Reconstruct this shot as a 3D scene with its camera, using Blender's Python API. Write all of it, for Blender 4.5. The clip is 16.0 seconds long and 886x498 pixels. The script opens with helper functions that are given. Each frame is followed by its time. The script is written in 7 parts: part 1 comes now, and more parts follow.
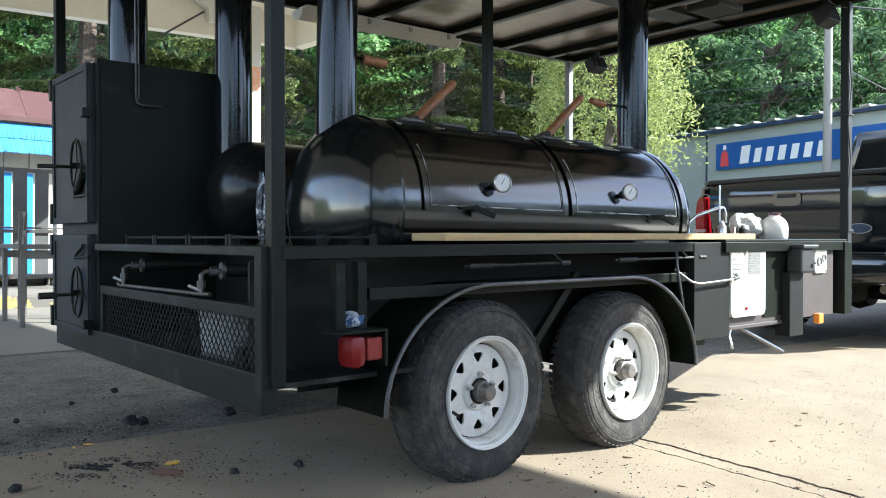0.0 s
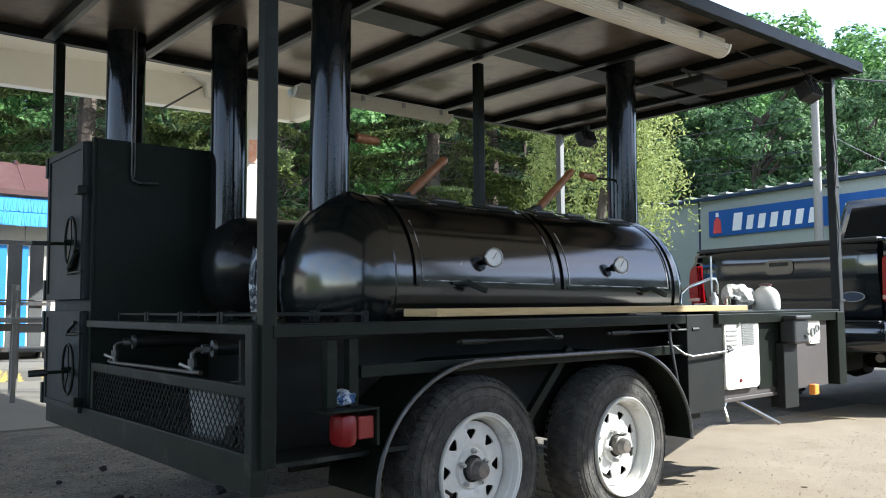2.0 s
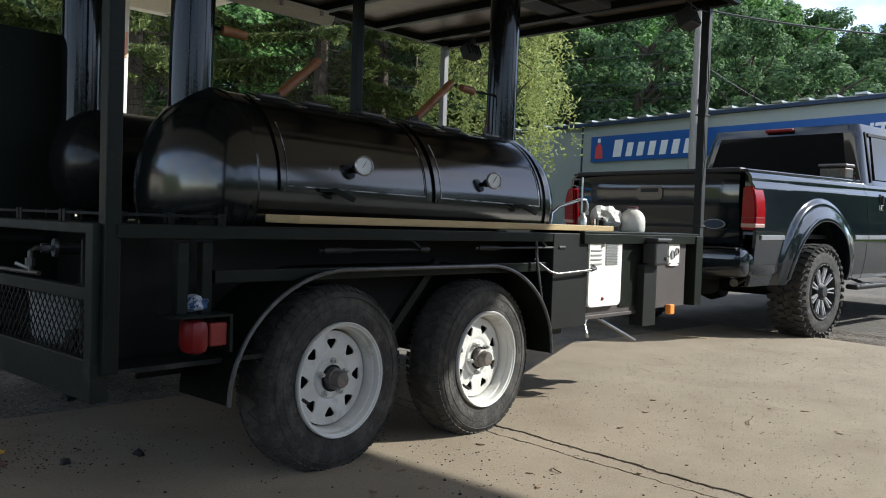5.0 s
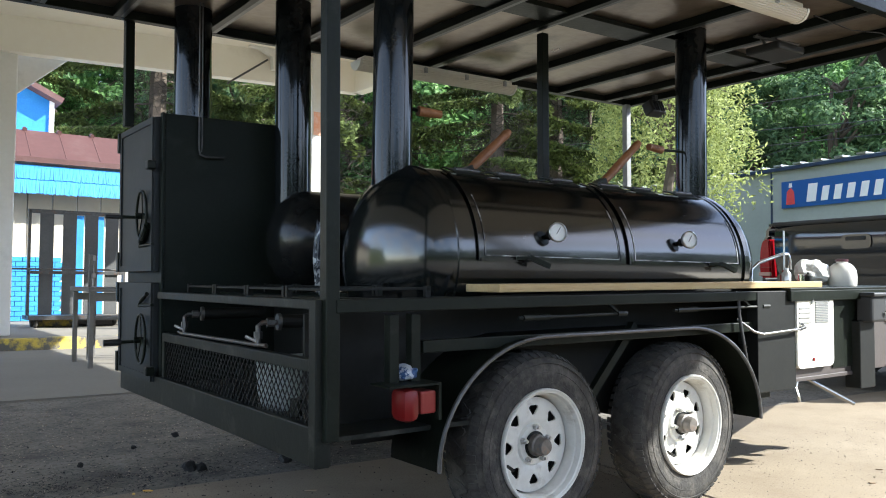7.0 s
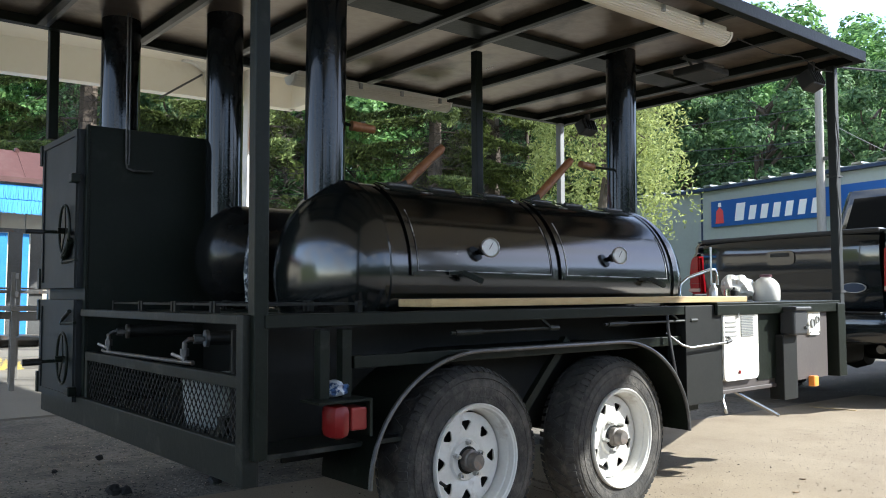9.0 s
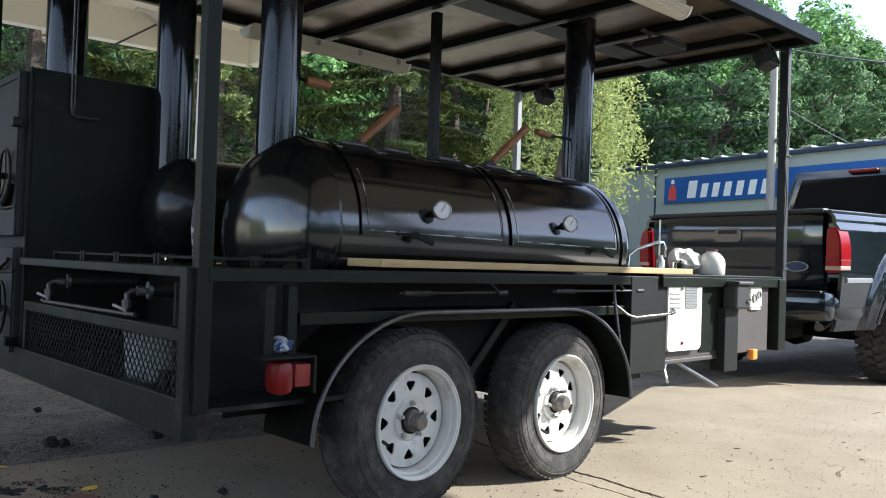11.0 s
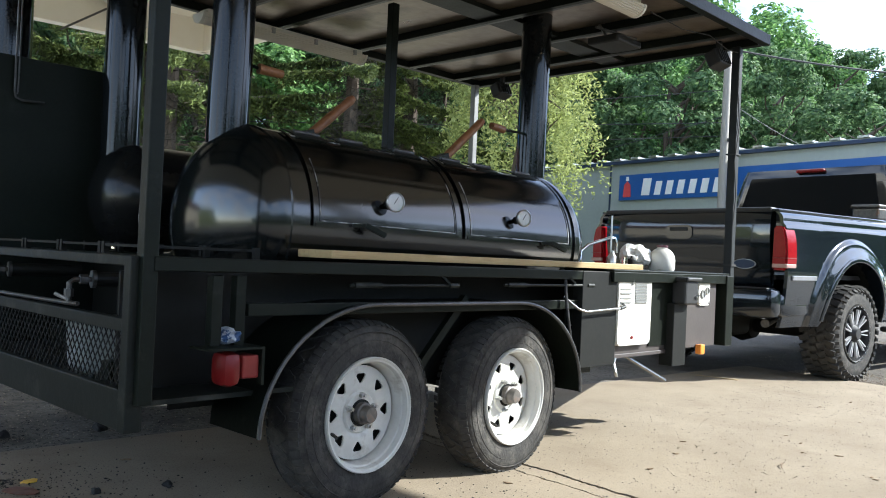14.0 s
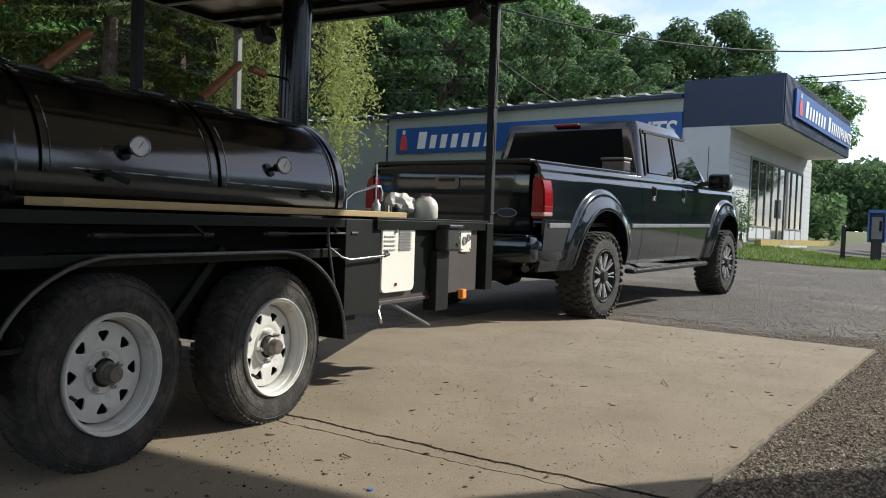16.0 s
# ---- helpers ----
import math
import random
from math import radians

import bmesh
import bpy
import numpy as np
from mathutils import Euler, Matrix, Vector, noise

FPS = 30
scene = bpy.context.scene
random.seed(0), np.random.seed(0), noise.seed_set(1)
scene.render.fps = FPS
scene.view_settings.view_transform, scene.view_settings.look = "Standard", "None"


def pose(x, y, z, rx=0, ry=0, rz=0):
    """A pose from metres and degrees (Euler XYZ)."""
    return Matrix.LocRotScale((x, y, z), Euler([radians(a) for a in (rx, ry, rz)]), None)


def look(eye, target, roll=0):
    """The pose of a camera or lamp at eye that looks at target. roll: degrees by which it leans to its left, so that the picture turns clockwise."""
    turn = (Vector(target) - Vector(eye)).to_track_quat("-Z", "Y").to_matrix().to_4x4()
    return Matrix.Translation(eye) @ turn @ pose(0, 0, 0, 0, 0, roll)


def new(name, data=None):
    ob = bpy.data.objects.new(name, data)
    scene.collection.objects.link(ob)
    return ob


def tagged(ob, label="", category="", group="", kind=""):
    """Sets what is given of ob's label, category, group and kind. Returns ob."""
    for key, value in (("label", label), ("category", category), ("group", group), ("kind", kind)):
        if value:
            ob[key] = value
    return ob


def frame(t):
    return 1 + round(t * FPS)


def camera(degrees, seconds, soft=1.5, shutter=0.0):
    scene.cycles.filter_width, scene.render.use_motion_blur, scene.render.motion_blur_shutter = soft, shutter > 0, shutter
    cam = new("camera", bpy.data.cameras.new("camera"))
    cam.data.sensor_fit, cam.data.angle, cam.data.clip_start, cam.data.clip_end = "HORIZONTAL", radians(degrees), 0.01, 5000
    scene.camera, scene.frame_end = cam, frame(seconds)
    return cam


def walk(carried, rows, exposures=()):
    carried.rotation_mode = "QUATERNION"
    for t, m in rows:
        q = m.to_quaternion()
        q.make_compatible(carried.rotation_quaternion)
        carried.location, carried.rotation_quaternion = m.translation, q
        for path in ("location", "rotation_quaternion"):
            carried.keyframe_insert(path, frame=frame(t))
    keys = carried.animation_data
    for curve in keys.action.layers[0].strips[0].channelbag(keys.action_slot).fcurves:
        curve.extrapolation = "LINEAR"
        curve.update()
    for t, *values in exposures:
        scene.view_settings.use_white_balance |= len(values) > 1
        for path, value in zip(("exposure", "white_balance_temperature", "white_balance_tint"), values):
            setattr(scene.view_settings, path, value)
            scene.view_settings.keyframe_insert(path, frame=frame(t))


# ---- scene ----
cam = camera(56.5, 16.0, soft=1.0)
PATH = [
    (0, (2.395, 1.436, 0.839), (3.669, 2.978, 0.827), 0.5),
    (0.5, (2.393, 1.426, 0.854), (3.672, 2.964, 0.853), 0.2),
    (1, (2.395, 1.415, 0.864), (3.675, 2.948, 0.977), -0.5),
    (1.5, (2.397, 1.412, 0.872), (3.674, 2.943, 1.025), -0.4),
    (2, (2.397, 1.416, 0.867), (3.674, 2.947, 1.019), 0.1),
    (2.5, (2.438, 1.414, 0.849), (3.771, 2.903, 0.92), 0.5),
    (3, (2.491, 1.412, 0.825), (4.043, 2.669, 0.708), 0.3),
    (3.5, (2.55, 1.388, 0.83), (4.285, 2.373, 0.694), 0.0),
    (4, (2.587, 1.36, 0.844), (4.373, 2.25, 0.713), 0.2),
    (4.5, (2.559, 1.375, 0.845), (4.286, 2.377, 0.74), 0.8),
    (5, (2.496, 1.42, 0.85), (3.978, 2.762, 0.803), 2.4),
    (5.2, (2.459, 1.42, 0.859), (3.824, 2.881, 0.818), 2.8),
    (7.3, (2.412, 1.431, 0.883), (3.569, 3.059, 0.989), 0.3),
    (7.5, (2.418, 1.431, 0.879), (3.579, 3.054, 1.004), 0.3),
    (8, (2.426, 1.427, 0.882), (3.665, 2.99, 1.017), -0.1),
    (8.5, (2.431, 1.423, 0.88), (3.678, 2.98, 1.013), -0.2),
    (9, (2.436, 1.424, 0.871), (3.71, 2.96, 0.997), 0.3),
    (9.5, (2.443, 1.429, 0.86), (3.726, 2.959, 0.976), 1.5),
    (10, (2.447, 1.422, 0.856), (3.766, 2.923, 0.955), 1.8),
    (10.2, (2.452, 1.421, 0.853), (3.782, 2.912, 0.937), 1.9),
    (12.5, (2.459, 1.424, 0.851), (3.836, 2.874, 0.89), 2.8),
    (13, (2.463, 1.423, 0.851), (3.839, 2.874, 0.89), 2.8),
    (13.5, (2.463, 1.423, 0.851), (3.839, 2.874, 0.887), 2.9),
    (14, (2.473, 1.416, 0.849), (3.908, 2.808, 0.887), 3.1),
    (14.5, (2.529, 1.386, 0.834), (4.142, 2.567, 0.877), 3.2),
    (15, (2.55, 1.377, 0.831), (4.277, 2.386, 0.825), 2.9),
    (15.5, (2.559, 1.374, 0.828), (4.285, 2.384, 0.791), 2.3),
    (16, (2.558, 1.373, 0.828), (4.308, 2.339, 0.779), 2.3),
]
walk(cam, [(t, look(eye, target, roll)) for t, eye, target, roll in PATH], [(0.0, 2.68, 5750, 4), (2.0, 2.29, 5800, 5), (3.5, 2.02, 6250, 6), (4.5, 1.18, 6300, 7), (5.0, 1.41, 6000, 6), (7.5, 2.56, 5950, 6), (9.0, 2.24, 5900, 6), (12.5, 2.20, 5850, 6), (14.0, 2.19, 5850, 5), (15.0, 1.32, 6150, 6), (16.0, 1.04, 6350, 7)])

# world, sun
SUN_EL, SUN_DIR = 33.3, (0.76, -0.65)
world = bpy.data.worlds.new("sky")
scene.world = world
world.use_nodes = True
wn = world.node_tree
wn.nodes.clear()
w_out = wn.nodes.new("ShaderNodeOutputWorld")
w_bg = wn.nodes.new("ShaderNodeBackground")
w_sky = wn.nodes.new("ShaderNodeTexSky")
w_sky.sky_type = "NISHITA"
w_sky.sun_disc = False
w_sky.sun_elevation = radians(SUN_EL)
w_sky.sun_rotation = math.atan2(SUN_DIR[0], SUN_DIR[1])
w_sky.dust_density = 0.15
w_sky.air_density = 0.7
w_bg.inputs["Strength"].default_value = 0.15
# thin white clouds over the blue
w_tc = wn.nodes.new("ShaderNodeTexCoord")
w_map = wn.nodes.new("ShaderNodeMapping")
w_map.inputs["Scale"].default_value = (2.2, 2.2, 5.0)
w_noise = wn.nodes.new("ShaderNodeTexNoise")
w_noise.inputs["Scale"].default_value = 2.6
w_noise.inputs["Detail"].default_value = 7.0
w_noise.inputs["Roughness"].default_value = 0.58
w_ramp = wn.nodes.new("ShaderNodeValToRGB")
w_ramp.color_ramp.elements[0].position, w_ramp.color_ramp.elements[1].position = 0.43, 0.66
w_mix = wn.nodes.new("ShaderNodeMixRGB")
w_mix.inputs["Color2"].default_value = (3.5, 3.55, 3.8, 1)
wn.links.new(w_tc.outputs["Generated"], w_map.inputs["Vector"])
wn.links.new(w_map.outputs["Vector"], w_noise.inputs["Vector"])
wn.links.new(w_noise.outputs["Fac"], w_ramp.inputs["Fac"])
wn.links.new(w_ramp.outputs["Color"], w_mix.inputs["Fac"])
# hazy summer air takes the edge off the blue
w_haze = wn.nodes.new("ShaderNodeMixRGB")
w_haze.blend_type = "MULTIPLY"
w_haze.inputs["Fac"].default_value = 1.0
w_haze.inputs["Color2"].default_value = (1.0, 0.84, 0.755, 1)
wn.links.new(w_sky.outputs["Color"], w_haze.inputs["Color1"])
wn.links.new(w_haze.outputs["Color"], w_mix.inputs["Color1"])
wn.links.new(w_mix.outputs["Color"], w_bg.inputs["Color"])
wn.links.new(w_bg.outputs["Background"], w_out.inputs["Surface"])

sun_data = bpy.data.lights.new("sun", "SUN")
sun_data.energy, sun_data.angle, sun_data.color = 2.75, radians(0.5), (1.0, 0.95, 0.87)
sun = new("sun", sun_data)
sun.matrix_basis = look((SUN_DIR[0] * 40, SUN_DIR[1] * 40, 40 * math.tan(radians(SUN_EL))), (0, 0, 0))

# ---- materials ----


def mat(name, c1, c2=None, rough=0.5, metal=0.0, scale=6.0, fine=60.0, bump=0.0, bump_scale=None, coat=0.0, rough_var=0.0,
        c3=None, c3_scale=2.0, c3_lo=0.55, c3_hi=0.75, island=0.0, objrand=0.0, trans=0.0, sss=0.0, stretch=None, spec=None, c4=None, c4_scale=90.0, c4_lo=0.6, c4_hi=0.66):
    """A procedural surface: two tones mixed at two scales, a third as stains or wear, fine relief."""
    m = bpy.data.materials.new(name)
    m.use_nodes = True
    nt = m.node_tree
    b = nt.nodes["Principled BSDF"]
    c2 = c2 or tuple(min(1, v * 1.25) for v in c1)
    tc = nt.nodes.new("ShaderNodeTexCoord")
    vec = tc.outputs["Object"]
    if stretch:
        mp = nt.nodes.new("ShaderNodeMapping")
        mp.inputs["Scale"].default_value = stretch
        nt.links.new(vec, mp.inputs["Vector"])
        vec = mp.outputs["Vector"]

    def noise_tex(s, detail=5.0, r=0.6):
        n = nt.nodes.new("ShaderNodeTexNoise")
        n.inputs["Scale"].default_value, n.inputs["Detail"].default_value, n.inputs["Roughness"].default_value = s, detail, r
        nt.links.new(vec, n.inputs["Vector"])
        return n.outputs["Fac"]

    def math_node(op, a, bb):
        n = nt.nodes.new("ShaderNodeMath")
        n.operation = op
        for i, v in enumerate((a, bb)):
            if isinstance(v, (int, float)):
                n.inputs[i].default_value = v
            else:
                nt.links.new(v, n.inputs[i])
        return n.outputs[0]

    n1, n2 = noise_tex(scale), noise_tex(fine, 3.0)
    f = math_node("ADD", math_node("MULTIPLY", n1, 0.6), math_node("MULTIPLY", n2, 0.4))
    if island:
        g = nt.nodes.new("ShaderNodeNewGeometry")
        f = math_node("ADD", math_node("MULTIPLY", f, 1 - island), math_node("MULTIPLY", g.outputs["Random Per Island"], island))
    if objrand:
        oi = nt.nodes.new("ShaderNodeObjectInfo")
        f = math_node("ADD", math_node("MULTIPLY", f, 1 - objrand), math_node("MULTIPLY", oi.outputs["Random"], objrand))
    ramp = nt.nodes.new("ShaderNodeValToRGB")
    ramp.color_ramp.elements[0].position, ramp.color_ramp.elements[1].position = (0.3, 0.7) if not island else (0.15, 0.85)
    ramp.color_ramp.elements[0].color, ramp.color_ramp.elements[1].color = (*c1, 1), (*c2, 1)
    nt.links.new(f, ramp.inputs["Fac"])
    col = ramp.outputs["Color"]
    for tone, sc, lo, hi in ((c3, c3_scale, c3_lo, c3_hi), (c4, c4_scale, c4_lo, c4_hi)):
        if not tone:
            continue
        n3 = noise_tex(sc, 6.0, 0.65)
        r3 = nt.nodes.new("ShaderNodeValToRGB")
        r3.color_ramp.elements[0].position, r3.color_ramp.elements[1].position = lo, hi
        nt.links.new(n3, r3.inputs["Fac"])
        mx = nt.nodes.new("ShaderNodeMixRGB")
        mx.inputs["Color2"].default_value = (*tone, 1)
        nt.links.new(r3.outputs["Color"], mx.inputs["Fac"])
        nt.links.new(col, mx.inputs["Color1"])
        col = mx.outputs["Color"]
    nt.links.new(col, b.inputs["Base Color"])
    b.inputs["Metallic"].default_value = metal
    b.inputs["Roughness"].default_value = rough
    if rough_var:
        nt.links.new(math_node("ADD", rough - rough_var / 2, math_node("MULTIPLY", n1, rough_var)), b.inputs["Roughness"])
    if coat:
        b.inputs["Coat Weight"].default_value, b.inputs["Coat Roughness"].default_value = coat, 0.06
    if spec is not None:
        b.inputs["Specular IOR Level"].default_value = spec
    if bump:
        bn = nt.nodes.new("ShaderNodeBump")
        bn.inputs["Strength"].default_value, bn.inputs["Distance"].default_value = bump, 0.01
        nt.links.new(noise_tex(bump_scale or fine, 4.0), bn.inputs["Height"])
        nt.links.new(bn.outputs["Normal"], b.inputs["Normal"])
    if trans:
        tr = nt.nodes.new("ShaderNodeBsdfTranslucent")
        nt.links.new(col, tr.inputs["Color"])
        mixs = nt.nodes.new("ShaderNodeMixShader")
        mixs.inputs["Fac"].default_value = trans
        nt.links.new(b.outputs["BSDF"], mixs.inputs[1])
        nt.links.new(tr.outputs["BSDF"], mixs.inputs[2])
        nt.links.new(mixs.outputs["Shader"], nt.nodes["Material Output"].inputs["Surface"])
    if sss:
        b.inputs["Subsurface Weight"].default_value = sss
        b.inputs["Subsurface Radius"].default_value = (0.02, 0.02, 0.02)
    return m


M_TANK = mat("tank_black_paint", (0.0036, 0.0046, 0.0044), (0.0062, 0.0078, 0.0074), rough=0.15, bump=0.05, bump_scale=5, rough_var=0.08, spec=0.80, c3=(0.0198, 0.018, 0.0162), c3_scale=7, c3_lo=0.66, c3_hi=0.8)
M_STACK = mat("chimney_black_paint", (0.006, 0.0072, 0.008), (0.010, 0.012, 0.013), rough=0.10, bump=0.012, bump_scale=10, rough_var=0.04, spec=0.34, c3=(0.013, 0.012, 0.011), c3_scale=9, c3_lo=0.62, c3_hi=0.8)
M_FRAME = mat("frame_black_paint", (0.0072, 0.0093, 0.0066), (0.0125, 0.0158, 0.0113), rough=0.38, bump=0.1, bump_scale=40, rough_var=0.2, c3=(0.040, 0.041, 0.034), c3_scale=9, c3_lo=0.60, c3_hi=0.85, spec=0.14)
M_CABINET = mat("cabinet_black_paint", (0.009, 0.0118, 0.0094), (0.0140, 0.0180, 0.0136), rough=0.5, bump=0.05, bump_scale=20, rough_var=0.16, c3=(0.030, 0.034, 0.029), c3_scale=5, c3_lo=0.60, c3_hi=0.9, spec=0.13)
M_CABDOOR = mat("cabinet_door_paint", (0.013, 0.0158, 0.0165), (0.021, 0.0245, 0.0255), rough=0.56, bump=0.05, bump_scale=20, rough_var=0.16, c3=(0.036, 0.040, 0.040), c3_scale=5, c3_lo=0.62, c3_hi=0.9, spec=0.30)
M_TWIGSHADE = mat("dead_inner_twigs", (0.014, 0.011, 0.007), (0.045, 0.034, 0.020), rough=0.9, island=0.6)
M_DUSTY = mat("dusty_black_steel", (0.010, 0.0118, 0.0095), (0.020, 0.022, 0.0178), rough=0.45, bump=0.08, bump_scale=35, c3=(0.085, 0.083, 0.068), c3_scale=7, c3_lo=0.54, c3_hi=0.85, spec=0.16)
M_EDGE = mat("worn_steel_edge", (0.035, 0.035, 0.035), (0.098, 0.098, 0.098), rough=0.35, metal=0.3, scale=9, bump=0.1)
M_BROWN = mat("brown_panel", (0.055, 0.045, 0.042), (0.075, 0.062, 0.056), rough=0.5, bump=0.06, c3=(0.1, 0.09, 0.08), c3_scale=4)
M_RUBBER = mat("tyre_rubber", (0.018, 0.0168, 0.0145), (0.044, 0.0395, 0.034), rough=0.85, scale=22, fine=90, bump=0.6, bump_scale=70, c3=(0.1214, 0.1078, 0.08956), c3_scale=13, c3_lo=0.47, c3_hi=0.8)
M_TREAD = mat("tread_rubber", (0.02625, 0.02475, 0.0225), (0.05625, 0.0525, 0.0465), rough=0.9, scale=12, bump=0.3, bump_scale=150, c3=(0.09, 0.0825, 0.0675), c3_scale=8, c3_lo=0.5, c3_hi=0.8)
M_WHEEL = mat("white_wheel_paint", (0.55, 0.535, 0.485), (0.66, 0.645, 0.59), rough=0.4, scale=8, c3=(0.3024, 0.2604, 0.2037), c3_scale=11, c3_lo=0.58, c3_hi=0.82, bump=0.05)
M_HUB = mat("hub_grease_grey", (0.09, 0.08, 0.07), (0.2, 0.18, 0.16), rough=0.5, metal=0.4, scale=20, c3=(0.2, 0.1, 0.05), c3_scale=20)
M_STEEL = mat("zinc_steel", (0.42, 0.42, 0.41), (0.6, 0.6, 0.58), rough=0.32, metal=0.9, scale=30, bump=0.08)
M_PIPE = mat("dull_pipe_steel", (0.07, 0.069, 0.066), (0.15, 0.147, 0.142), rough=0.42, metal=0.75, scale=25, bump=0.15, c3=(0.16, 0.08, 0.04), c3_scale=14)
M_CHROME = mat("chrome", (0.75, 0.75, 0.76), (0.85, 0.85, 0.86), rough=0.08, metal=1.0)
M_PLANK = mat("pine_plank", (0.3624, 0.2509, 0.1072), (0.474, 0.3485, 0.1637), rough=0.6, stretch=(1.2, 15.33, 12.42), scale=3, fine=18, bump=0.15, c3=(0.2649, 0.1673, 0.06772), c3_scale=5)
M_HANDLE = mat("brown_wood_handle", (0.165, 0.060, 0.021), (0.31, 0.135, 0.050), rough=0.5, scale=14, fine=70, bump=0.15)
M_ROOFSHEET = mat("roof_sheet_underside", (0.19, 0.15, 0.11), (0.36, 0.30, 0.235), rough=0.32, metal=0.6, scale=2.2, fine=14, bump=0.7, bump_scale=3.0, c3=(0.05, 0.042, 0.034), c3_scale=3, rough_var=0.2)
M_TUBE = mat("lamp_lens_plastic", (0.90, 0.85, 0.74), (0.93, 0.89, 0.80), rough=0.35, trans=0.4, scale=4, fine=30)
M_TANKDOOR = mat("door_black_paint", (0.0020, 0.0027, 0.0026), (0.0038, 0.0047, 0.0046), rough=0.13, bump=0.02, bump_scale=12, rough_var=0.06, spec=0.75, c3=(0.07, 0.068, 0.062), c3_scale=34, c3_lo=0.66, c3_hi=0.70, c4=(0.34, 0.33, 0.31), c4_scale=75, c4_lo=0.705, c4_hi=0.73)
M_WORN = mat("worn_paint_edge", (0.01, 0.01, 0.01), (0.02, 0.02, 0.02), rough=0.35, c3=(0.42, 0.42, 0.4), c3_scale=14, c3_lo=0.42, c3_hi=0.56)
M_REDBASE = mat("side_marker_red", (0.204, 0.018, 0.015), (0.252, 0.03, 0.024), rough=0.3, scale=20)
M_GAUGE = mat("gauge_dial", (0.6, 0.6, 0.58), (0.75, 0.75, 0.73), rough=0.4)
M_CREAM = mat("cream_enamel", (0.80, 0.77, 0.68), (0.86, 0.83, 0.75), rough=0.35, scale=4)
M_GRILLE = mat("grey_grille", (0.2, 0.2, 0.19), (0.3, 0.3, 0.28), rough=0.5)
M_RED = mat("red_lens", (0.150, 0.0060, 0.0066), (0.195, 0.012, 0.011), rough=0.34, scale=20, spec=0.3)
M_ORANGE = mat("orange_lens", (0.8, 0.22, 0.03), (0.9, 0.32, 0.05), rough=0.3)
M_JUG = mat("milky_plastic", (0.6192, 0.5934, 0.5392), (0.7052, 0.688, 0.6291), rough=0.35, sss=0.3, c3=(0.473, 0.258, 0.2042), c3_scale=9, c3_lo=0.62, c3_hi=0.9)
M_BUCKET = mat("pale_bucket", (0.26, 0.29, 0.27), (0.36, 0.39, 0.37), rough=0.45, c3=(0.15, 0.17, 0.16), c3_scale=8)
M_FOIL = mat("foil_bag", (0.20, 0.21, 0.22), (0.38, 0.39, 0.40), rough=0.3, metal=0.3, bump=0.6, bump_scale=25, c3=(0.02, 0.025, 0.035), c3_scale=26, c3_lo=0.47, c3_hi=0.5)
M_BAG = mat("printed_bag", (0.34, 0.37, 0.42), (0.5, 0.52, 0.55), rough=0.5, bump=0.4, bump_scale=30, c3=(0.02, 0.06, 0.16), c3_scale=30, c3_lo=0.48, c3_hi=0.51)
M_MATTETANK = mat("matt_tank_paint", (0.006, 0.006, 0.006), (0.009, 0.010, 0.0095), rough=0.2, bump=0.03, bump_scale=12, rough_var=0.1, spec=0.22, c3=(0.016, 0.015, 0.014), c3_scale=9)
M_TABLEWOOD = mat("sunbleached_table_wood", (0.115, 0.108, 0.094), (0.170, 0.160, 0.142), rough=0.8, scale=4, fine=40, bump=0.3)
M_BLUEPRINT = mat("blue_print", (0.05, 0.16, 0.38), (0.08, 0.24, 0.5), rough=0.4)
M_DARK = mat("near_black", (0.008, 0.0085, 0.0075), (0.015, 0.0155, 0.0135), rough=0.55, spec=0.18)
M_CONCRETE = mat("concrete", (0.222, 0.176, 0.120), (0.330, 0.270, 0.190), rough=0.9, scale=1.7, fine=150, bump=0.35, bump_scale=190, c3=(0.20, 0.152, 0.10), c3_scale=2.6, c3_lo=0.50, c3_hi=0.86, c4=(0.177, 0.1349, 0.08925), c4_scale=110, c4_lo=0.54, c4_hi=0.66)
M_APRON = mat("pale_apron_concrete", (0.17, 0.152, 0.122), (0.22, 0.20, 0.165), rough=0.9, scale=0.9, fine=40, bump=0.3, bump_scale=60)
M_ALLOY = mat("machined_alloy", (0.52, 0.52, 0.53), (0.64, 0.64, 0.65), rough=0.3, metal=0.4, scale=30)
M_GREYPOST = mat("primer_grey_paint", (0.17, 0.17, 0.165), (0.24, 0.24, 0.235), rough=0.5, scale=8)
M_ASPHALT = mat("old_asphalt", (0.078, 0.069, 0.057), (0.138, 0.122, 0.102), rough=0.92, scale=3.5, fine=60, bump=1.0, bump_scale=90, c3=(0.20, 0.168, 0.128), c3_scale=0.9, c3_lo=0.50, c3_hi=0.76, c4=(0.21, 0.188, 0.158), c4_scale=75, c4_lo=0.55, c4_hi=0.68)
M_GRAVEL = mat("gravel_stone", (0.125, 0.098, 0.070), (0.43, 0.352, 0.262), rough=0.9, scale=20, fine=80, island=0.8, bump=0.2)
M_GRAVELBED = mat("gravel_bed", (0.07, 0.056, 0.041), (0.17, 0.14, 0.105), rough=0.95, scale=14, fine=60, bump=1.0, bump_scale=55, c3=(0.28, 0.232, 0.175), c3_scale=45, c3_lo=0.52, c3_hi=0.6)
M_EARTH = mat("grassy_ground", (0.07, 0.09, 0.03), (0.15, 0.17, 0.06), rough=0.95, scale=0.6, fine=9, bump=0.6, bump_scale=14, c3=(0.18, 0.15, 0.09), c3_scale=0.7, c3_lo=0.55, c3_hi=0.8)
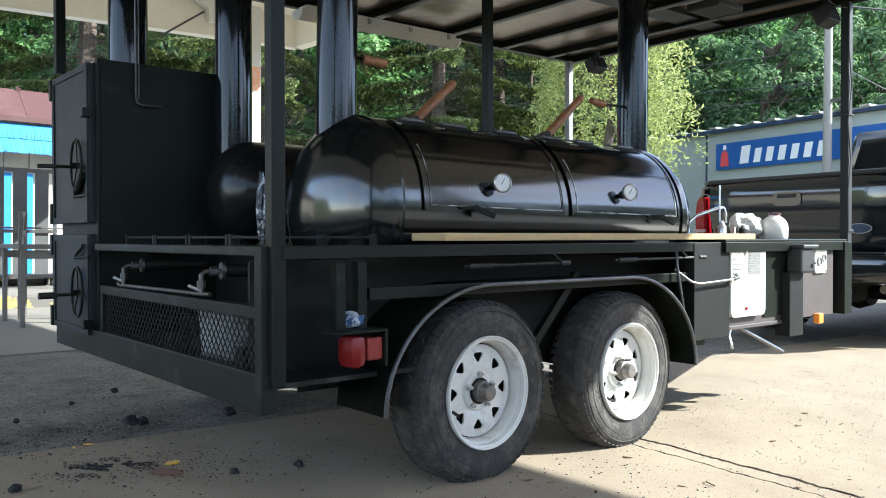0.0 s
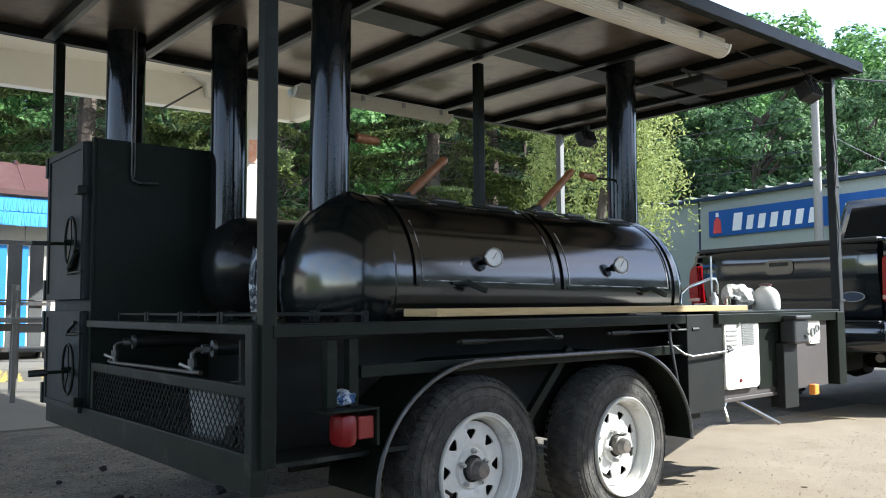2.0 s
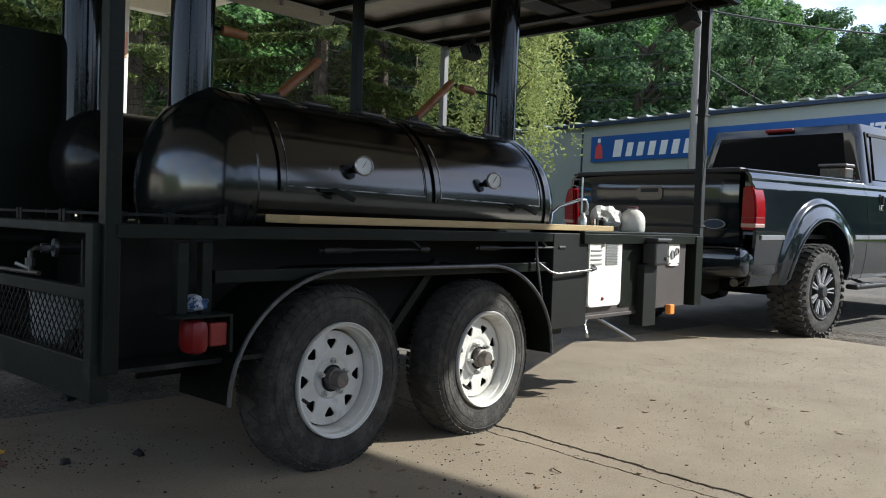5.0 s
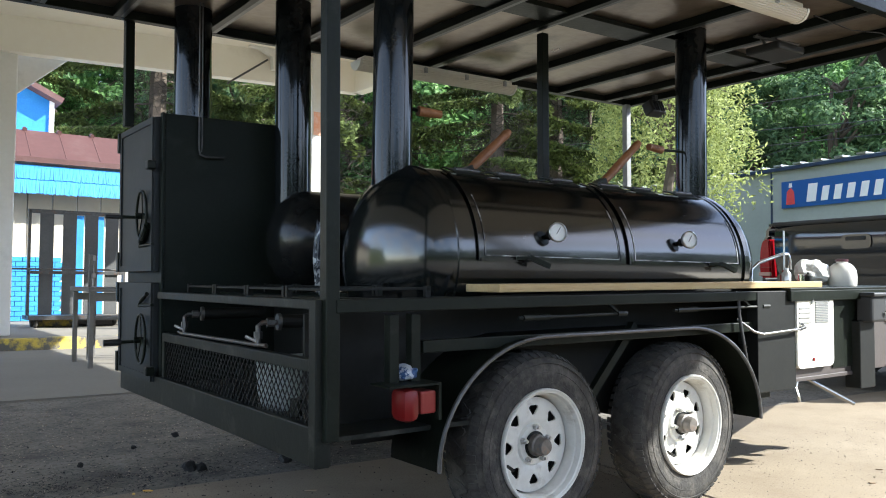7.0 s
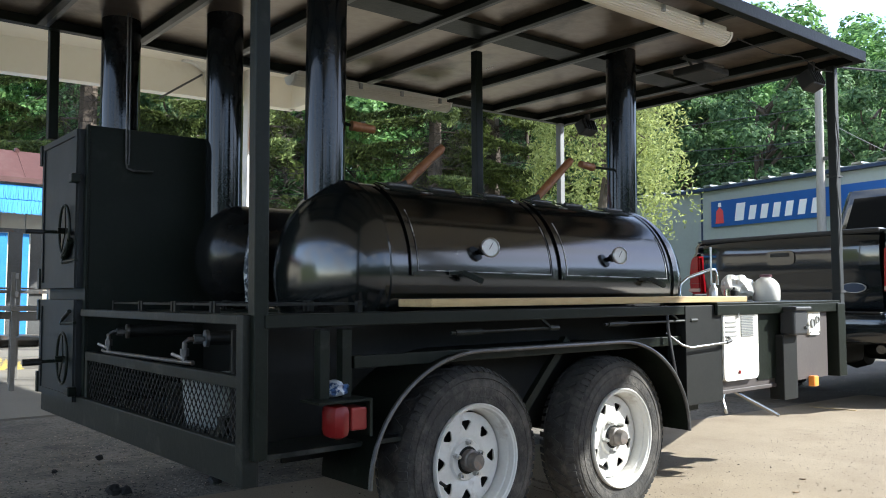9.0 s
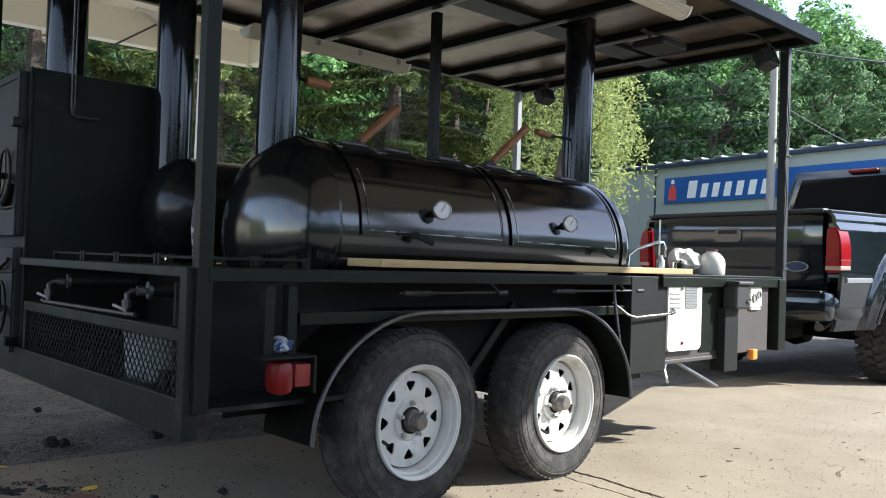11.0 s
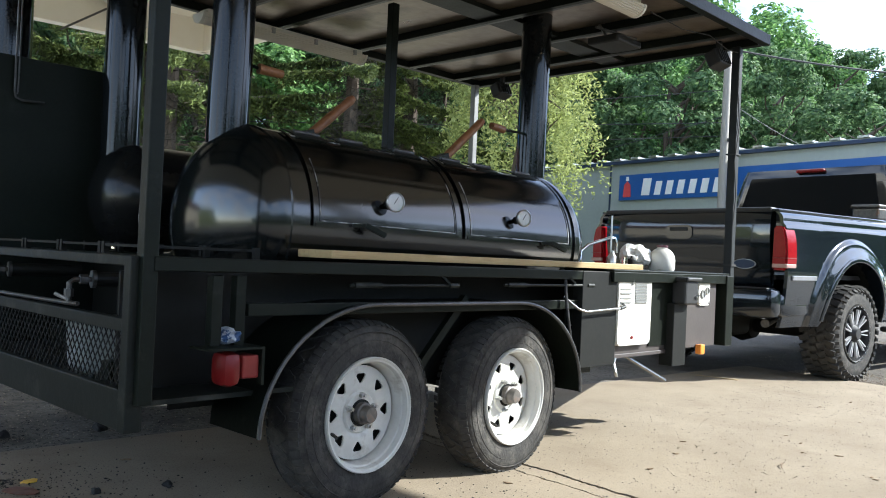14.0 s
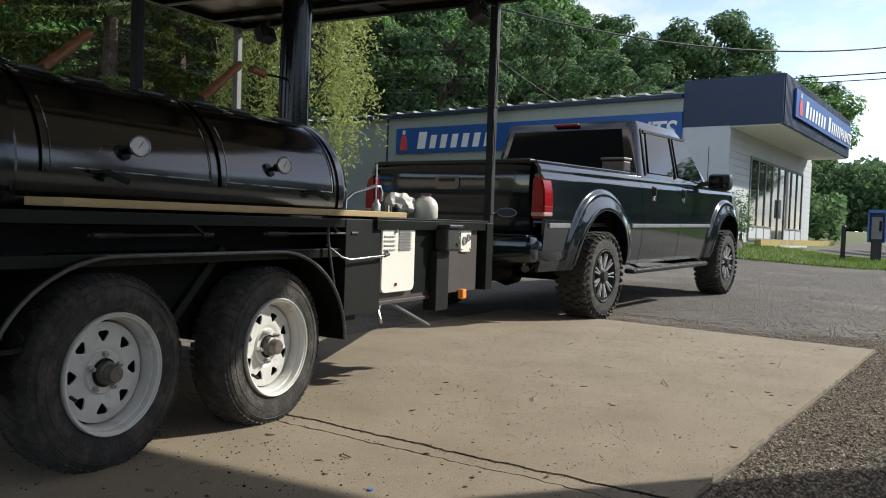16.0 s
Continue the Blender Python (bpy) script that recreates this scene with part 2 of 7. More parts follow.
M_GRASS = mat("grass_blades", (0.10, 0.17, 0.03), (0.24, 0.34, 0.07), rough=0.7, island=0.7, trans=0.3)
M_BARK = mat("bark", (0.06, 0.045, 0.032), (0.13, 0.10, 0.075), rough=0.95, scale=4, fine=25, bump=0.8, bump_scale=18, stretch=(4, 4, 1))
M_LEAF = mat("maple_leaves", (0.062, 0.142, 0.048), (0.25, 0.41, 0.135), rough=0.55, island=0.7, scale=0.35, fine=3, trans=0.5, spec=0.3)
M_LEAF_DARK = mat("shaded_leaves", (0.054, 0.112, 0.052), (0.198, 0.295, 0.128), rough=0.55, island=0.7, scale=0.35, fine=3, trans=0.5, spec=0.3)
M_LEAF_WILLOW = mat("willow_leaves", (0.20, 0.24, 0.07), (0.48, 0.52, 0.19), rough=0.6, island=0.75, scale=0.7, fine=4, trans=0.45, spec=0.3)
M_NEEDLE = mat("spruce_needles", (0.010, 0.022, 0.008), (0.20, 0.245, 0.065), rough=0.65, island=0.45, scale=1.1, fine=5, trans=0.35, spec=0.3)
M_SOFFIT = mat("cream_soffit", (0.87, 0.81, 0.69), (0.91, 0.86, 0.76), rough=0.7, scale=0.7, fine=10, c3=(0.66, 0.58, 0.46), c3_scale=1.1, c3_lo=0.6, c3_hi=0.9)
M_COLUMN = mat("white_column_paint", (0.68, 0.66, 0.61), (0.78, 0.76, 0.72), rough=0.6, scale=1.5, fine=20, c3=(0.5, 0.47, 0.42), c3_scale=1.5)
M_REDROOF = mat("faded_red_metal", (0.062, 0.022, 0.0175), (0.092, 0.036, 0.029), rough=0.6, scale=2, fine=12, bump=0.1, c3=(0.095, 0.052, 0.043), c3_scale=2)
M_BLUEWOOD = mat("bright_blue_boards", (0.01275, 0.153, 0.442), (0.0425, 0.2635, 0.595), rough=0.6, scale=3, fine=30, objrand=0.3)
M_WHITEPAINT = mat("white_paint", (0.74, 0.73, 0.7), (0.82, 0.81, 0.79), rough=0.6, scale=2)
M_YELLOW = mat("worn_yellow_paint", (0.55, 0.40, 0.06), (0.68, 0.52, 0.1), rough=0.8, c3=(0.13, 0.12, 0.105), c3_scale=3.5, c3_lo=0.40, c3_hi=0.5)
# grey slat wood, darkened in colour for the shade over the rack
M_GREYWOOD = mat("weathered_grey_wood", (0.055, 0.055, 0.052), (0.095, 0.094, 0.090), rough=0.8, scale=4, fine=40, bump=0.3)
M_WALLGREY = mat("grey_green_metal_wall", (0.30, 0.33, 0.30), (0.36, 0.39, 0.36), rough=0.55, scale=0.6, fine=8)
M_SIDING = mat("pale_grey_siding", (0.52, 0.54, 0.56), (0.60, 0.62, 0.64), rough=0.6, scale=1, fine=14)
M_NAVY = mat("navy_fascia", (0.0125, 0.027, 0.068), (0.0185, 0.038, 0.088), rough=0.5, scale=0.8, fine=10)
M_SIGNBLUE = mat("sign_blue", (0.012, 0.078, 0.28), (0.019, 0.098, 0.34), rough=0.4, scale=1)
M_SIGNWHITE = mat("sign_white", (0.78, 0.78, 0.78), (0.84, 0.84, 0.84), rough=0.5)
M_SIGNRED = mat("sign_red", (0.6, 0.05, 0.05), (0.7, 0.08, 0.08), rough=0.5)
M_WINDOW = mat("storefront_glass", (0.02, 0.025, 0.028), (0.04, 0.046, 0.05), rough=0.04, spec=0.3)
M_CAR = mat("black_car_paint", (0.005, 0.0075, 0.0105), (0.008, 0.0115, 0.016), rough=0.11, coat=0.75, scale=1.5, spec=0.45, rough_var=0.05)
M_MOULD = mat("dull_silver_moulding", (0.30, 0.31, 0.33), (0.42, 0.43, 0.45), rough=0.3, metal=0.4)
M_STEPBAR = mat("dull_chrome_tube", (0.22, 0.22, 0.22), (0.34, 0.34, 0.34), rough=0.25, metal=0.9)
M_TAILRED = mat("tail_lens_red", (0.221, 0.0034, 0.00765), (0.289, 0.0068, 0.0119), rough=0.15, scale=20, spec=0.3)
M_TRIMBLACK = mat("black_plastic_trim", (0.012, 0.012, 0.012), (0.02, 0.02, 0.02), rough=0.55, bump=0.1, bump_scale=200)
M_REARGLASS = mat("dark_rear_glass", (0.004, 0.005, 0.006), (0.006, 0.007, 0.008), rough=0.05, spec=0.1)
M_CARGLASS = mat("tinted_car_glass", (0.004, 0.005, 0.006), (0.006, 0.007, 0.008), rough=0.03, spec=0.5)
M_CHARCOAL = mat("charcoal", (0.008, 0.008, 0.008), (0.02, 0.02, 0.02), rough=0.8, bump=0.6, bump_scale=60)
M_WIRE = mat("cable_black", (0.02, 0.02, 0.02), (0.03, 0.03, 0.03), rough=0.6)
M_POLE = mat("pole_grey_wood", (0.24, 0.22, 0.19), (0.36, 0.33, 0.29), rough=0.85, stretch=(6, 6, 0.6), bump=0.3)
M_CRACKSHADE_GRIT = mat("ash_stain", (0.03, 0.03, 0.03), (0.08, 0.075, 0.07), rough=0.9, scale=12)
M_MESHSTEEL = mat("expanded_steel", (0.03, 0.031, 0.032), (0.06, 0.062, 0.062), rough=0.35, metal=0.5, scale=20)
M_OLDPAVE = mat("worn_pavement", (0.095, 0.086, 0.070), (0.25, 0.222, 0.180), rough=0.95, scale=2.2, fine=38, bump=1.0, bump_scale=55, c3=(0.045, 0.042, 0.036), c3_scale=3.2, c3_lo=0.5, c3_hi=0.8, c4=(0.05, 0.046, 0.04), c4_scale=45, c4_lo=0.54, c4_hi=0.62)

# ---- building blocks ----
IDENT = Matrix.Identity(4)
PINV = {}


def thing(name, base, label, category, group="", kind="", m=None, local=False):
    """An Empty at its base. Parts are given in world metres, or in the thing's own when local."""
    ob = new(name)
    ob.empty_display_size = 0.2
    ob.matrix_basis = (m or IDENT) @ Matrix.Translation(base)
    PINV[ob.name] = IDENT if local else Matrix.Translation(base).inverted()
    return tagged(ob, label, category, group, kind)


def mesh_of(bm, name, mat_, smooth=False):
    me = bpy.data.meshes.new(name)
    bm.to_mesh(me)
    bm.free()
    me.materials.append(mat_)
    if smooth:
        me.polygons.foreach_set("use_smooth", [True] * len(me.polygons))
        me.set_sharp_from_angle(angle=radians(38))
    return me


def part(name, bm, mat_, parent, label="", smooth=False, kind=""):
    """One mesh under a thing or a part."""
    ob = new(name, mesh_of(bm, name, mat_, smooth))
    if parent is not None:
        ob.parent = parent
        ob.matrix_parent_inverse = PINV.get(parent.name, IDENT)
    return tagged(ob, label, kind=kind)


def solo(name, bm, mat_, label, category, group="", kind="", smooth=False, m=None):
    """A thing of one mesh, with its origin at its base."""
    bmesh.ops.recalc_face_normals(bm, faces=bm.faces)
    vs = [v.co for v in bm.verts]
    base = Vector(((min(v.x for v in vs) + max(v.x for v in vs)) / 2, (min(v.y for v in vs) + max(v.y for v in vs)) / 2, min(v.z for v in vs)))
    bmesh.ops.translate(bm, verts=bm.verts, vec=-base)
    ob = new(name, mesh_of(bm, name, mat_, smooth))
    ob.matrix_basis = (m or IDENT) @ Matrix.Translation(base)
    return tagged(ob, label, category, group, kind)


def B():
    return bmesh.new()


def box(bm, a, b, bev=0.0):
    """A box between two corners, its edges rounded by bev."""
    lo, hi = [min(p, q) for p, q in zip(a, b)], [max(p, q) for p, q in zip(a, b)]
    r = bmesh.ops.create_cube(bm, size=1.0)
    vs = r["verts"]
    for v in vs:
        v.co = Vector([lo[i] + (v.co[i] + 0.5) * (hi[i] - lo[i]) for i in range(3)])
    if bev:
        es = list({e for v in vs for e in v.link_edges})
        bmesh.ops.bevel(bm, geom=es, offset=min(bev, 0.45 * min(h - l for l, h in zip(lo, hi))), segments=2, affect="EDGES", profile=0.5)
    return bm


def rod(bm, p0, p1, r, n=12, r2=None):
    """A round bar, tapered to r2."""
    p0, p1 = Vector(p0), Vector(p1)
    d = p1 - p0
    m = Matrix.Translation((p0 + p1) / 2) @ d.to_track_quat("Z", "Y").to_matrix().to_4x4()
    bmesh.ops.create_cone(bm, cap_ends=True, segments=n, radius1=r, radius2=r if r2 is None else r2, depth=d.length, matrix=m)
    return bm


def bar(bm, p0, p1, w, h=None, up=(0, 0, 1)):
    """A square bar of width w and height h between two points."""
    h = h or w
    p0, p1 = Vector(p0), Vector(p1)
    d = (p1 - p0).normalized()
    side = d.cross(Vector(up))
    side = side.normalized() if side.length > 1e-4 else Vector((1, 0, 0))
    top = side.cross(d).normalized()
    vs = [bm.verts.new(p + side * (w / 2 * i) + top * (h / 2 * j)) for p in (p0, p1) for i, j in ((-1, -1), (1, -1), (1, 1), (-1, 1))]
    for q in ((0, 1, 2, 3), (7, 6, 5, 4), (0, 4, 5, 1), (1, 5, 6, 2), (2, 6, 7, 3), (3, 7, 4, 0)):
        bm.faces.new([vs[i] for i in q])
    bmesh.ops.recalc_face_normals(bm, faces=bm.faces)
    return bm


def pipe(bm, pts, r, n=10):
    """A round pipe along points."""
    pts = [Vector(p) for p in pts]
    rings, a = [], None
    for i, p in enumerate(pts):
        d = ((pts[min(i + 1, len(pts) - 1)] - pts[max(i - 1, 0)])).normalized()
        if a is None:
            a = d.cross(Vector((0, 0, 1)) if abs(d.z) < 0.9 else Vector((1, 0, 0)))
        a = (a - d * a.dot(d)).normalized()
        c = d.cross(a).normalized()
        rings.append([bm.verts.new(p + (a * math.cos(k * math.tau / n) + c * math.sin(k * math.tau / n)) * r) for k in range(n)])
    for s, t in zip(rings, rings[1:]):
        for k in range(n):
            bm.faces.new((s[k], s[(k + 1) % n], t[(k + 1) % n], t[k]))
    bm.faces.new(rings[0][::-1])
    bm.faces.new(rings[-1])
    bmesh.ops.recalc_face_normals(bm, faces=bm.faces)
    return bm


def lathe(bm, prof, n=48, m=IDENT, closed=False):
    """Turns a profile of (along, radius) about the x axis, then moves it by m."""
    rings = []
    for a, r in prof:
        rings.append([bm.verts.new(m @ Vector((a, r * math.cos(k * math.tau / n), r * math.sin(k * math.tau / n)))) for k in range(n)] if r > 1e-5 else [bm.verts.new(m @ Vector((a, 0, 0)))])
    pairs = list(zip(rings, rings[1:])) + ([(rings[-1], rings[0])] if closed else [])
    for s, t in pairs:
        for k in range(n):
            q = [s[k % len(s)], s[(k + 1) % len(s)], t[(k + 1) % len(t)], t[k % len(t)]]
            u = list(dict.fromkeys(q))
            if len(u) > 2:
                bm.faces.new(u)
    bmesh.ops.recalc_face_normals(bm, faces=bm.faces)
    return bm


def prism(bm, pts, d, m=IDENT):
    """A flat outline of (x, z) points, d thick along y, then moved by m."""
    f = [bm.verts.new(m @ Vector((x, 0, z))) for x, z in pts]
    g = [bm.verts.new(m @ Vector((x, d, z))) for x, z in pts]
    bm.faces.new(f)
    bm.faces.new(g[::-1])
    n = len(pts)
    for i in range(n):
        bm.faces.new((f[i], g[i], g[(i + 1) % n], f[(i + 1) % n]))
    bmesh.ops.recalc_face_normals(bm, faces=bm.faces)
    return bm


def rounded(w, h, r, n=5):
    """The outline of a rectangle with round corners, centred."""
    out = []
    for cx, cz, a in ((w / 2 - r, h / 2 - r, 0), (-w / 2 + r, h / 2 - r, 90), (-w / 2 + r, -h / 2 + r, 180), (w / 2 - r, -h / 2 + r, 270)):
        out += [(cx + r * math.cos(radians(a + 90 * k / n)), cz + r * math.sin(radians(a + 90 * k / n))) for k in range(n + 1)]
    return out

# ---- ground ----


def smooth01(v):
    v = min(1.0, max(0.0, v))
    return v * v * (3 - 2 * v)


def ground_z(x, y):
    """Height of the lie of the land: level yard, a gentle rise beyond the truck, a wooded hill all along the back."""
    z = 0.030 * max(0.0, min(x, 26.0) - 11.0) + 0.25 * smooth01((x - 20) / 6) * smooth01((y - 2.0) / 3.0)
    z += 0.014 * max(0.0, min(x, 64.0) - 30.0) + 0.028 * max(0.0, min(x, 130.0) - 64.0)
    r, az = math.hypot(x - 2.5, y - 1.4), math.degrees(math.atan2(y - 1.4, x - 2.5))
    back = smooth01((az - 6) / 16) if az > 0 else 0.0
    if az < -90 or az > 150:
        back = 0.0
    return z + back * 15 * smooth01((r - 42) / 80)


def add_ground():
    bm = B()
    rings, n = [0, 4, 8, 12, 16, 20, 24, 28, 33, 38, 45, 52, 60, 70, 82, 95, 110, 140, 200, 320, 600, 1200], 120
    rows = []
    for r in rings:
        if r == 0:
            rows.append([bm.verts.new((6, 4, -0.09))])
            continue
        rows.append([])
        for k in range(n):
            x, y = 6 + r * math.cos(k * math.tau / n), 4 + r * math.sin(k * math.tau / n)
            rows[-1].append(bm.verts.new((x, y, ground_z(x, y) - 0.09 + (0.12 * noise.noise((x * 0.2, y * 0.2, 0)) if r > 24 else 0))))
    for a, b in zip(rows, rows[1:]):
        for k in range(n):
            q = list(dict.fromkeys([a[k % len(a)], b[k], b[(k + 1) % n], a[(k + 1) % len(a)]]))
            bm.faces.new(q)
    bmesh.ops.recalc_face_normals(bm, faces=bm.faces)
    ob = part("ground", bm, M_EARTH, None, smooth=True)
    tagged(ob, "grassy ground rising into a wooded hill", "ground", kind="structure")


def add_sheet(name, x0, x1, y0, y1, dz, mat_, label, cat, step=1.0, rough=0.0, fade=0.0):
    bm = B()
    nx, ny = max(1, int((x1 - x0) / step)), max(1, int((y1 - y0) / step))
    g = [[bm.verts.new((x0 + (x1 - x0) * i / nx, y0 + (y1 - y0) * j / ny, 0)) for j in range(ny + 1)] for i in range(nx + 1)]
    for row in g:
        for v in row:
            v.co.z = ground_z(v.co.x, v.co.y) + dz + rough * noise.noise(v.co * 1.7) - fade * max(smooth01((v.co.x - 8.9 + 1.1 * noise.noise(v.co * 0.9)) / 1.6), smooth01((v.co.x - 9.7) / 0.5) * smooth01((v.co.y - 0.5 + 0.9 * noise.noise(v.co * 1.3)) / 0.8))
    for i in range(nx):
        for j in range(ny):
            bm.faces.new((g[i][j], g[i + 1][j], g[i + 1][j + 1], g[i][j + 1]))
    ob = part(name, bm, mat_, None, smooth=True)
    return tagged(ob, label, cat, kind="structure")


add_ground()
add_sheet("road", -14, 22.6, -16, 13, -0.022, M_ASPHALT, "old grey asphalt yard scattered with fine gravel", "asphalt", 0.6, 0.006)
add_sheet("pavement_5", -8, 9.5, 5.0, 8.05, -0.010, M_OLDPAVE, "worn grey pavement strip between the slabs", "pavement", 0.2, 0.012)


def slab(name, outline, z1, thick, mat_, label):
    bm = B()
    top = [bm.verts.new((x, y, z1)) for x, y in outline]
    low = [bm.verts.new((x, y, z1 - thick)) for x, y in outline]
    f = bm.faces.new(top)
    bm.faces.new(low[::-1])
    n = len(top)
    for i in range(n):
        bm.faces.new((top[i], low[i], low[(i + 1) % n], top[(i + 1) % n]))
    bmesh.ops.triangulate(bm, faces=[f])
    bmesh.ops.recalc_face_normals(bm, faces=bm.faces)
    return tagged(part(name, bm, mat_, None), label, "concrete slab", kind="structure")


def jag(p, q, n, amp, seed):
    """A ragged line from p to q."""
    rnd = random.Random(seed)
    d = (Vector(q) - Vector(p))
    s = Vector((-d.y, d.x)).normalized()
    return [tuple(Vector(p) + d * (i / n) + s * (rnd.uniform(-amp, amp) if 0 < i < n else 0)) for i in range(n + 1)]


def edge_y(x):
    return 1.957 - 0.087 * (x - 4.76)


def crack(p, q, n, amp, seed):
    """A wandering ragged crack line: slow drift and fine teeth."""
    rnd = random.Random(seed)
    d = Vector(q) - Vector(p)
    s = Vector((-d.y, d.x)).normalized()
    out = []
    for i in range(n + 1):
        u = i / n
        w = noise.noise((u * 9, seed * 3.1, 0)) * amp * 1.6 + noise.noise((u * 31, seed * 1.7, 2)) * amp * 0.7 + rnd.uniform(-amp, amp) * 0.5
        out.append(tuple(Vector(p) + d * u + s * (w if 0 < i < n else 0)))
    return out


def widen(pts, w, seed):
    """The line moved sideways by an uneven w."""
    return [(x + w * (0.55 + 0.9 * abs(noise.noise((y * 6, seed, 0)))) + 0.25 * w * noise.noise((y * 40, seed, 5)), y) for x, y in pts]


joint_a = crack((5.075, edge_y(5.075) - 0.01), (5.38, 4.98), 150, 0.014, 1)
joint_b = crack((5.18, edge_y(5.18) + 0.01), (5.48, 4.98), 150, 0.014, 2)
slab("pavement_1", jag((-6.0, edge_y(-6)), (5.065, edge_y(5.075) - 0.01), 60, 0.018, 3)[:-1] + widen(joint_a, -0.011, 1) + [(-6.0, 5.0)], 0.0, 0.12, M_CONCRETE, "sun-bleached concrete slab with cracked edges and grit")
slab("pavement_2", widen(joint_a, 0.011, 2) + widen(joint_b, -0.013, 3)[::-1], -0.002, 0.12, M_CONCRETE, "narrow broken concrete strip between two cracks")
slab("pavement_3", jag((5.19, edge_y(5.18) + 0.01), (10.0, 1.50), 90, 0.007, 4)[:-1] + jag((10.0, 1.50), (10.42, 3.75), 40, 0.010, 5)[:-1] + [(10.42, 3.75), (10.6, 4.98)] + widen(joint_b, 0.013, 4)[::-1], 0.0, 0.12, M_CONCRETE, "sun-bleached concrete slab with grit and tyre dust")
# soil floor toned near-black: stands in for the shade down the cracks
slab("crack_soil", [(5.0, 1.8), (5.3, 1.8), (5.62, 4.95), (5.25, 4.95)], -0.016, 0.03, M_CRACKSHADE_GRIT, "dark soil strip toned for the shade down in the pavement cracks")
slab("pavement_4", jag((-10, 8.0), (12, 8.2), 40, 0.012, 6) + [(12, 12.66), (-10, 12.66)], 0.0, 0.12, M_APRON, "pale concrete apron in front of the shop")
# raised walk with a yellow kerb
bm = B()
box(bm, (-10, 12.66, -0.1), (10, 12.84, 0.15), 0.02)
tagged(part("kerb", bm, M_YELLOW, None), "worn yellow painted concrete kerb", "kerb", kind="structure")
bm = B()
box(bm, (-10, 12.843, -0.1), (10, 17.6, 0.148))
tagged(part("walkway", bm, M_APRON, None), "raised concrete walkway before the shop front", "walkway", kind="structure")


def scatter_stones(name, n, where, size, mat_, label, cat, z0=0.0, seed=1, flat=0.6, parent=None):
    """Many small stones as one mesh."""
    rnd = random.Random(seed)
    verts, faces = [], []
    base = [Vector(v) for v in ((1, 0, 0), (-1, 0, 0), (0, 1, 0), (0, -1, 0), (0, 0, 1), (0, 0, -1))]
    tri = ((0, 2, 4), (2, 1, 4), (1, 3, 4), (3, 0, 4), (2, 0, 5), (1, 2, 5), (3, 1, 5), (0, 3, 5))
    for _ in range(n):
        p = where(rnd)
        if p is None:
            continue
        s = size * rnd.uniform(0.45, 1.0) * (1.6 if rnd.random() < 0.06 else 1)
        rot = Euler((rnd.uniform(0, 6), rnd.uniform(0, 6), rnd.uniform(0, 6))).to_matrix()
        k = len(verts)
        for v in base:
            w = rot @ Vector((v.x * s, v.y * s * rnd.uniform(0.6, 1), v.z * s * flat))
            w.z = w.z * flat
            verts.append((p[0] + w.x, p[1] + w.y, z0 + ground_z(p[0], p[1]) + w.z + s * flat * 0.3))
        faces += [(k + a, k + b, k + c) for a, b, c in tri]
    me = bpy.data.meshes.new(name)
    me.from_pydata(verts, [], faces)
    me.materials.append(mat_)
    ob = new(name, me)
    return tagged(ob, label, cat, kind="stuff")


def in_gravel(rnd):
    x = 4.3 + 8.4 * rnd.random() ** 1.35
    y = edge_y(min(x, 10.0)) - 0.012 - 2.6 * rnd.random() ** 1.25
    if x > 9.2 and rnd.random() < (x - 9.2) / 2.9 + 0.35 * noise.noise((x, y, 0)):
        return None
    if x > 10.0:
        y += rnd.gauss(0, 0.25 + 0.35 * (x - 10.0))
        if y > 1.5 and x < 10.05 + 0.187 * (y - 1.5):
            return None
    return x, y


def by_truck(rnd):
    x = 10.0 + 11.0 * rnd.random() ** 1.6
    y = rnd.gauss(1.8, 1.9)
    if x < 10.05 + 0.187 * (y - 1.5) and y > 1.5:
        return None
    return x, y


add_sheet("gravel_bed", 2.0, 13.5, -3.5, 1.97, -0.022, M_GRAVELBED, "grey crushed-stone bed beside the slab", "gravel", 0.15, 0.004, 0.05)
scatter_stones("gravel", 100000, in_gravel, 0.0100, M_GRAVEL, "loose grey crushed stone of mixed sizes", "gravel", -0.016, 2)
scatter_stones("gravel", 22000, by_truck, 0.0085, M_GRAVEL, "fine loose gravel on the asphalt beside the truck", "gravel", -0.02, 3)
scatter_stones("grit", 3600, lambda r: (r.uniform(4.4, 10.2), r.uniform(1.75, 4.2)), 0.0042, M_CHARCOAL, "dark grit scattered over the concrete", "grit", 0.0, 4)
def past_slab(rnd):
    y = rnd.uniform(0.6, 4.6)
    return 10.03 + 0.187 * (y - 1.5) + 0.9 * rnd.random() ** 1.7, y


scatter_stones("gravel", 9000, past_slab, 0.010, M_GRAVEL, "loose gravel washed against the slab end", "gravel", -0.02, 8)
scatter_stones("grit", 1300, lambda r: (lambda u, k: (5.075 + 0.305 * u + 0.105 * k + r.gauss(0, 0.011), 1.93 + 3.05 * u))(r.random() ** 1.3, r.choice((0, 1, 1))), 0.0045, M_CRACKSHADE_GRIT, "dark crumbs along the pavement cracks", "grit", -0.003, 6)
scatter_stones("grit", 700, lambda r: (r.uniform(2.2, 5.0), r.uniform(2.6, 6.5)), 0.007, M_CHARCOAL, "dark grit on the shaded ground", "grit", 0.0, 5)


# ---- canopy over the forecourt ----
canopy = thing("station_canopy", (4, 5, 0), "large cream flat canopy on square columns over the forecourt", "canopy", kind="structure")


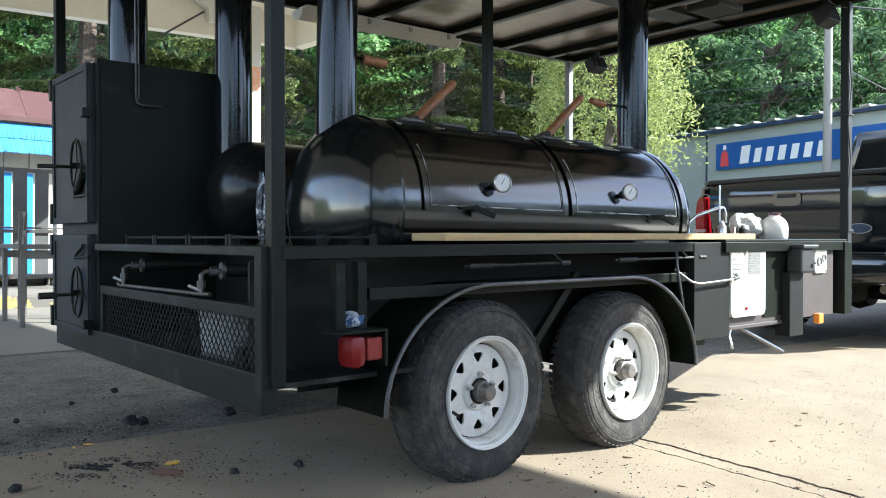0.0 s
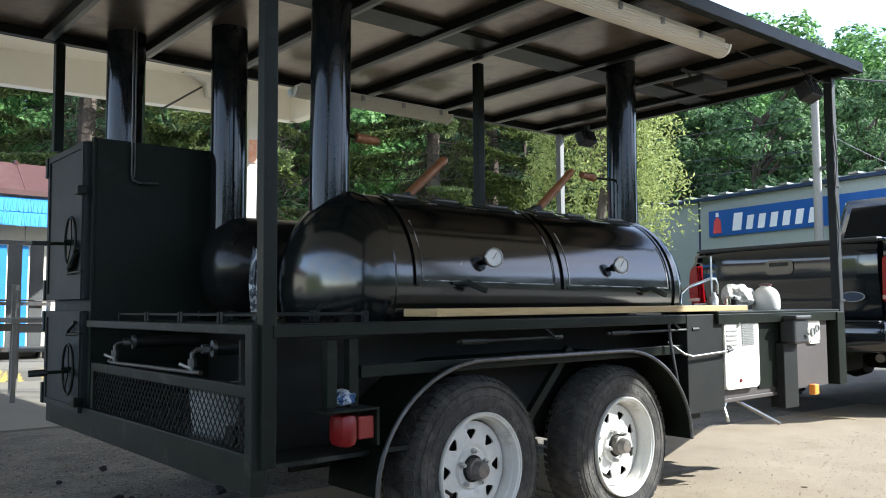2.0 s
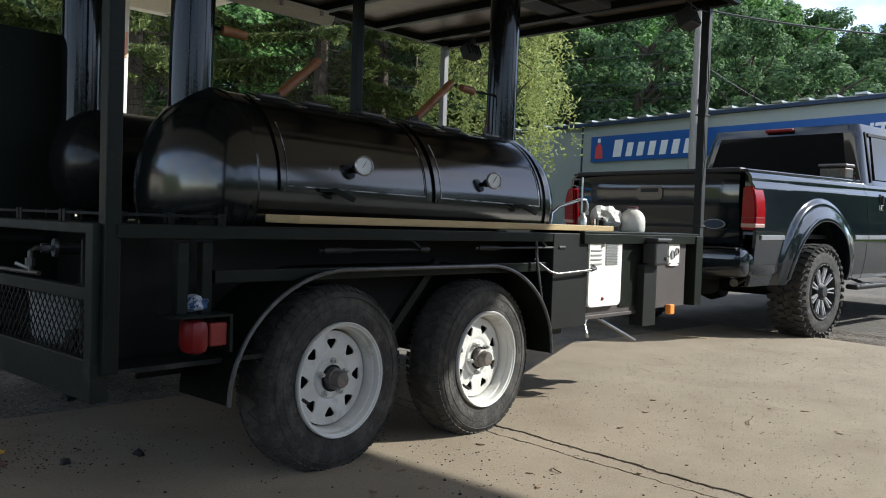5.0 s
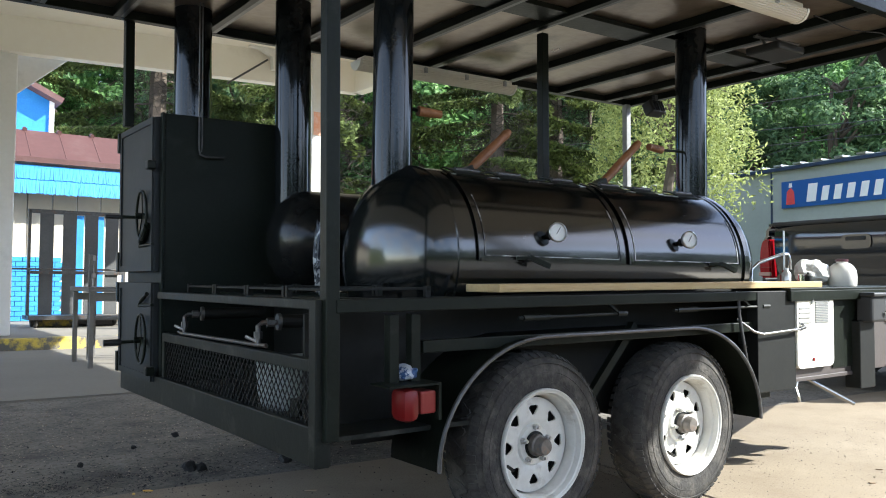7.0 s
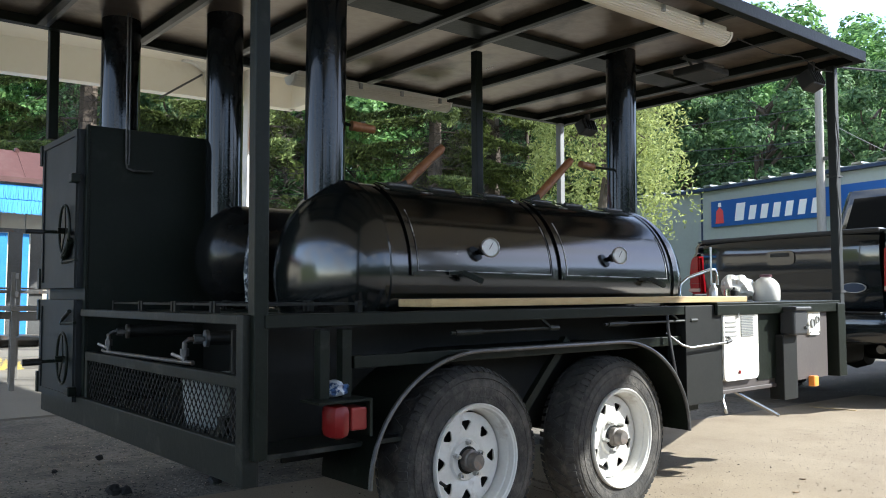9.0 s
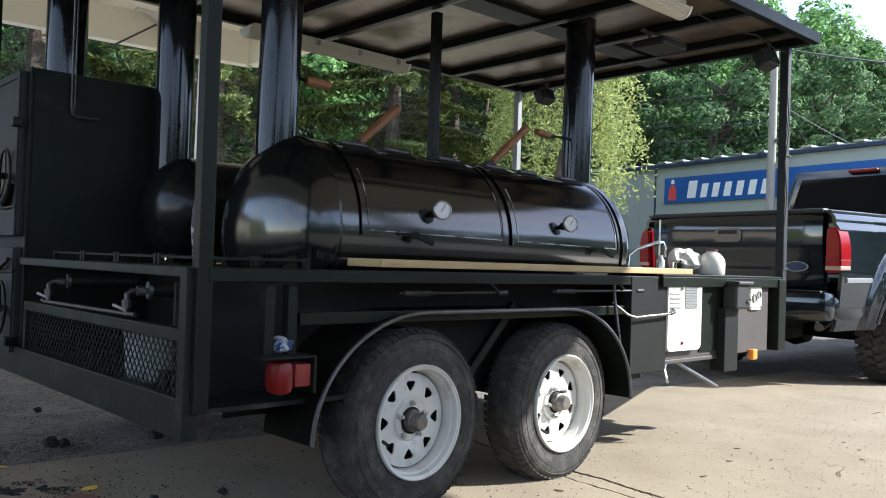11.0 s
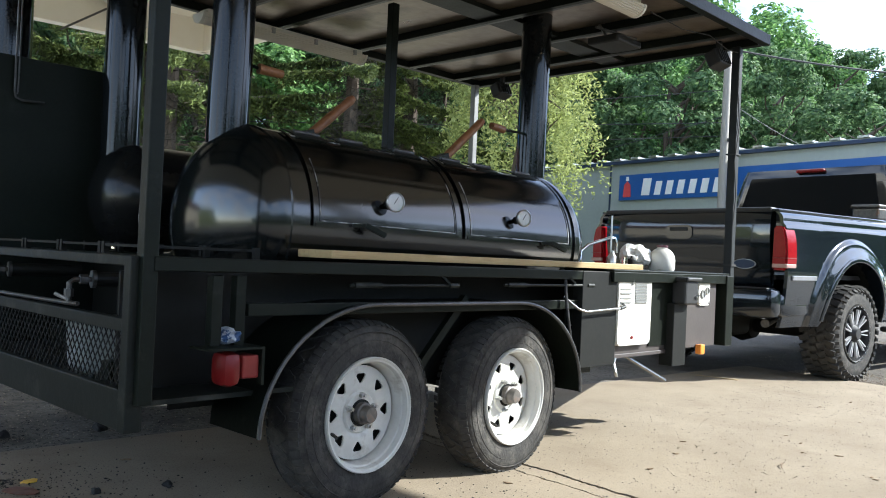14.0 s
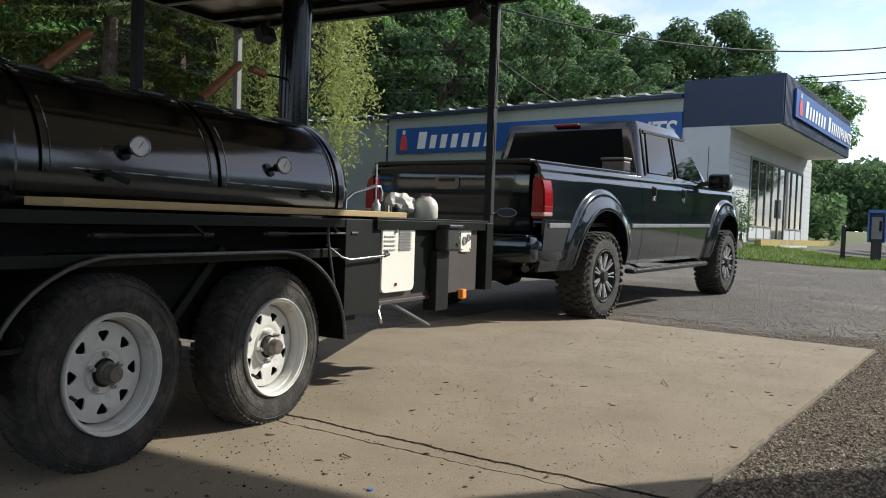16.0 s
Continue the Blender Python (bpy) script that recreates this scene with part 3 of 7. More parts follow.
def quad_slab(bm, corners, z0, z1):
    top = [bm.verts.new((x, y, z1)) for x, y in corners]
    low = [bm.verts.new((x, y, z0)) for x, y in corners]
    bm.faces.new(top)
    bm.faces.new(low[::-1])
    for i in range(4):
        bm.faces.new((top[i], low[i], low[(i + 1) % 4], top[(i + 1) % 4]))
    bmesh.ops.recalc_face_normals(bm, faces=bm.faces)
    return bm


CAN = [(-2.0, 14.1), (8.72, 12.55), (9.05, -2.35), (-2.0, -2.35)]
part("soffit", quad_slab(B(), CAN, 4.22, 4.42), M_SOFFIT, canopy, "cream boarded soffit")
for i in range(4):
    p, q = Vector(CAN[i]), Vector(CAN[(i + 1) % 4])
    d = (q - p).normalized()
    s = Vector((-d.y, d.x)) * -0.11
    bm = B()
    bar(bm, (*(p + s + d * 0.1), 4.10), (*(q + s - d * 0.1), 4.10), 0.18, 0.68)
    part("fascia", bm, M_SOFFIT, canopy)
bm = B()
box(bm, (3.45, 13.15, 0.15), (4.03, 13.72, 4.22), 0.02)
part("column", bm, M_COLUMN, canopy)
bm = B()
prism(bm, [(4.0, 3.25), (4.9, 4.05), (4.9, 4.25), (4.55, 4.25), (4.0, 3.75)], 0.24, Matrix.Translation((0, 13.3, 0)))
part("brace", bm, M_COLUMN, canopy)
bm = B()
box(bm, (8.28, -1.0, -0.05), (8.58, -0.70, 4.22), 0.01)
part("column", bm, M_COLUMN, canopy)
bm = B()
prism(bm, [(6.86, 4.225), (6.86, 4.20), (7.01, 4.19), (7.19, 4.11), (7.21, 3.92), (7.70, 3.92), (7.70, 4.225)], 0.10, Matrix.Translation((0, 12.42, 0)))
part("brace", bm, M_COLUMN, canopy)
part("stay_rod", rod(B(), (6.57, 12.52, 3.64), (7.15, 12.48, 4.06), 0.014, 8), M_PIPE, canopy, "thin grey stay rod")
bm = B()
box(bm, (7.78, 12.30, 0.0), (7.94, 12.46, 4.22), 0.01)
cl = part("column", bm, M_COLUMN, canopy)
part("notice", box(B(), (7.80, 12.284, 3.02), (7.92, 12.298, 3.36), 0.002), mat("orange_notice", (0.8, 0.25, 0.08), (0.85, 0.6, 0.45), rough=0.6, scale=12), cl, "small orange and white notice")

# ---- blue and red shop behind the canopy ----
shop = thing("shop_building", (4, 19, 0.1), "low beige shop with red metal roof edge and blue awning", "building", kind="structure")
bm = B()
box(bm, (-8, 17.22, 0.1), (9.5, 24, 3.0))
part("wall", bm, M_WHITEPAINT, shop, "cream boarded wall")
bm = B()
for i in range(44):
    x = -8 + i * 0.4
    box(bm, (x, 17.18, 0.15), (x + 0.385, 17.217, 2.84), 0.006)
part("cladding", bm, mat("beige_cladding", (0.5, 0.44, 0.34), (0.58, 0.52, 0.41), rough=0.7), shop, "beige vertical cladding boards")
bm = B()
prism(bm, [(0, 2.86), (0, 2.95), (0.75, 3.52), (0.75, 3.4)], 17.9, Matrix.Translation((-8.2, 16.85, 0)) @ Matrix.Rotation(radians(90), 4, "Z") @ Matrix.Scale(-1, 4, (0, 1, 0)))
part("roof", bm, M_REDROOF, shop, "faded red metal roof edge")
bm = B()
for i in range(32):
    rod(bm, (-8.1 + i * 0.56, 16.88, 2.97), (-8.1 + i * 0.56, 17.6, 3.52), 0.009, 6)
    rod(bm, (-8.1 + i * 0.56, 17.55, 3.52), (-8.1 + i * 0.56, 17.66, 3.55), 0.04, 6)
part("roof_rib", bm, M_REDROOF, shop)
rnd = random.Random(7)
for row in range(2):
    bm = B()
    for i in range(400):
        x = 1.0 + i * 0.0205
        z1 = 2.82 - row * 0.25
        y1 = 16.92 - row * 0.10
        dz = 0.26 + rnd.uniform(-0.012, 0.01)
        bar(bm, (x, y1, z1), (x + rnd.uniform(-0.006, 0.006), y1 - 0.12, z1 - dz), 0.019, 0.010, up=(0, 1, 0.4))
    part("awning", bm, M_BLUEWOOD, shop, "bright blue thin awning slats")
bm = B()
box(bm, (3.0, 21.8, 3.4), (5.95, 24, 4.9))
prism(bm, [(3.0, 4.9), (5.95, 4.9), (3.0, 6.3)], 2.2, Matrix.Translation((0, 21.8, 0)))
part("gable", bm, M_BLUEWOOD, shop, "bright blue painted gable")
bm = B()
bar(bm, (6.1, 22.6, 4.88), (2.6, 22.6, 6.55), 2.4, 0.12, up=(0, 0, 1))
part("gable_roof", bm, M_REDROOF, shop)
bm = B()
box(bm, (5.88, 21.74, 3.4), (5.98, 21.8, 4.95))
part("corner_board", bm, M_WHITEPAINT, shop)

for x in (5.63, 5.97):
    part("post", box(B(), (x - 0.065, 17.06, 0.15), (x + 0.065, 17.176, 2.0), 0.008), M_BLUEWOOD, shop, "bright blue painted post")
bm = B()
for row in range(13):
    for i in range(26):
        x = 0.02 + i * 0.205 + 0.1025 * (row % 2)
        box(bm, (x, 17.10, 0.155 + row * 0.085), (x + 0.195, 17.176, 0.232 + row * 0.085))
tagged(part("brick", bm, M_BLUEWOOD, shop), kind="stuff")

# rolling cart carrying painted slats
cart = thing("rolling_rack", (5.2, 15, 0.15), "tall wheeled rack of weathered grey boards, toned down for shade", "rack")
slats = ((4.725, 0.19, M_GREYWOOD), (5.045, 0.19, M_GREYWOOD), (5.355, 0.19, M_GREYWOOD), (5.655, 0.19, M_GREYWOOD))
for i, (x, w, mm) in enumerate(slats):
    y = 14.9
    bm = B()
    box(bm, (x - w / 2, y, 0.34), (x + w / 2, y + 0.025, 1.86 + 0.03 * (i % 2)), 0.004)
    part("slat", bm, mm, cart)
bm = B()
for x in (4.5, 5.86):
    box(bm, (x - 0.02, 14.95, 0.3), (x + 0.02, 15.03, 1.92))
box(bm, (4.5, 14.95, 1.86), (5.86, 15.03, 1.92))
box(bm, (4.48, 14.8, 0.27), (5.9, 15.3, 0.33))
box(bm, (4.5, 14.86, 0.95), (5.86, 14.89, 1.0))
part("frame", bm, M_PIPE, cart)
for x in (4.6, 5.8):
    for y in (14.88, 15.22):
        bm = B()
        lathe(bm, [(-0.02, 0.0), (-0.02, 0.055), (0, 0.062), (0.02, 0.055), (0.02, 0)], 18, Matrix.Translation((x, y, 0.212)))
        box(bm, (x - 0.028, y - 0.02, 0.2), (x + 0.028, y + 0.02, 0.275))
        part("caster", bm, M_RUBBER, cart, smooth=True)
bm = B()
box(bm, (4.62, 15.25, 0.15), (5.9, 15.4, 0.32), 0.02)
solo("parking_stop", bm, M_YELLOW, "yellow painted stop block behind the rack", "stop block")
for z in (0.62, 1.02):
    bm = B()
    rod(bm, (-4, 14.6, z), (6.6, 14.5, z), 0.014, 8)
    for x in (-3.9, 0.0, 3.2, 6.5):
        rod(bm, (x, 14.56, 0.148), (x, 14.56, z), 0.018, 8) if z > 1 else None
    solo("handrail", bm, M_PIPE, "dull grey pipe handrail along the walkway", "handrail", "pipe rails") if z > 1 else None

# patio table and chair on the apron
table = thing("patio_table", (4.6, 11, 0), "small weathered grey square outdoor table", "table")
bm = B()
box(bm, (4.29, 10.08, 0.755), (5.15, 10.98, 0.80), 0.008)
part("tabletop", bm, M_TABLEWOOD, table)
for x, y in ((4.33, 10.13), (5.10, 10.13), (4.34, 10.92), (5.10, 10.92)):
    bm = B()
    box(bm, (x - 0.022, y - 0.022, 0), (x + 0.022, y + 0.022, 0.755), 0.004)
    part("leg", bm, M_TABLEWOOD, table)
for a, b in (((4.355, 10.13), (5.08, 10.13)), ((4.355, 10.92), (5.08, 10.92))):
    bm = B()
    box(bm, (a[0], a[1] - 0.01, 0.66), (b[0], a[1] + 0.01, 0.735))
    part("apron", bm, M_TABLEWOOD, table)
chair = thing("patio_chair", (4.77, 11.15, 0), "grey metal outdoor chair standing sideways behind the table", "chair")
ca, cu = Vector((4.50, 11.0)), Vector((0.322, 0.947))
cv = Vector((cu.y, -cu.x))


def chair_at(u, v, z):
    p = ca + cu * u + cv * v
    return (p.x, p.y, z)


part("seat", bar(B(), chair_at(0.22, 0.0, 0.45), chair_at(0.22, 0.44, 0.45), 0.44, 0.03), M_TABLEWOOD, chair)
for u, v, z in ((0.0, 0.0, 1.15), (0.44, 0.0, 1.15), (0.0, 0.42, 0.435), (0.44, 0.42, 0.435)):
    part("leg", bar(B(), chair_at(u, v, 0.0), chair_at(u, v, z), 0.035, 0.035, up=(1, 0, 0)), M_TABLEWOOD, chair)
for z in (0.72, 0.92, 1.12):
    part("back_slat", bar(B(), chair_at(0.02, 0.0, z), chair_at(0.42, 0.0, z), 0.018, 0.06), M_TABLEWOOD, chair)

# ---- paint shop ----
# wall line of the sign side and the street front
WA, WB = Vector((29.6, 27.0)), Vector((25.75, 5.5))
wd = (WA - WB).normalized()
BZ = 0.80
SKEW, STRETCH = 0.071, 1.316
BLD = Matrix.Translation((WB.x, WB.y, BZ)) @ Matrix.Rotation(math.atan2(wd.y, wd.x), 4, "Z")
# in its own axes: x runs back along the sign wall from the corner, -y is out of the shop on the street side
paint_shop = thing("paint_shop", (0, 0, 0), "single-storey grey metal shop with navy corner canopy and blue signs", "building", kind="structure", m=BLD, local=True)


def bpart(name, mat_, label="", parent=None, *boxes, bev=0.0):
    bm = B()
    for a, b in boxes:
        box(bm, a, b, bev)
    return part(name, bm, mat_, parent or paint_shop, label)


# the shop body lies at local y < 0
HW = 3.95
bpart("wall", M_WALLGREY, "grey-green metal wall", None, ((1.34, -12, -1.2), (24, 0, HW)))
bpart("wall", M_SIDING, "pale grey siding", None, ((0.0, -8.0, -1.2), (1.33, 0.006, 3.3)))
for i in range(16):
    bpart("siding_board", M_SIDING, "", None, ((-0.022, -8.0, 0.0 + i * 0.19), (-0.002, -6.9, 0.18 + i * 0.19)), ((-0.022, -1.6, 0.0 + i * 0.19), (-0.002, 0.0, 0.18 + i * 0.19)))
bpart("siding_board", M_SIDING, "", None, ((-0.022, -6.9, 2.5), (-0.002, -1.6, 3.1)))
for x in (12.55, 18.6):
    bpart("wall_seam", M_NAVY, "", None, ((x, 0.002, -0.5), (x + 0.06, 0.03, HW)))
bpart("roof_edge", M_NAVY, "dark roof trim", None, ((1.34, -12.2, HW), (24.2, 0.16, HW + 0.10)))
bpart("roof", M_WALLGREY, "", None, ((1.34, -12, HW + 0.101), (24.0, 0.1, HW + 0.14)))
for i in range(28):
    bpart("roof_rib", M_STEEL, "", None, ((1.6 + i * 0.8, -6, HW + 0.141), (1.92 + i * 0.8, 0.2, HW + 0.2)))
# corner canopy with white soffit
bpart("entrance_canopy", M_NAVY, "navy clad box canopy", None, ((-1.37, -7.5, 3.12), (1.33, 0.012, 4.42)))
bpart("canopy_soffit", M_WHITEPAINT, "white canopy soffit", None, ((-1.33, -7.46, 3.08), (-0.002, -0.03, 3.118)))
for i in range(72):
    y = -0.05 - i * 0.103
    bpart("fascia_slat", M_NAVY, "", None, ((-1.40, y - 0.06, 3.12), (-1.371, y, 4.42)))
for x in (-0.7,):
    for y in (-1.6, -3.7, -5.8):
        bm = B()
        lathe(bm, [(0, 0), (0, 0.07), (0.02, 0.07)], 16, Matrix.Translation((x, y, 3.075)) @ Matrix.Rotation(radians(-90), 4, "Y"))
        part("downlight", bm, M_SIGNWHITE, paint_shop)
# storefront: mullions and panes
for i in range(9):
    y = -1.62 - i * 0.655
    bpart("mullion", M_GREYPOST, "", None, ((-0.06, y - 0.03, 0.08), (-0.002, y + 0.03, 2.48)))
bpart("mullion", M_GREYPOST, "", None, ((-0.06, -6.89, 2.42), (-0.002, -1.6, 2.5)), ((-0.06, -6.89, 0.05), (-0.002, -1.6, 0.12)))
for i in range(8):
    y = -1.65 - i * 0.655
    low = 0.12 if i in (3, 4) else 0.50
    bpart("pane", M_WINDOW, "", None, ((-0.03, y - 0.595, low), (-0.012, y, 2.42)))
    if low > 0.3:
        bpart("sill_panel", M_SIDING, "", None, ((-0.05, y - 0.595, 0.12), (-0.005, y, 0.46)))
        bpart("sill", M_GREYPOST, "", None, ((-0.075, y - 0.6, 0.46), (-0.005, y + 0.005, 0.5)))
for y in (-4.2, -4.3):
    bm = B()
    rod(bm, (-0.1, y, 0.8), (-0.1, y, 1.4), 0.02, 8)
    part("door_pull", bm, M_STEEL, paint_shop)


def sign(parent, m, length, height, mark, words):
    """A blue board: a small red mark, brand lettering as plain slanted white bars, and the plain word of its trade."""
    bm = B()
    prism(bm, [(0, 0), (length, 0), (length, height), (0, height)], 0.06, m)
    board = part("sign_board", bm, M_SIGNBLUE, parent, "blue sign board with white lettering")
    f = m @ Matrix.Translation((0, -0.014, 0))
    bm = B()
    s = height * 0.2
    prism(bm, [(mark - s, height * 0.12), (mark + s, height * 0.12), (mark + s * 0.8, height * 0.6), (mark, height * 0.75), (mark - s * 0.8, height * 0.6)], 0.012, f)
    part("sign_mark", bm, M_SIGNRED, board)
    bm = B()
    prism(bm, [(mark - s * 0.4, height * 0.76), (mark + s * 0.4, height * 0.76), (mark + s * 0.3, height * 0.92), (mark - s * 0.3, height * 0.92)], 0.012, f)
    part("sign_mark", bm, M_SIGNWHITE, board)
    for x, w, h in words:
        bm = B()
        z0, z1, sl = height * 0.16, height * (0.16 + h), height * 0.1
        prism(bm, [(x, z0), (x + w * 0.72, z0), (x + w * 0.72 + sl, z1), (x + sl, z1)], 0.012, f)
        part("sign_bar", bm, M_SIGNWHITE, board)
    return board


def lettering(text, parent, m, size):
    cu = bpy.data.curves.new("lettering", "FONT")
    cu.body, cu.size, cu.extrude, cu.shear, cu.offset = text, size, 0.008, 0.2, 0.012
    cu.materials.append(M_SIGNWHITE)
    ob = new("lettering", cu)
    ob.parent = parent
    ob.matrix_basis = m @ Matrix.Rotation(radians(90), 4, "X")
    return ob


side = Matrix.Translation((12.1, 0.075, 2.67)) @ Matrix.Rotation(radians(180), 4, "Z")
bars = [(1.02, 0.50, 0.66)] + [(1.02 + 0.56 + i * 0.47, 0.36, 0.52) for i in range(6)] + [(5.1 + i * 0.46, 0.34, 0.52) for i in range(7)]
board = sign(paint_shop, side, 10.77, 0.89, 0.38, bars)
lettering("PAINTS", board, side @ Matrix.Translation((8.22, -0.012, 0.15)), 0.72)
front = Matrix.Translation((-1.47, -0.75, 3.42)) @ Matrix.Rotation(radians(-90), 4, "Z")
bars = [(0.85, 0.34, 0.62)] + [(0.85 + 0.38 + i * 0.31, 0.23, 0.5) for i in range(6)] + [(3.35, 0.34, 0.62)] + [(3.75 + i * 0.25, 0.19, 0.5) for i in range(5)]
board = sign(paint_shop, front, 6.5, 0.75, 0.42, bars)
lettering("PAINTS", board, front @ Matrix.Translation((4.95, -0.012, 0.13)), 0.5)

# the street front is not square to the sign wall
for o in list(paint_shop.children_recursive):
    if o.type == "MESH":
        for v in o.data.vertices:
            if v.co.y < -0.02:
                v.co.y *= STRETCH
                v.co.x -= SKEW * v.co.y
    elif o.matrix_basis.translation.y < -0.5:
        p = o.matrix_basis.translation.copy()
        y = p.y * STRETCH
        turn = Matrix.Rotation(math.atan(SKEW), 4, "Z") @ o.matrix_basis.to_3x3().to_4x4()
        o.matrix_basis = Matrix.Translation((p.x - SKEW * y, y, p.z)) @ turn @ Matrix.Diagonal((1.25, 1, 1, 1))

# ---- trees ----


def leaves_mesh(name, spots, mat_, fold=0.25):
    """Leaves from (place, outward, length, width): each a folded pair of triangles."""
    verts, faces = [], []
    for p, out, ln, w, rnd in spots:
        a = Vector((rnd.uniform(-1, 1), rnd.uniform(-1, 1), rnd.uniform(-1, 0.4)))
        a = (a - out * a.dot(out) * 0.6).normalized() * ln
        b = a.cross(out)
        b = (b.normalized() if b.length > 1e-4 else Vector((1, 0, 0))) * w
        k = len(verts)
        up = out * (w * fold)
        verts += [p - a * 0.5, p + b * 0.5 + up, p + a * 0.5, p - b * 0.5 + up]
        faces += [(k, k + 1, k + 2), (k, k + 2, k + 3)]
    me = bpy.data.meshes.new(name)
    me.from_pydata([tuple(v) for v in verts], [], faces)
    me.materials.append(mat_)
    return me


def limb(bm, p0, p1, r0, r1, rnd, n=4, wob=0.08):
    pts = [Vector(p0).lerp(Vector(p1), i / n) + (Vector((rnd.uniform(-1, 1), rnd.uniform(-1, 1), 0)) * wob * (Vector(p1) - Vector(p0)).length if 0 < i < n else Vector()) for i in range(n + 1)]
    for i in range(n):
        rod(bm, pts[i], pts[i + 1], r0 + (r1 - r0) * i / n, 7, r0 + (r1 - r0) * (i + 1) / n)


def tree_data(seed, h, crown_r, n_leaf, leaf, mat_, low=0.28):
    """Trunk and crown meshes of a broadleaf tree, from the ground at its origin."""
    rnd = random.Random(seed)
    bm = B()
    limb(bm, (0, 0, -0.5), (rnd.uniform(-0.4, 0.4), rnd.uniform(-0.4, 0.4), h * 0.8), 0.022 * h, 0.006 * h, rnd, 6, 0.02)
    lobes = []
    for i in range(46):
        t = rnd.random()
        z = h * (low + (0.96 - low) * t)
        rr = crown_r * (math.sin(math.pi * min(1, 0.18 + 0.82 * (1 - t) ** 0.8)) ** 0.7) * math.sqrt(rnd.uniform(0.15, 1))
        a = rnd.uniform(0, math.tau)
        c = Vector((rr * math.cos(a), rr * math.sin(a), z))
        lobes.append((c, rnd.uniform(0.13, 0.27) * crown_r + 0.25))
        if i % 2 == 0:
            limb(bm, (0, 0, max(h * 0.2, z - rr * 0.8)), c, 0.008 * h, 0.002 * h, rnd, 3)
    trunk = mesh_of(bm, "trunk", M_BARK, True)
    spots = []
    tot = sum(r * r for _, r in lobes)
    for c, r in lobes:
        for _ in range(int(n_leaf * r * r / tot)):
            d = Vector((rnd.gauss(0, 1), rnd.gauss(0, 1), rnd.gauss(0, 1))).normalized()
            q = c + Vector((d.x, d.y, d.z * 0.75)) * r * (rnd.uniform(0.35, 1.0) ** 0.5) * (1 + 0.3 * noise.noise((c + d * r) * 1.3))
            spots.append((q, (d + Vector((0, 0, 0.5))).normalized(), leaf * rnd.uniform(0.6, 1.3), leaf * rnd.uniform(0.45, 0.8), rnd))
    return trunk, leaves_mesh("crown", spots, mat_)


def add_tree(data, m, label, group="", name="tree"):
    t = new(name)
    t.matrix_basis = m
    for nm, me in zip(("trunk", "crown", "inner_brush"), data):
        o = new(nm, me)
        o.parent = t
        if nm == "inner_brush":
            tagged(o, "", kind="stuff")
    return tagged(t, label, "tree", group)


rnd = random.Random(11)
kinds = [tree_data(21, 15.5, 5.2, 12500, 0.40, M_LEAF), tree_data(22, 17.0, 4.6, 12500, 0.40, M_LEAF_DARK), tree_data(23, 13.5, 5.4, 12500, 0.38, M_LEAF), tree_data(24, 18.0, 5.6, 13500, 0.44, M_LEAF_DARK)]


def polar(r, az):
    return 2.5 + r * math.cos(radians(az)), 1.4 + r * math.sin(radians(az))


def skyline(az):
    """Rise of the tree tops above the eye, in degrees, by direction."""
    pts = ((-4, 5.0), (1.2, 5.5), (2.2, 9.5), (6.7, 12.0), (10, 14.4), (13, 14.0), (16, 14.0), (19.5, 15.8), (25, 17.0), (32, 18.5), (60, 19.5), (118, 19.0))
    for (a0, e0), (a1, e1) in zip(pts, pts[1:]):
        if az <= a1:
            return e0 + (e1 - e0) * max(0.0, (az - a0) / (a1 - a0))
    return 18.0


tall = (15.5, 17.0, 13.5, 18.0)
for r, step, a0, f0, f1 in ((45, 5.6, 17, 0.70, 0.95), (56, 4.8, 7.6, 0.66, 0.92), (68, 4.2, 6.4, 0.80, 1.0), (84, 3.6, 5.4, 0.88, 1.03)):
    az = a0
    while az < 118:
        x, y = polar(r + rnd.uniform(-3, 3), az + rnd.uniform(-1.0, 1.0))
        k = rnd.choice((0, 1, 2, 3, 3, 1))
        gz = ground_z(x, y)
        h_ = (r * math.tan(radians(skyline(az))) + 0.85 - gz) * rnd.uniform(f0, f1)
        s = h_ / tall[k]
        sx = max(s, 0.62) * rnd.uniform(0.9, 1.1)
        add_tree(kinds[k], Matrix.Translation((x, y, gz - 0.2)) @ Matrix.Rotation(rnd.uniform(0, 6.28), 4, "Z") @ Matrix.Diagonal((sx, sx, s, 1)), "leafy green broadleaf tree on the wooded hillside", "hillside trees")
        az += step * (1.0 if az < 75 else 1.6)
# unseen trees added behind the viewer's right to darken glossy reflections
for i in range(34):
    az = -10 - i * 4.3
    x, y = polar(40 + rnd.uniform(-3, 7), az + rnd.uniform(-1, 1))
    s = rnd.uniform(0.42, 0.55)
    add_tree(kinds[i % 4], Matrix.Translation((x, y, ground_z(x, y) - 0.2)) @ Matrix.Rotation(rnd.uniform(0, 6.28), 4, "Z") @ Matrix.Diagonal((s * 1.3, s * 1.3, s, 1)), "unseen leafy broadleaf tree added to shape reflections", "trees across the street")
# more trees out of view, added for the shop windows to reflect
for az, r in ((-11, 62), (-12.5, 74), (-14.5, 60), (-16, 70), (-18, 58), (-20, 66), (-23, 56), (-26, 62)):
    x, y = polar(r, az)
    add_tree(kinds[int(r) % 4], Matrix.Translation((x, y, ground_z(x, y) - 0.2)) @ Matrix.Rotation(az, 4, "Z") @ Matrix.Diagonal((0.85, 0.85, 0.72, 1)), "unseen leafy broadleaf tree added to shape reflections", "trees across the street")
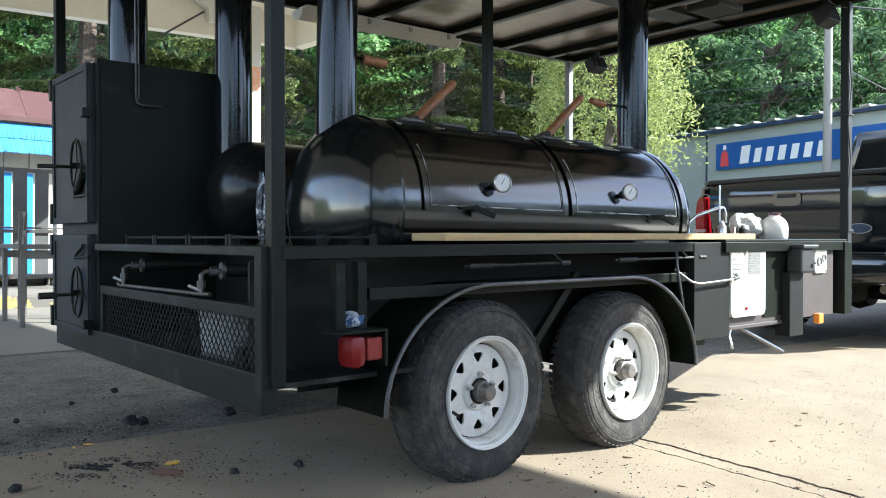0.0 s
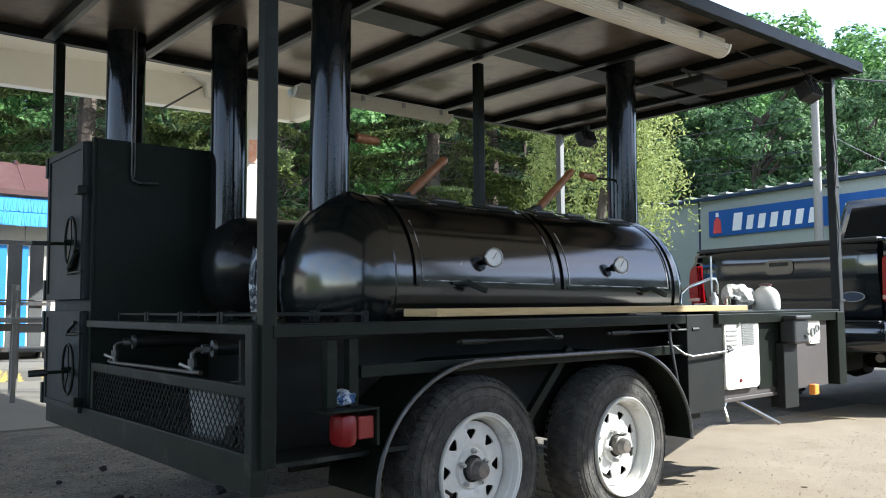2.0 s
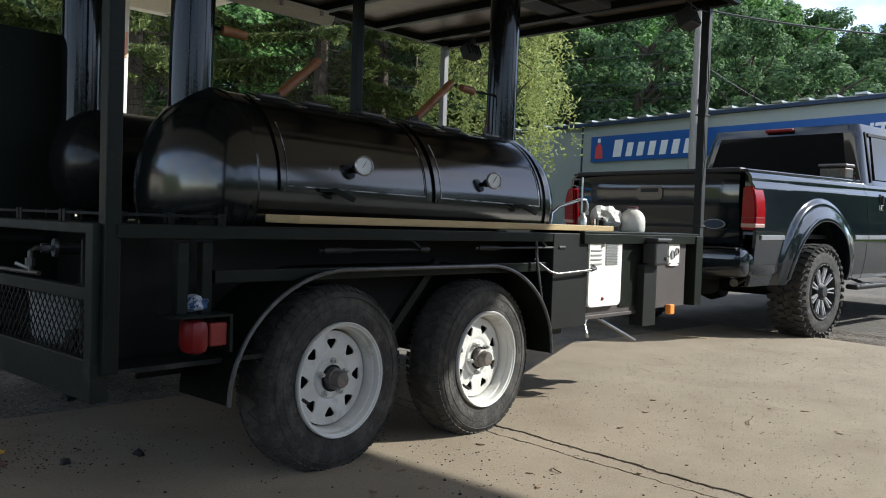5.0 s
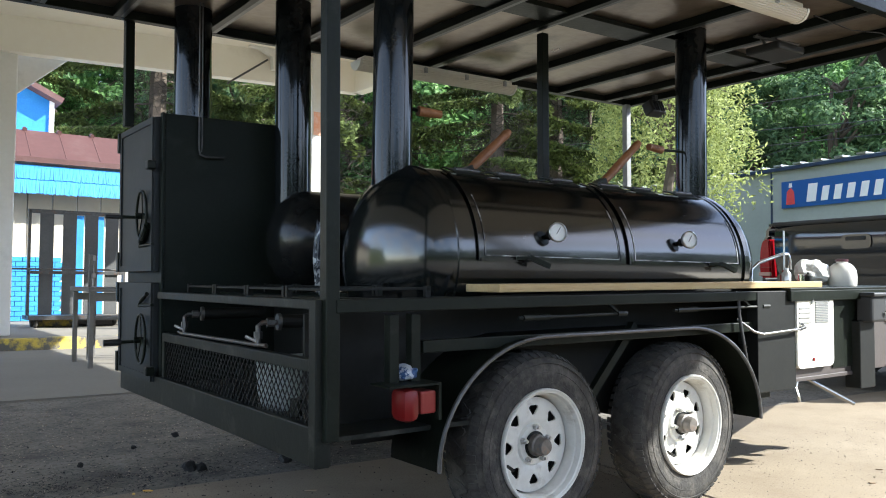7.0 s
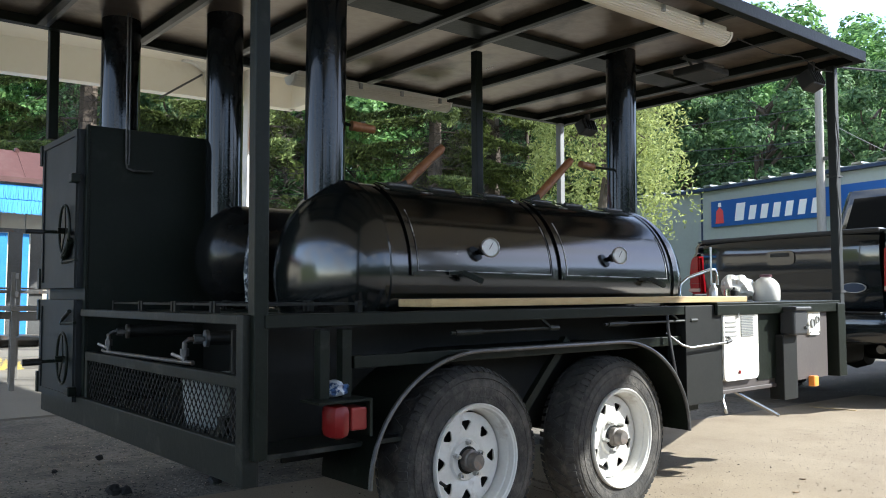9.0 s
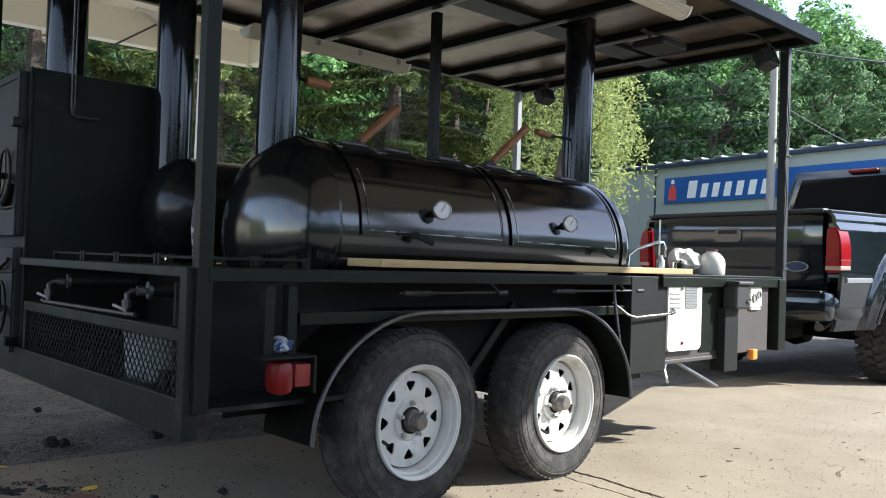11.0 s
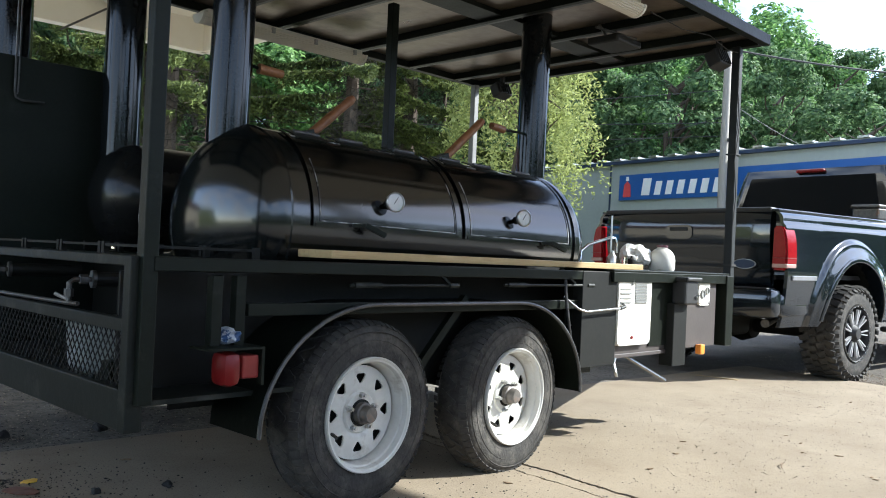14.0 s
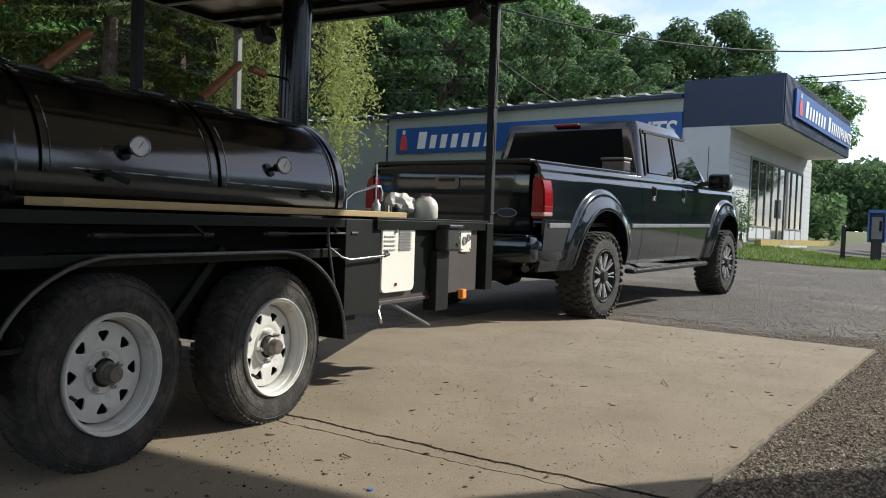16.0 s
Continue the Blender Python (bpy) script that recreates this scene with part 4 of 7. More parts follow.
# low far wood beyond the field
for i in range(26):
    az = -6 + i * 0.62
    x, y = polar(150 + rnd.uniform(-12, 12), az)
    s = rnd.uniform(0.55, 0.75)
    add_tree(kinds[1 if i % 2 else 3], Matrix.Translation((x, y, ground_z(x, y) - 1.5)) @ Matrix.Rotation(rnd.uniform(0, 6.28), 4, "Z") @ Matrix.Diagonal((s * 1.3, s * 1.3, s, 1)), "dark distant tree beyond the open field", "far field trees")
# undergrowth of the wood across the street
# undergrowth; this first ring is unseen, added to dim reflections
spots = []
for i in range(11000):
    az, r = rnd.uniform(-165, -9), rnd.uniform(37, 44)
    x, y = polar(r, az)
    h_ = 2.8 + 1.2 * noise.noise((x * 0.3, y * 0.3, 0))
    spots.append((Vector((x, y, ground_z(x, y) + h_ * rnd.random() ** 0.8)), Vector((rnd.gauss(0, 1), rnd.gauss(0, 1), 0.8)).normalized(), rnd.uniform(0.5, 0.9), rnd.uniform(0.4, 0.7), rnd))
for i in range(12000):
    az, r = rnd.uniform(-9, 6), rnd.uniform(128, 146)
    x, y = polar(r, az)
    h_ = 8.2 + 3.2 * noise.noise((x * 0.05, y * 0.09, 0)) + 1.2 * noise.noise((x * 0.3, y * 0.3, 3))
    spots.append((Vector((x, y, ground_z(x, y) + h_ * rnd.random() ** 1.15)), Vector((-0.6 + rnd.gauss(0, 0.7), rnd.gauss(0, 0.7), 0.8)).normalized(), rnd.uniform(0.7, 1.3), rnd.uniform(0.6, 1.0), rnd))
for i in range(2600):
    az, r = rnd.uniform(3.0, 9), rnd.uniform(54, 66)
    x, y = polar(r, az)
    h_ = 2.6 + 1.4 * noise.noise((x * 0.35, y * 0.35, 0))
    spots.append((Vector((x, y, ground_z(x, y) + h_ * rnd.random() ** 0.8)), Vector((rnd.gauss(0, 1), rnd.gauss(0, 1), 0.8)).normalized(), rnd.uniform(0.3, 0.6), rnd.uniform(0.25, 0.45), rnd))
tagged(new("undergrowth", leaves_mesh("undergrowth", spots, M_LEAF_DARK)), "dense green undergrowth at the wood's edge, partly unseen for reflections", "undergrowth", kind="stuff")


def spruce_data(seed, h, reach, n_branch):
    """A spruce: tiers of drooping boughs hung with curtains of needle twigs."""
    rnd = random.Random(seed)
    bm = B()
    limb(bm, (0, 0, -0.3), (0.1, 0, h), 0.02 * h, 0.02, rnd, 6, 0.004)
    spots = []
    for i in range(n_branch):
        t = (i + rnd.random()) / n_branch
        z0 = h * (0.06 + 0.92 * t)
        ln = reach * (1 - t) ** 0.75 * rnd.uniform(0.7, 1.15) + 0.3
        a = rnd.uniform(0, math.tau)
        d = Vector((math.cos(a), math.sin(a), 0))
        pts = []
        for k in range(9):
            u = k / 8
            pts.append(Vector((0, 0, z0)) + d * ln * u + Vector((0, 0, ln * (0.10 * u - 0.42 * u * u + 0.20 * u ** 3))))
        for p, q in zip(pts[:-1:2], pts[2::2]):
            rod(bm, p, q, 0.03 * (1 - t) + 0.008, 5)
        side = Vector((-d.y, d.x, 0))
        for k in range(int(140 + 330 * (1 - t))):
            u = rnd.uniform(0.18, 1.0)
            j = min(7, int(u * 8))
            p = pts[j].lerp(pts[j + 1], u * 8 - j)
            w = (1.05 - u) * 0.42 + 0.09
            off = side * rnd.uniform(-1, 1) * w
            hang = rnd.uniform(0.03, 0.42) * (0.3 + u)
            for m_ in range(3):
                f = m_ / 3 + rnd.uniform(0, 0.3)
                q = p + off + Vector((rnd.gauss(0, 0.03), rnd.gauss(0, 0.03), -hang * f))
                spots.append((q, (d * 0.8 + Vector((rnd.uniform(-0.5, 0.5), rnd.uniform(-0.5, 0.5), 0.5))).normalized(), rnd.uniform(0.13, 0.27), rnd.uniform(0.035, 0.075), rnd))
    # near-black twigs fill the heart, standing in for its deep shade
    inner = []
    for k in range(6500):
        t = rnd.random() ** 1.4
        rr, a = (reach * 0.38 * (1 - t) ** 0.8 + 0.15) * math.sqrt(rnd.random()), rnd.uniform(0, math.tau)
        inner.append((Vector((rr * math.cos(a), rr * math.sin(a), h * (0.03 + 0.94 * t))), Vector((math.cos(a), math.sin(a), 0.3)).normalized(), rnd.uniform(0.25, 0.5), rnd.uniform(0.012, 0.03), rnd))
    return mesh_of(bm, "trunk", M_BARK, True), leaves_mesh("crown", spots, M_NEEDLE, 0.4), leaves_mesh("inner_brush", inner, M_TWIGSHADE, 0.4)


spruces = [spruce_data(31, 17, 4.4, 58), spruce_data(32, 15, 4.0, 52)]
for i, (x, y, s, k) in enumerate(((12.6, 21.4, 1.0, 0), (16.6, 18.8, 0.95, 1), (9.6, 26.2, 1.1, 0), (20.4, 20.6, 1.0, 0), (14.6, 27.0, 1.15, 1), (5.5, 31.0, 1.15, 0), (0.5, 31.0, 1.1, 1))):
    add_tree(spruces[k], Matrix.Translation((x, y, -0.05)) @ Matrix.Rotation(1.3 * i, 4, "Z") @ Matrix.Scale(s, 4), "dark green spruce with drooping sunlit boughs", "spruces behind the trailer", "spruce_tree")


def willow_data(seed, h, crown_r):
    """A light tree with hanging strands of small leaves."""
    rnd = random.Random(seed)
    bm = B()
    limb(bm, (0, 0, -0.3), (0.2, 0.1, h * 0.75), 0.2, 0.06, rnd, 5, 0.03)
    spots = []
    for i in range(210):
        a, rr = rnd.uniform(0, math.tau), crown_r * math.sqrt(rnd.uniform(0.05, 1))
        zt = h * (1 - 0.30 * (rr / crown_r) ** 2) - rnd.uniform(0, h * 0.42)
        top = Vector((rr * math.cos(a), rr * math.sin(a), zt))
        if i % 5 == 0:
            limb(bm, (0.1, 0, h * rnd.uniform(0.35, 0.7)), top, 0.04, 0.01, rnd, 3)
        ln = rnd.uniform(0.8, 2.3)
        lean = Vector((math.cos(a), math.sin(a), 0)) * 0.25
        for _ in range(int(ln * 44)):
            u = rnd.random()
            q = top + lean * u * ln + Vector((rnd.gauss(0, 0.11), rnd.gauss(0, 0.11), -u * ln))
            o = Vector((rnd.uniform(-1, 1), rnd.uniform(-1, 1), 0.3)).normalized()
            spots.append((q, o, rnd.uniform(0.10, 0.19), rnd.uniform(0.035, 0.06), rnd))
    return mesh_of(bm, "trunk", M_BARK, True), leaves_mesh("crown", spots, M_LEAF_WILLOW, 0.3)


wil = willow_data(41, 9.5, 1.9)
add_tree(wil, Matrix.Translation((19.6, 15.3, 0.2)), "pale yellow-green weeping tree by the paint shop", "", "weeping_tree")
bush = tree_data(51, 1.6, 0.85, 5200, 0.085, M_LEAF_DARK, 0.05)
for x, y, s in ((24.6, 5.45, 0.85), (24.5, 6.2, 0.75)):
    b_ = add_tree(bush, Matrix.Translation((x, y, ground_z(x, y) - 0.05)) @ Matrix.Scale(s, 4), "rounded green shrub at the shop corner", "shrubs by the shop", "shrub")
    b_["category"] = "shrub"

# ---- verge, parking lot, road furniture ----
add_sheet("grass_verge", 22.5, 27.0, -9, 5.4, 0.01, M_EARTH, "green grass verge before the paint shop", "grass", 0.4, 0.03)
add_sheet("parking_lot", 27.0, 60, -40, 3.6, 0.02, M_ASPHALT, "grey asphalt parking lot in front of the shop", "parking lot", 2.0)
bm = B()
bar(bm, (25.4, 4.6, 0.80), (32.5, 3.3, 0.86), 0.16, 0.16)
tagged(part("kerb_yellow", bm, mat("faded_yellow_line", (0.42, 0.31, 0.09), (0.50, 0.38, 0.13), rough=0.85, scale=3, c3=(0.30, 0.26, 0.17), c3_scale=3, c3_lo=0.52, c3_hi=0.7), None), "yellow painted kerb along the shop front", "kerb", kind="structure")


def grass(name, n, where, hgt, label, seed):
    rnd = random.Random(seed)
    verts, faces = [], []
    for _ in range(n):
        x, y = where(rnd)
        z, h, a = ground_z(x, y) - 0.02, hgt * rnd.uniform(0.4, 1.2), rnd.uniform(0, math.tau)
        dx, dy = math.cos(a) * 0.012, math.sin(a) * 0.012
        k = len(verts)
        verts += [(x - dx, y - dy, z), (x + dx, y + dy, z), (x + rnd.gauss(0, h * 0.35), y + rnd.gauss(0, h * 0.35), z + h)]
        faces.append((k, k + 1, k + 2))
    me = bpy.data.meshes.new(name)
    me.from_pydata(verts, [], faces)
    me.materials.append(M_GRASS)
    return tagged(new(name, me), label, "grass", kind="stuff")


grass("grass", 30000, lambda r: (22.3 + 4.7 * r.random(), r.uniform(-7, 5.3)), 0.11, "uneven green grass on the verge", 5)
grass("grass", 60, lambda r: (r.gauss(10.6, 0.5), r.gauss(0.9, 0.3)), 0.04, "sparse weeds in the gravel", 6)

bm = B()
rod(bm, (25.23, 2.58, 0.3), (25.23, 2.58, 1.28), 0.055, 14)
rod(bm, (25.23, 2.58, 1.28), (25.23, 2.58, 1.31), 0.055, 14, 0.03)
solo("bollard", bm, M_TRIMBLACK, "plain dark steel bollard in the grass", "bollard")
ph = thing("payphone", (25.65, 1.86, 0.4), "blue hooded payphone on a dark post", "payphone")
part("post", box(B(), (25.57, 1.74, 0.3), (25.73, 1.98, 1.0), 0.01), M_TRIMBLACK, ph)
bm = B()
box(bm, (25.5, 1.66, 0.92), (25.85, 1.70, 1.68), 0.008)
box(bm, (25.5, 2.03, 0.92), (25.85, 2.07, 1.68), 0.008)
box(bm, (25.82, 1.70, 0.92), (25.85, 2.03, 1.68))
box(bm, (25.5, 1.66, 1.64), (25.85, 2.07, 1.72), 0.008)
part("hood", bm, mat("payphone_blue", (0.03, 0.10, 0.30), (0.05, 0.14, 0.38), rough=0.4), ph, "blue metal hood")
ps = part("telephone", box(B(), (25.66, 1.74, 1.0), (25.82, 1.99, 1.55), 0.01), M_GRILLE, ph)
part("handset", rod(B(), (25.62, 1.79, 1.2), (25.62, 1.79, 1.45), 0.025, 10), M_DARK, ps)
up_ = thing("utility_pole", (26.1, 12.75, 0.4), "weathered grey wooden utility pole by the sign wall", "utility pole")
part("pole", rod(B(), (26.1, 12.75, 0.2), (26.1, 12.75, 8.5), 0.14, 14, 0.10), M_POLE, up_, smooth=True)
part("bracket", box(B(), (26.0, 12.3, 5.0), (26.12, 12.62, 5.1)), M_PIPE, up_)
fp = thing("far_pole", (44, 0.2, 0.7), "thin grey pole beyond the parking lot", "pole")
part("pole", rod(B(), (44, 0.85, 0.5), (44, 0.85, 5.6), 0.07, 10), M_POLE, fp)
part("cap", box(B(), (43.9, 0.65, 5.5), (44.1, 1.0, 5.6)), M_POLE, fp)


def cable(p, q, sag, r, label="thin black overhead cable"):
    p, q = Vector(p), Vector(q)
    pts = [p.lerp(q, i / 20) - Vector((0, 0, sag * 4 * (i / 20) * (1 - i / 20))) for i in range(21)]
    solo("overhead_cable", pipe(B(), pts, r, 6), M_WIRE, label, "cable", "overhead cables")


cable((26.1, 12.75, 6.6), (6, 34, 4.6), 0.5, 0.012, "thin overhead cable behind the trailer")
cable((26.1, 12.75, 5.6), (2, 33, 4.3), 0.4, 0.014, "thin overhead cable behind the trailer")
cable((26.1, 12.75, 5.2), (4, 34, 3.8), 0.4, 0.012, "thin overhead cable behind the trailer")
cable((26.1, 12.75, 6.3), (45, 14, 6.4), 0.4, 0.012)
cable((26.1, 12.75, 5.8), (20, 23.5, 2.0), 0.0, 0.012, "taut guy wire running down from the pole")
cable((26.1, 12.75, 7.85), (42.4, -0.7, 9.6), 1.0, 0.03, "black overhead street cable against the sky")
cable((60, 18, 11.4), (60, -20, 12.6), 0.4, 0.04, "black overhead street cable against the sky")
cable((60, 18, 11.1), (60, -20, 12.1), 0.4, 0.03, "black overhead street cable against the sky")

# ---- barbecue trailer ----
# built level, then tipped a little with its raised hitch
TIP = Matrix.Translation((4.8, 0, 0.31)) @ Matrix.Rotation(radians(-0.75), 4, "Y") @ Matrix.Translation((-4.8, 0, -0.31))
CAB_Y, XB_ = 5.18, 2.95
XR, XF, YN, YF, ZD, ZR = 3.52, 7.08, 3.575, 5.74, 0.845, 2.185
trailer = thing("barbecue_trailer", (4.8, 4.65, 0.0), "long black steel barbecue trailer with tandem axles and flat roof", "trailer", m=TIP)


def tpart(name, bm, mat_=None, parent=None, label="", smooth=False):
    return part(name, bm, mat_ or M_FRAME, parent or trailer, label, smooth)


# chassis: rear cross rail, long rails, cross members, deck
tpart("rear_rail", box(B(), (XR, YN + 0.04, 0.352), (XR + 0.05, YF + 0.05, 0.468), 0.004), M_DUSTY, label="dusty scuffed rear rail")
for y in (YN + 0.27, YF - 0.3):
    tpart("chassis_rail", box(B(), (XR + 0.05, y, 0.40), (XF - 0.02, y + 0.06, 0.52), 0.006))
for x in (3.9, 4.8, 5.9, 6.6):
    tpart("cross_member", box(B(), (x, YN + 0.3, 0.41), (x + 0.05, YF - 0.3, 0.50), 0.004))
tpart("rear_floor", box(B(), (XR + 0.052, YN + 0.05, 0.42), (4.1, YF, 0.435)), M_DUSTY)
tpart("rear_floor", box(B(), (5.86, YN + 0.06, 0.455), (7.02, YF, 0.47)))
# deck rim: angle irons
tpart("deck_rail", box(B(), (XR - 0.005, YN + 0.04, ZD - 0.03), (XR + 0.045, 5.16, ZD), 0.003), M_DUSTY, label="worn steel angle edge")
tpart("deck_rail", box(B(), (XR + 0.046, YN, ZD - 0.04), (XF, YN + 0.045, ZD), 0.003))
tpart("deck_rail", box(B(), (XR + 0.046, YF - 0.045, ZD - 0.05), (XF, YF, ZD), 0.003))
for x in (3.78, 4.12, 5.6, 6.3):
    tpart("deck_rail", box(B(), (x, YN + 0.046, ZD - 0.045), (x + 0.04, YF - 0.046, ZD - 0.004), 0.003))
tpart("deck_plate", box(B(), (5.86, YN - 0.02, ZD + 0.001), (XF + 0.03, YF, ZD + 0.012), 0.003), M_FRAME, label="black deck plate")
tpart("deck_plate", box(B(), (4.32, YN + 0.05, ZD - 0.015), (5.855, 3.86, ZD - 0.003)), M_DARK)
# low side: inner skirt and second rail
tpart("side_rail", box(B(), (3.885, YN + 0.02, 0.67), (5.75, YN + 0.05, 0.71), 0.003))
tpart("side_skirt", box(B(), (3.76, YN + 0.25, 0.36), (5.85, YN + 0.262, ZD - 0.05)), M_DARK)
tpart("side_skirt", box(B(), (3.58, YN + 0.24, 0.40), (3.758, YN + 0.252, ZD - 0.05)), M_DARK)
tpart("bulkhead", box(B(), (4.08, YN + 0.27, 0.44), (4.095, CAB_Y, ZD - 0.05)), M_DARK)
# posts
for x, y, z0 in ((XR + 0.015, YN - 0.015, 0.43), (XR - 0.025, YF - 0.10, 1.66), (5.315, 4.58, ZD - 0.05), (XF - 0.03, 5.565, ZD)):
    tpart("post", box(B(), (x, y + 0.02, z0), (x + 0.045, y + 0.065, ZR + (0.043 if y > 5.6 else 0.0)), 0.004), M_GREYPOST if x > 6.5 else M_FRAME)
tpart("post", box(B(), (XF + 0.007, YN - 0.025, 0.44), (XF + 0.055, YN + 0.022, ZR), 0.004), M_CABDOOR, label="black square front post")
tpart("post_sleeve", box(B(), (7.040, YN - 0.030, 0.44), (7.13, YN + 0.05, ZD - 0.002), 0.004))
tpart("post_clamp", box(B(), (XF + 0.0, YN - 0.032, 0.90), (XF + 0.062, YN + 0.03, 0.912)), M_TRIMBLACK)
tpart("post_clamp", box(B(), (XF + 0.0, YN - 0.032, 1.55), (XF + 0.062, YN + 0.03, 1.558)), M_TRIMBLACK)
tpart("corner_angle", box(B(), (XR - 0.008, YN + 0.03, 0.353), (XR + 0.04, YN + 0.075, ZD), 0.003), M_DUSTY)
for x in (3.76, 3.84):
    tpart("side_upright", box(B(), (x, YN + 0.02, 0.58), (x + 0.035, YN + 0.055, ZD - 0.05), 0.003))
tpart("side_brace", bar(B(), (4.72, YN + 0.12, 0.45), (4.95, YN + 0.1, 0.72), 0.03, 0.03))

# roof frame and sheet
YRF = 5.66
tpart("roof_sheet", box(B(), (XB_, YN - 0.16, ZR + 0.045), (XF + 0.09, YRF, ZR + 0.052)), M_ROOFSHEET, label="thin rumpled metal roof sheet")
for a, b in (((XB_, YN - 0.17, ZR), (XF + 0.09, YN - 0.125, ZR + 0.06)), ((XB_, YRF - 0.05, ZR), (XF + 0.09, YRF, ZR + 0.044)), ((XF + 0.04, YN - 0.12, ZR), (XF + 0.09, YRF - 0.052, ZR + 0.044)), ((XB_, YN - 0.12, ZR), (XB_ + 0.05, YRF - 0.052, ZR + 0.044))):
    tpart("roof_rail", box(B(), a, b, 0.003))
for i, x in enumerate((3.06, 3.42, 3.88, 4.36, 4.87, 5.24, 5.86, 6.38, 6.84)):
    tpart("roof_rib", box(B(), (x, YN - 0.12, ZR), (x + 0.035, YRF - 0.052, ZR + 0.043), 0.002))
for x in (3.06, 3.42, 3.88, 4.36, 4.87, 5.24, 5.86, 6.38, 6.84):
    tpart("rib_flange", box(B(), (x + 0.0355, YN - 0.12, ZR + 0.001), (x + 0.056, YRF - 0.052, ZR + 0.0045)), M_EDGE)
tpart("roof_batten", box(B(), (XB_ + 0.06, 4.33, ZR + 0.015), (XF + 0.03, 4.50, ZR + 0.041), 0.002))


# wheels
def wheel(x, lab):
    """A trailer tyre on a white eight-slot steel rim; +x of its own axes looks out from the trailer."""
    w = part("wheel", lathe(B(), [(-0.185, 0.19), (-0.185, 0.235), (-0.19, 0.27), (-0.18, 0.305), (-0.165, 0.322), (-0.15, 0.327), (-0.055, 0.327), (-0.035, 0.320), (-0.020, 0.304), (-0.010, 0.268), (-0.013, 0.235), (-0.018, 0.205), (-0.05, 0.18)], 72), M_RUBBER, trailer, lab, True)
    bm = B()
    n = 64
    for k in range(n):
        a = k * math.tau / n
        for s, off in ((-0.036, 0.0), (-0.174, 0.5)):
            aa = a + off * math.tau / n
            m = Matrix.Rotation(aa, 4, "X") @ Matrix.Translation((s, 0, 0.3195)) @ Matrix.Rotation(radians(28 if s > -0.1 else -28), 4, "Y")
            r = bmesh.ops.create_cube(bm, size=1.0, matrix=m @ Matrix.Diagonal((0.034, 0.020, 0.005, 1)))
        m = Matrix.Rotation(a, 4, "X") @ Matrix.Translation((-0.105, 0, 0.3285)) @ Matrix.Rotation(radians(30 * (-1) ** k), 4, "Z")
        bmesh.ops.create_cube(bm, size=1.0, matrix=m @ Matrix.Diagonal((0.085, 0.017, 0.007, 1)))
    part("tread", bm, M_TREAD, w)
    for r in (0.225, 0.262, 0.292):
        part("sidewall_ring", lathe(B(), [(-0.016 + (0.004 if r > 0.24 else 0), r - 0.0025), (-0.0095 + (0.001 if r > 0.24 else -0.004), r), (-0.016 + (0.004 if r > 0.24 else 0), r + 0.0025)], 64), M_RUBBER, w, smooth=True)
    rim = part("rim", lathe(B(), [(-0.03, 0.202), (-0.008, 0.2035), (-0.003, 0.200), (-0.005, 0.1955), (-0.009, 0.1935), (-0.011, 0.1880), (-0.013, 0.1870), (-0.032, 0.1850), (-0.035, 0.1800), (-0.037, 0.1790), (-0.062, 0.1755), (-0.074, 0.1725), (-0.10, 0.172)], 64), M_WHEEL, w, "white painted steel rim", True)
    # disc with eight rounded three-cornered slots
    lift = lambda r: -0.066 - 0.006 * smooth01((r - 0.150) / 0.020) - 0.006 * smooth01((0.088 - r) / 0.012) + 0.010 * smooth01((0.077 - r) / 0.009)
    bm = B()
    flat = lambda r, a_: Vector((lift(r), r * math.sin(a_), r * math.cos(a_)))
    half = math.pi / 8
    tri_ = []
    for cr, ca_, d0 in ((0.1300, 5.6, 45), (0.113, 0.0, 180), (0.1300, -5.6, 315)):
        for j in range(-3, 4):
            q = radians(d0 + j * 17)
            tri_.append((cr + 0.0095 * math.cos(q), radians(ca_) + 0.0095 * math.sin(q) / cr))
    for k in range(8):
        mid = k * math.tau / 8
        ring_o = [(0.163, mid - half + half * 2 * i / 8) for i in range(9)]
        ring_i = [(0.092, mid + half - half * 2 * i / 8) for i in range(9)]
        loops = [ring_o + ring_i, [(r, a_ + mid) for r, a_ in tri_]]
        es = []
        for lp in loops:
            vs = [bm.verts.new(flat(r, a_)) for r, a_ in lp]
            es += [bm.edges.new((vs[i], vs[(i + 1) % len(vs)])) for i in range(len(vs))]
        bmesh.ops.triangle_fill(bm, use_beauty=True, use_dissolve=False, edges=es)
        lp = loops[1]
        for i in range(len(lp)):
            (r0, a0), (r1, a1) = lp[i], lp[(i + 1) % len(lp)]
            p0, p1 = flat(r0, a0), flat(r1, a1)
            bm.faces.new([bm.verts.new(v) for v in (p0, p1, p1 - Vector((0.006, 0, 0)), p0 - Vector((0.006, 0, 0)))])
    for r0, r1 in ((0.163, 0.167), (0.092, 0.086), (0.086, 0.081), (0.081, 0.075), (0.075, 0.069), (0.069, 0.046)):
        for i in range(64):
            a0, a1 = i * math.tau / 64, (i + 1) * math.tau / 64
            bm.faces.new([bm.verts.new(flat(r, a_)) for r, a_ in ((r0, a0), (r0, a1), (r1, a1), (r1, a0))])
    bmesh.ops.remove_doubles(bm, verts=bm.verts, dist=0.0004)
    bmesh.ops.recalc_face_normals(bm, faces=bm.faces)
    part("disc", bm, M_WHEEL, rim, smooth=True)
    part("hub_bore", lathe(B(), [(-0.060, 0.048), (-0.057, 0.048), (-0.057, 0.030)], 28), M_DARK, rim)
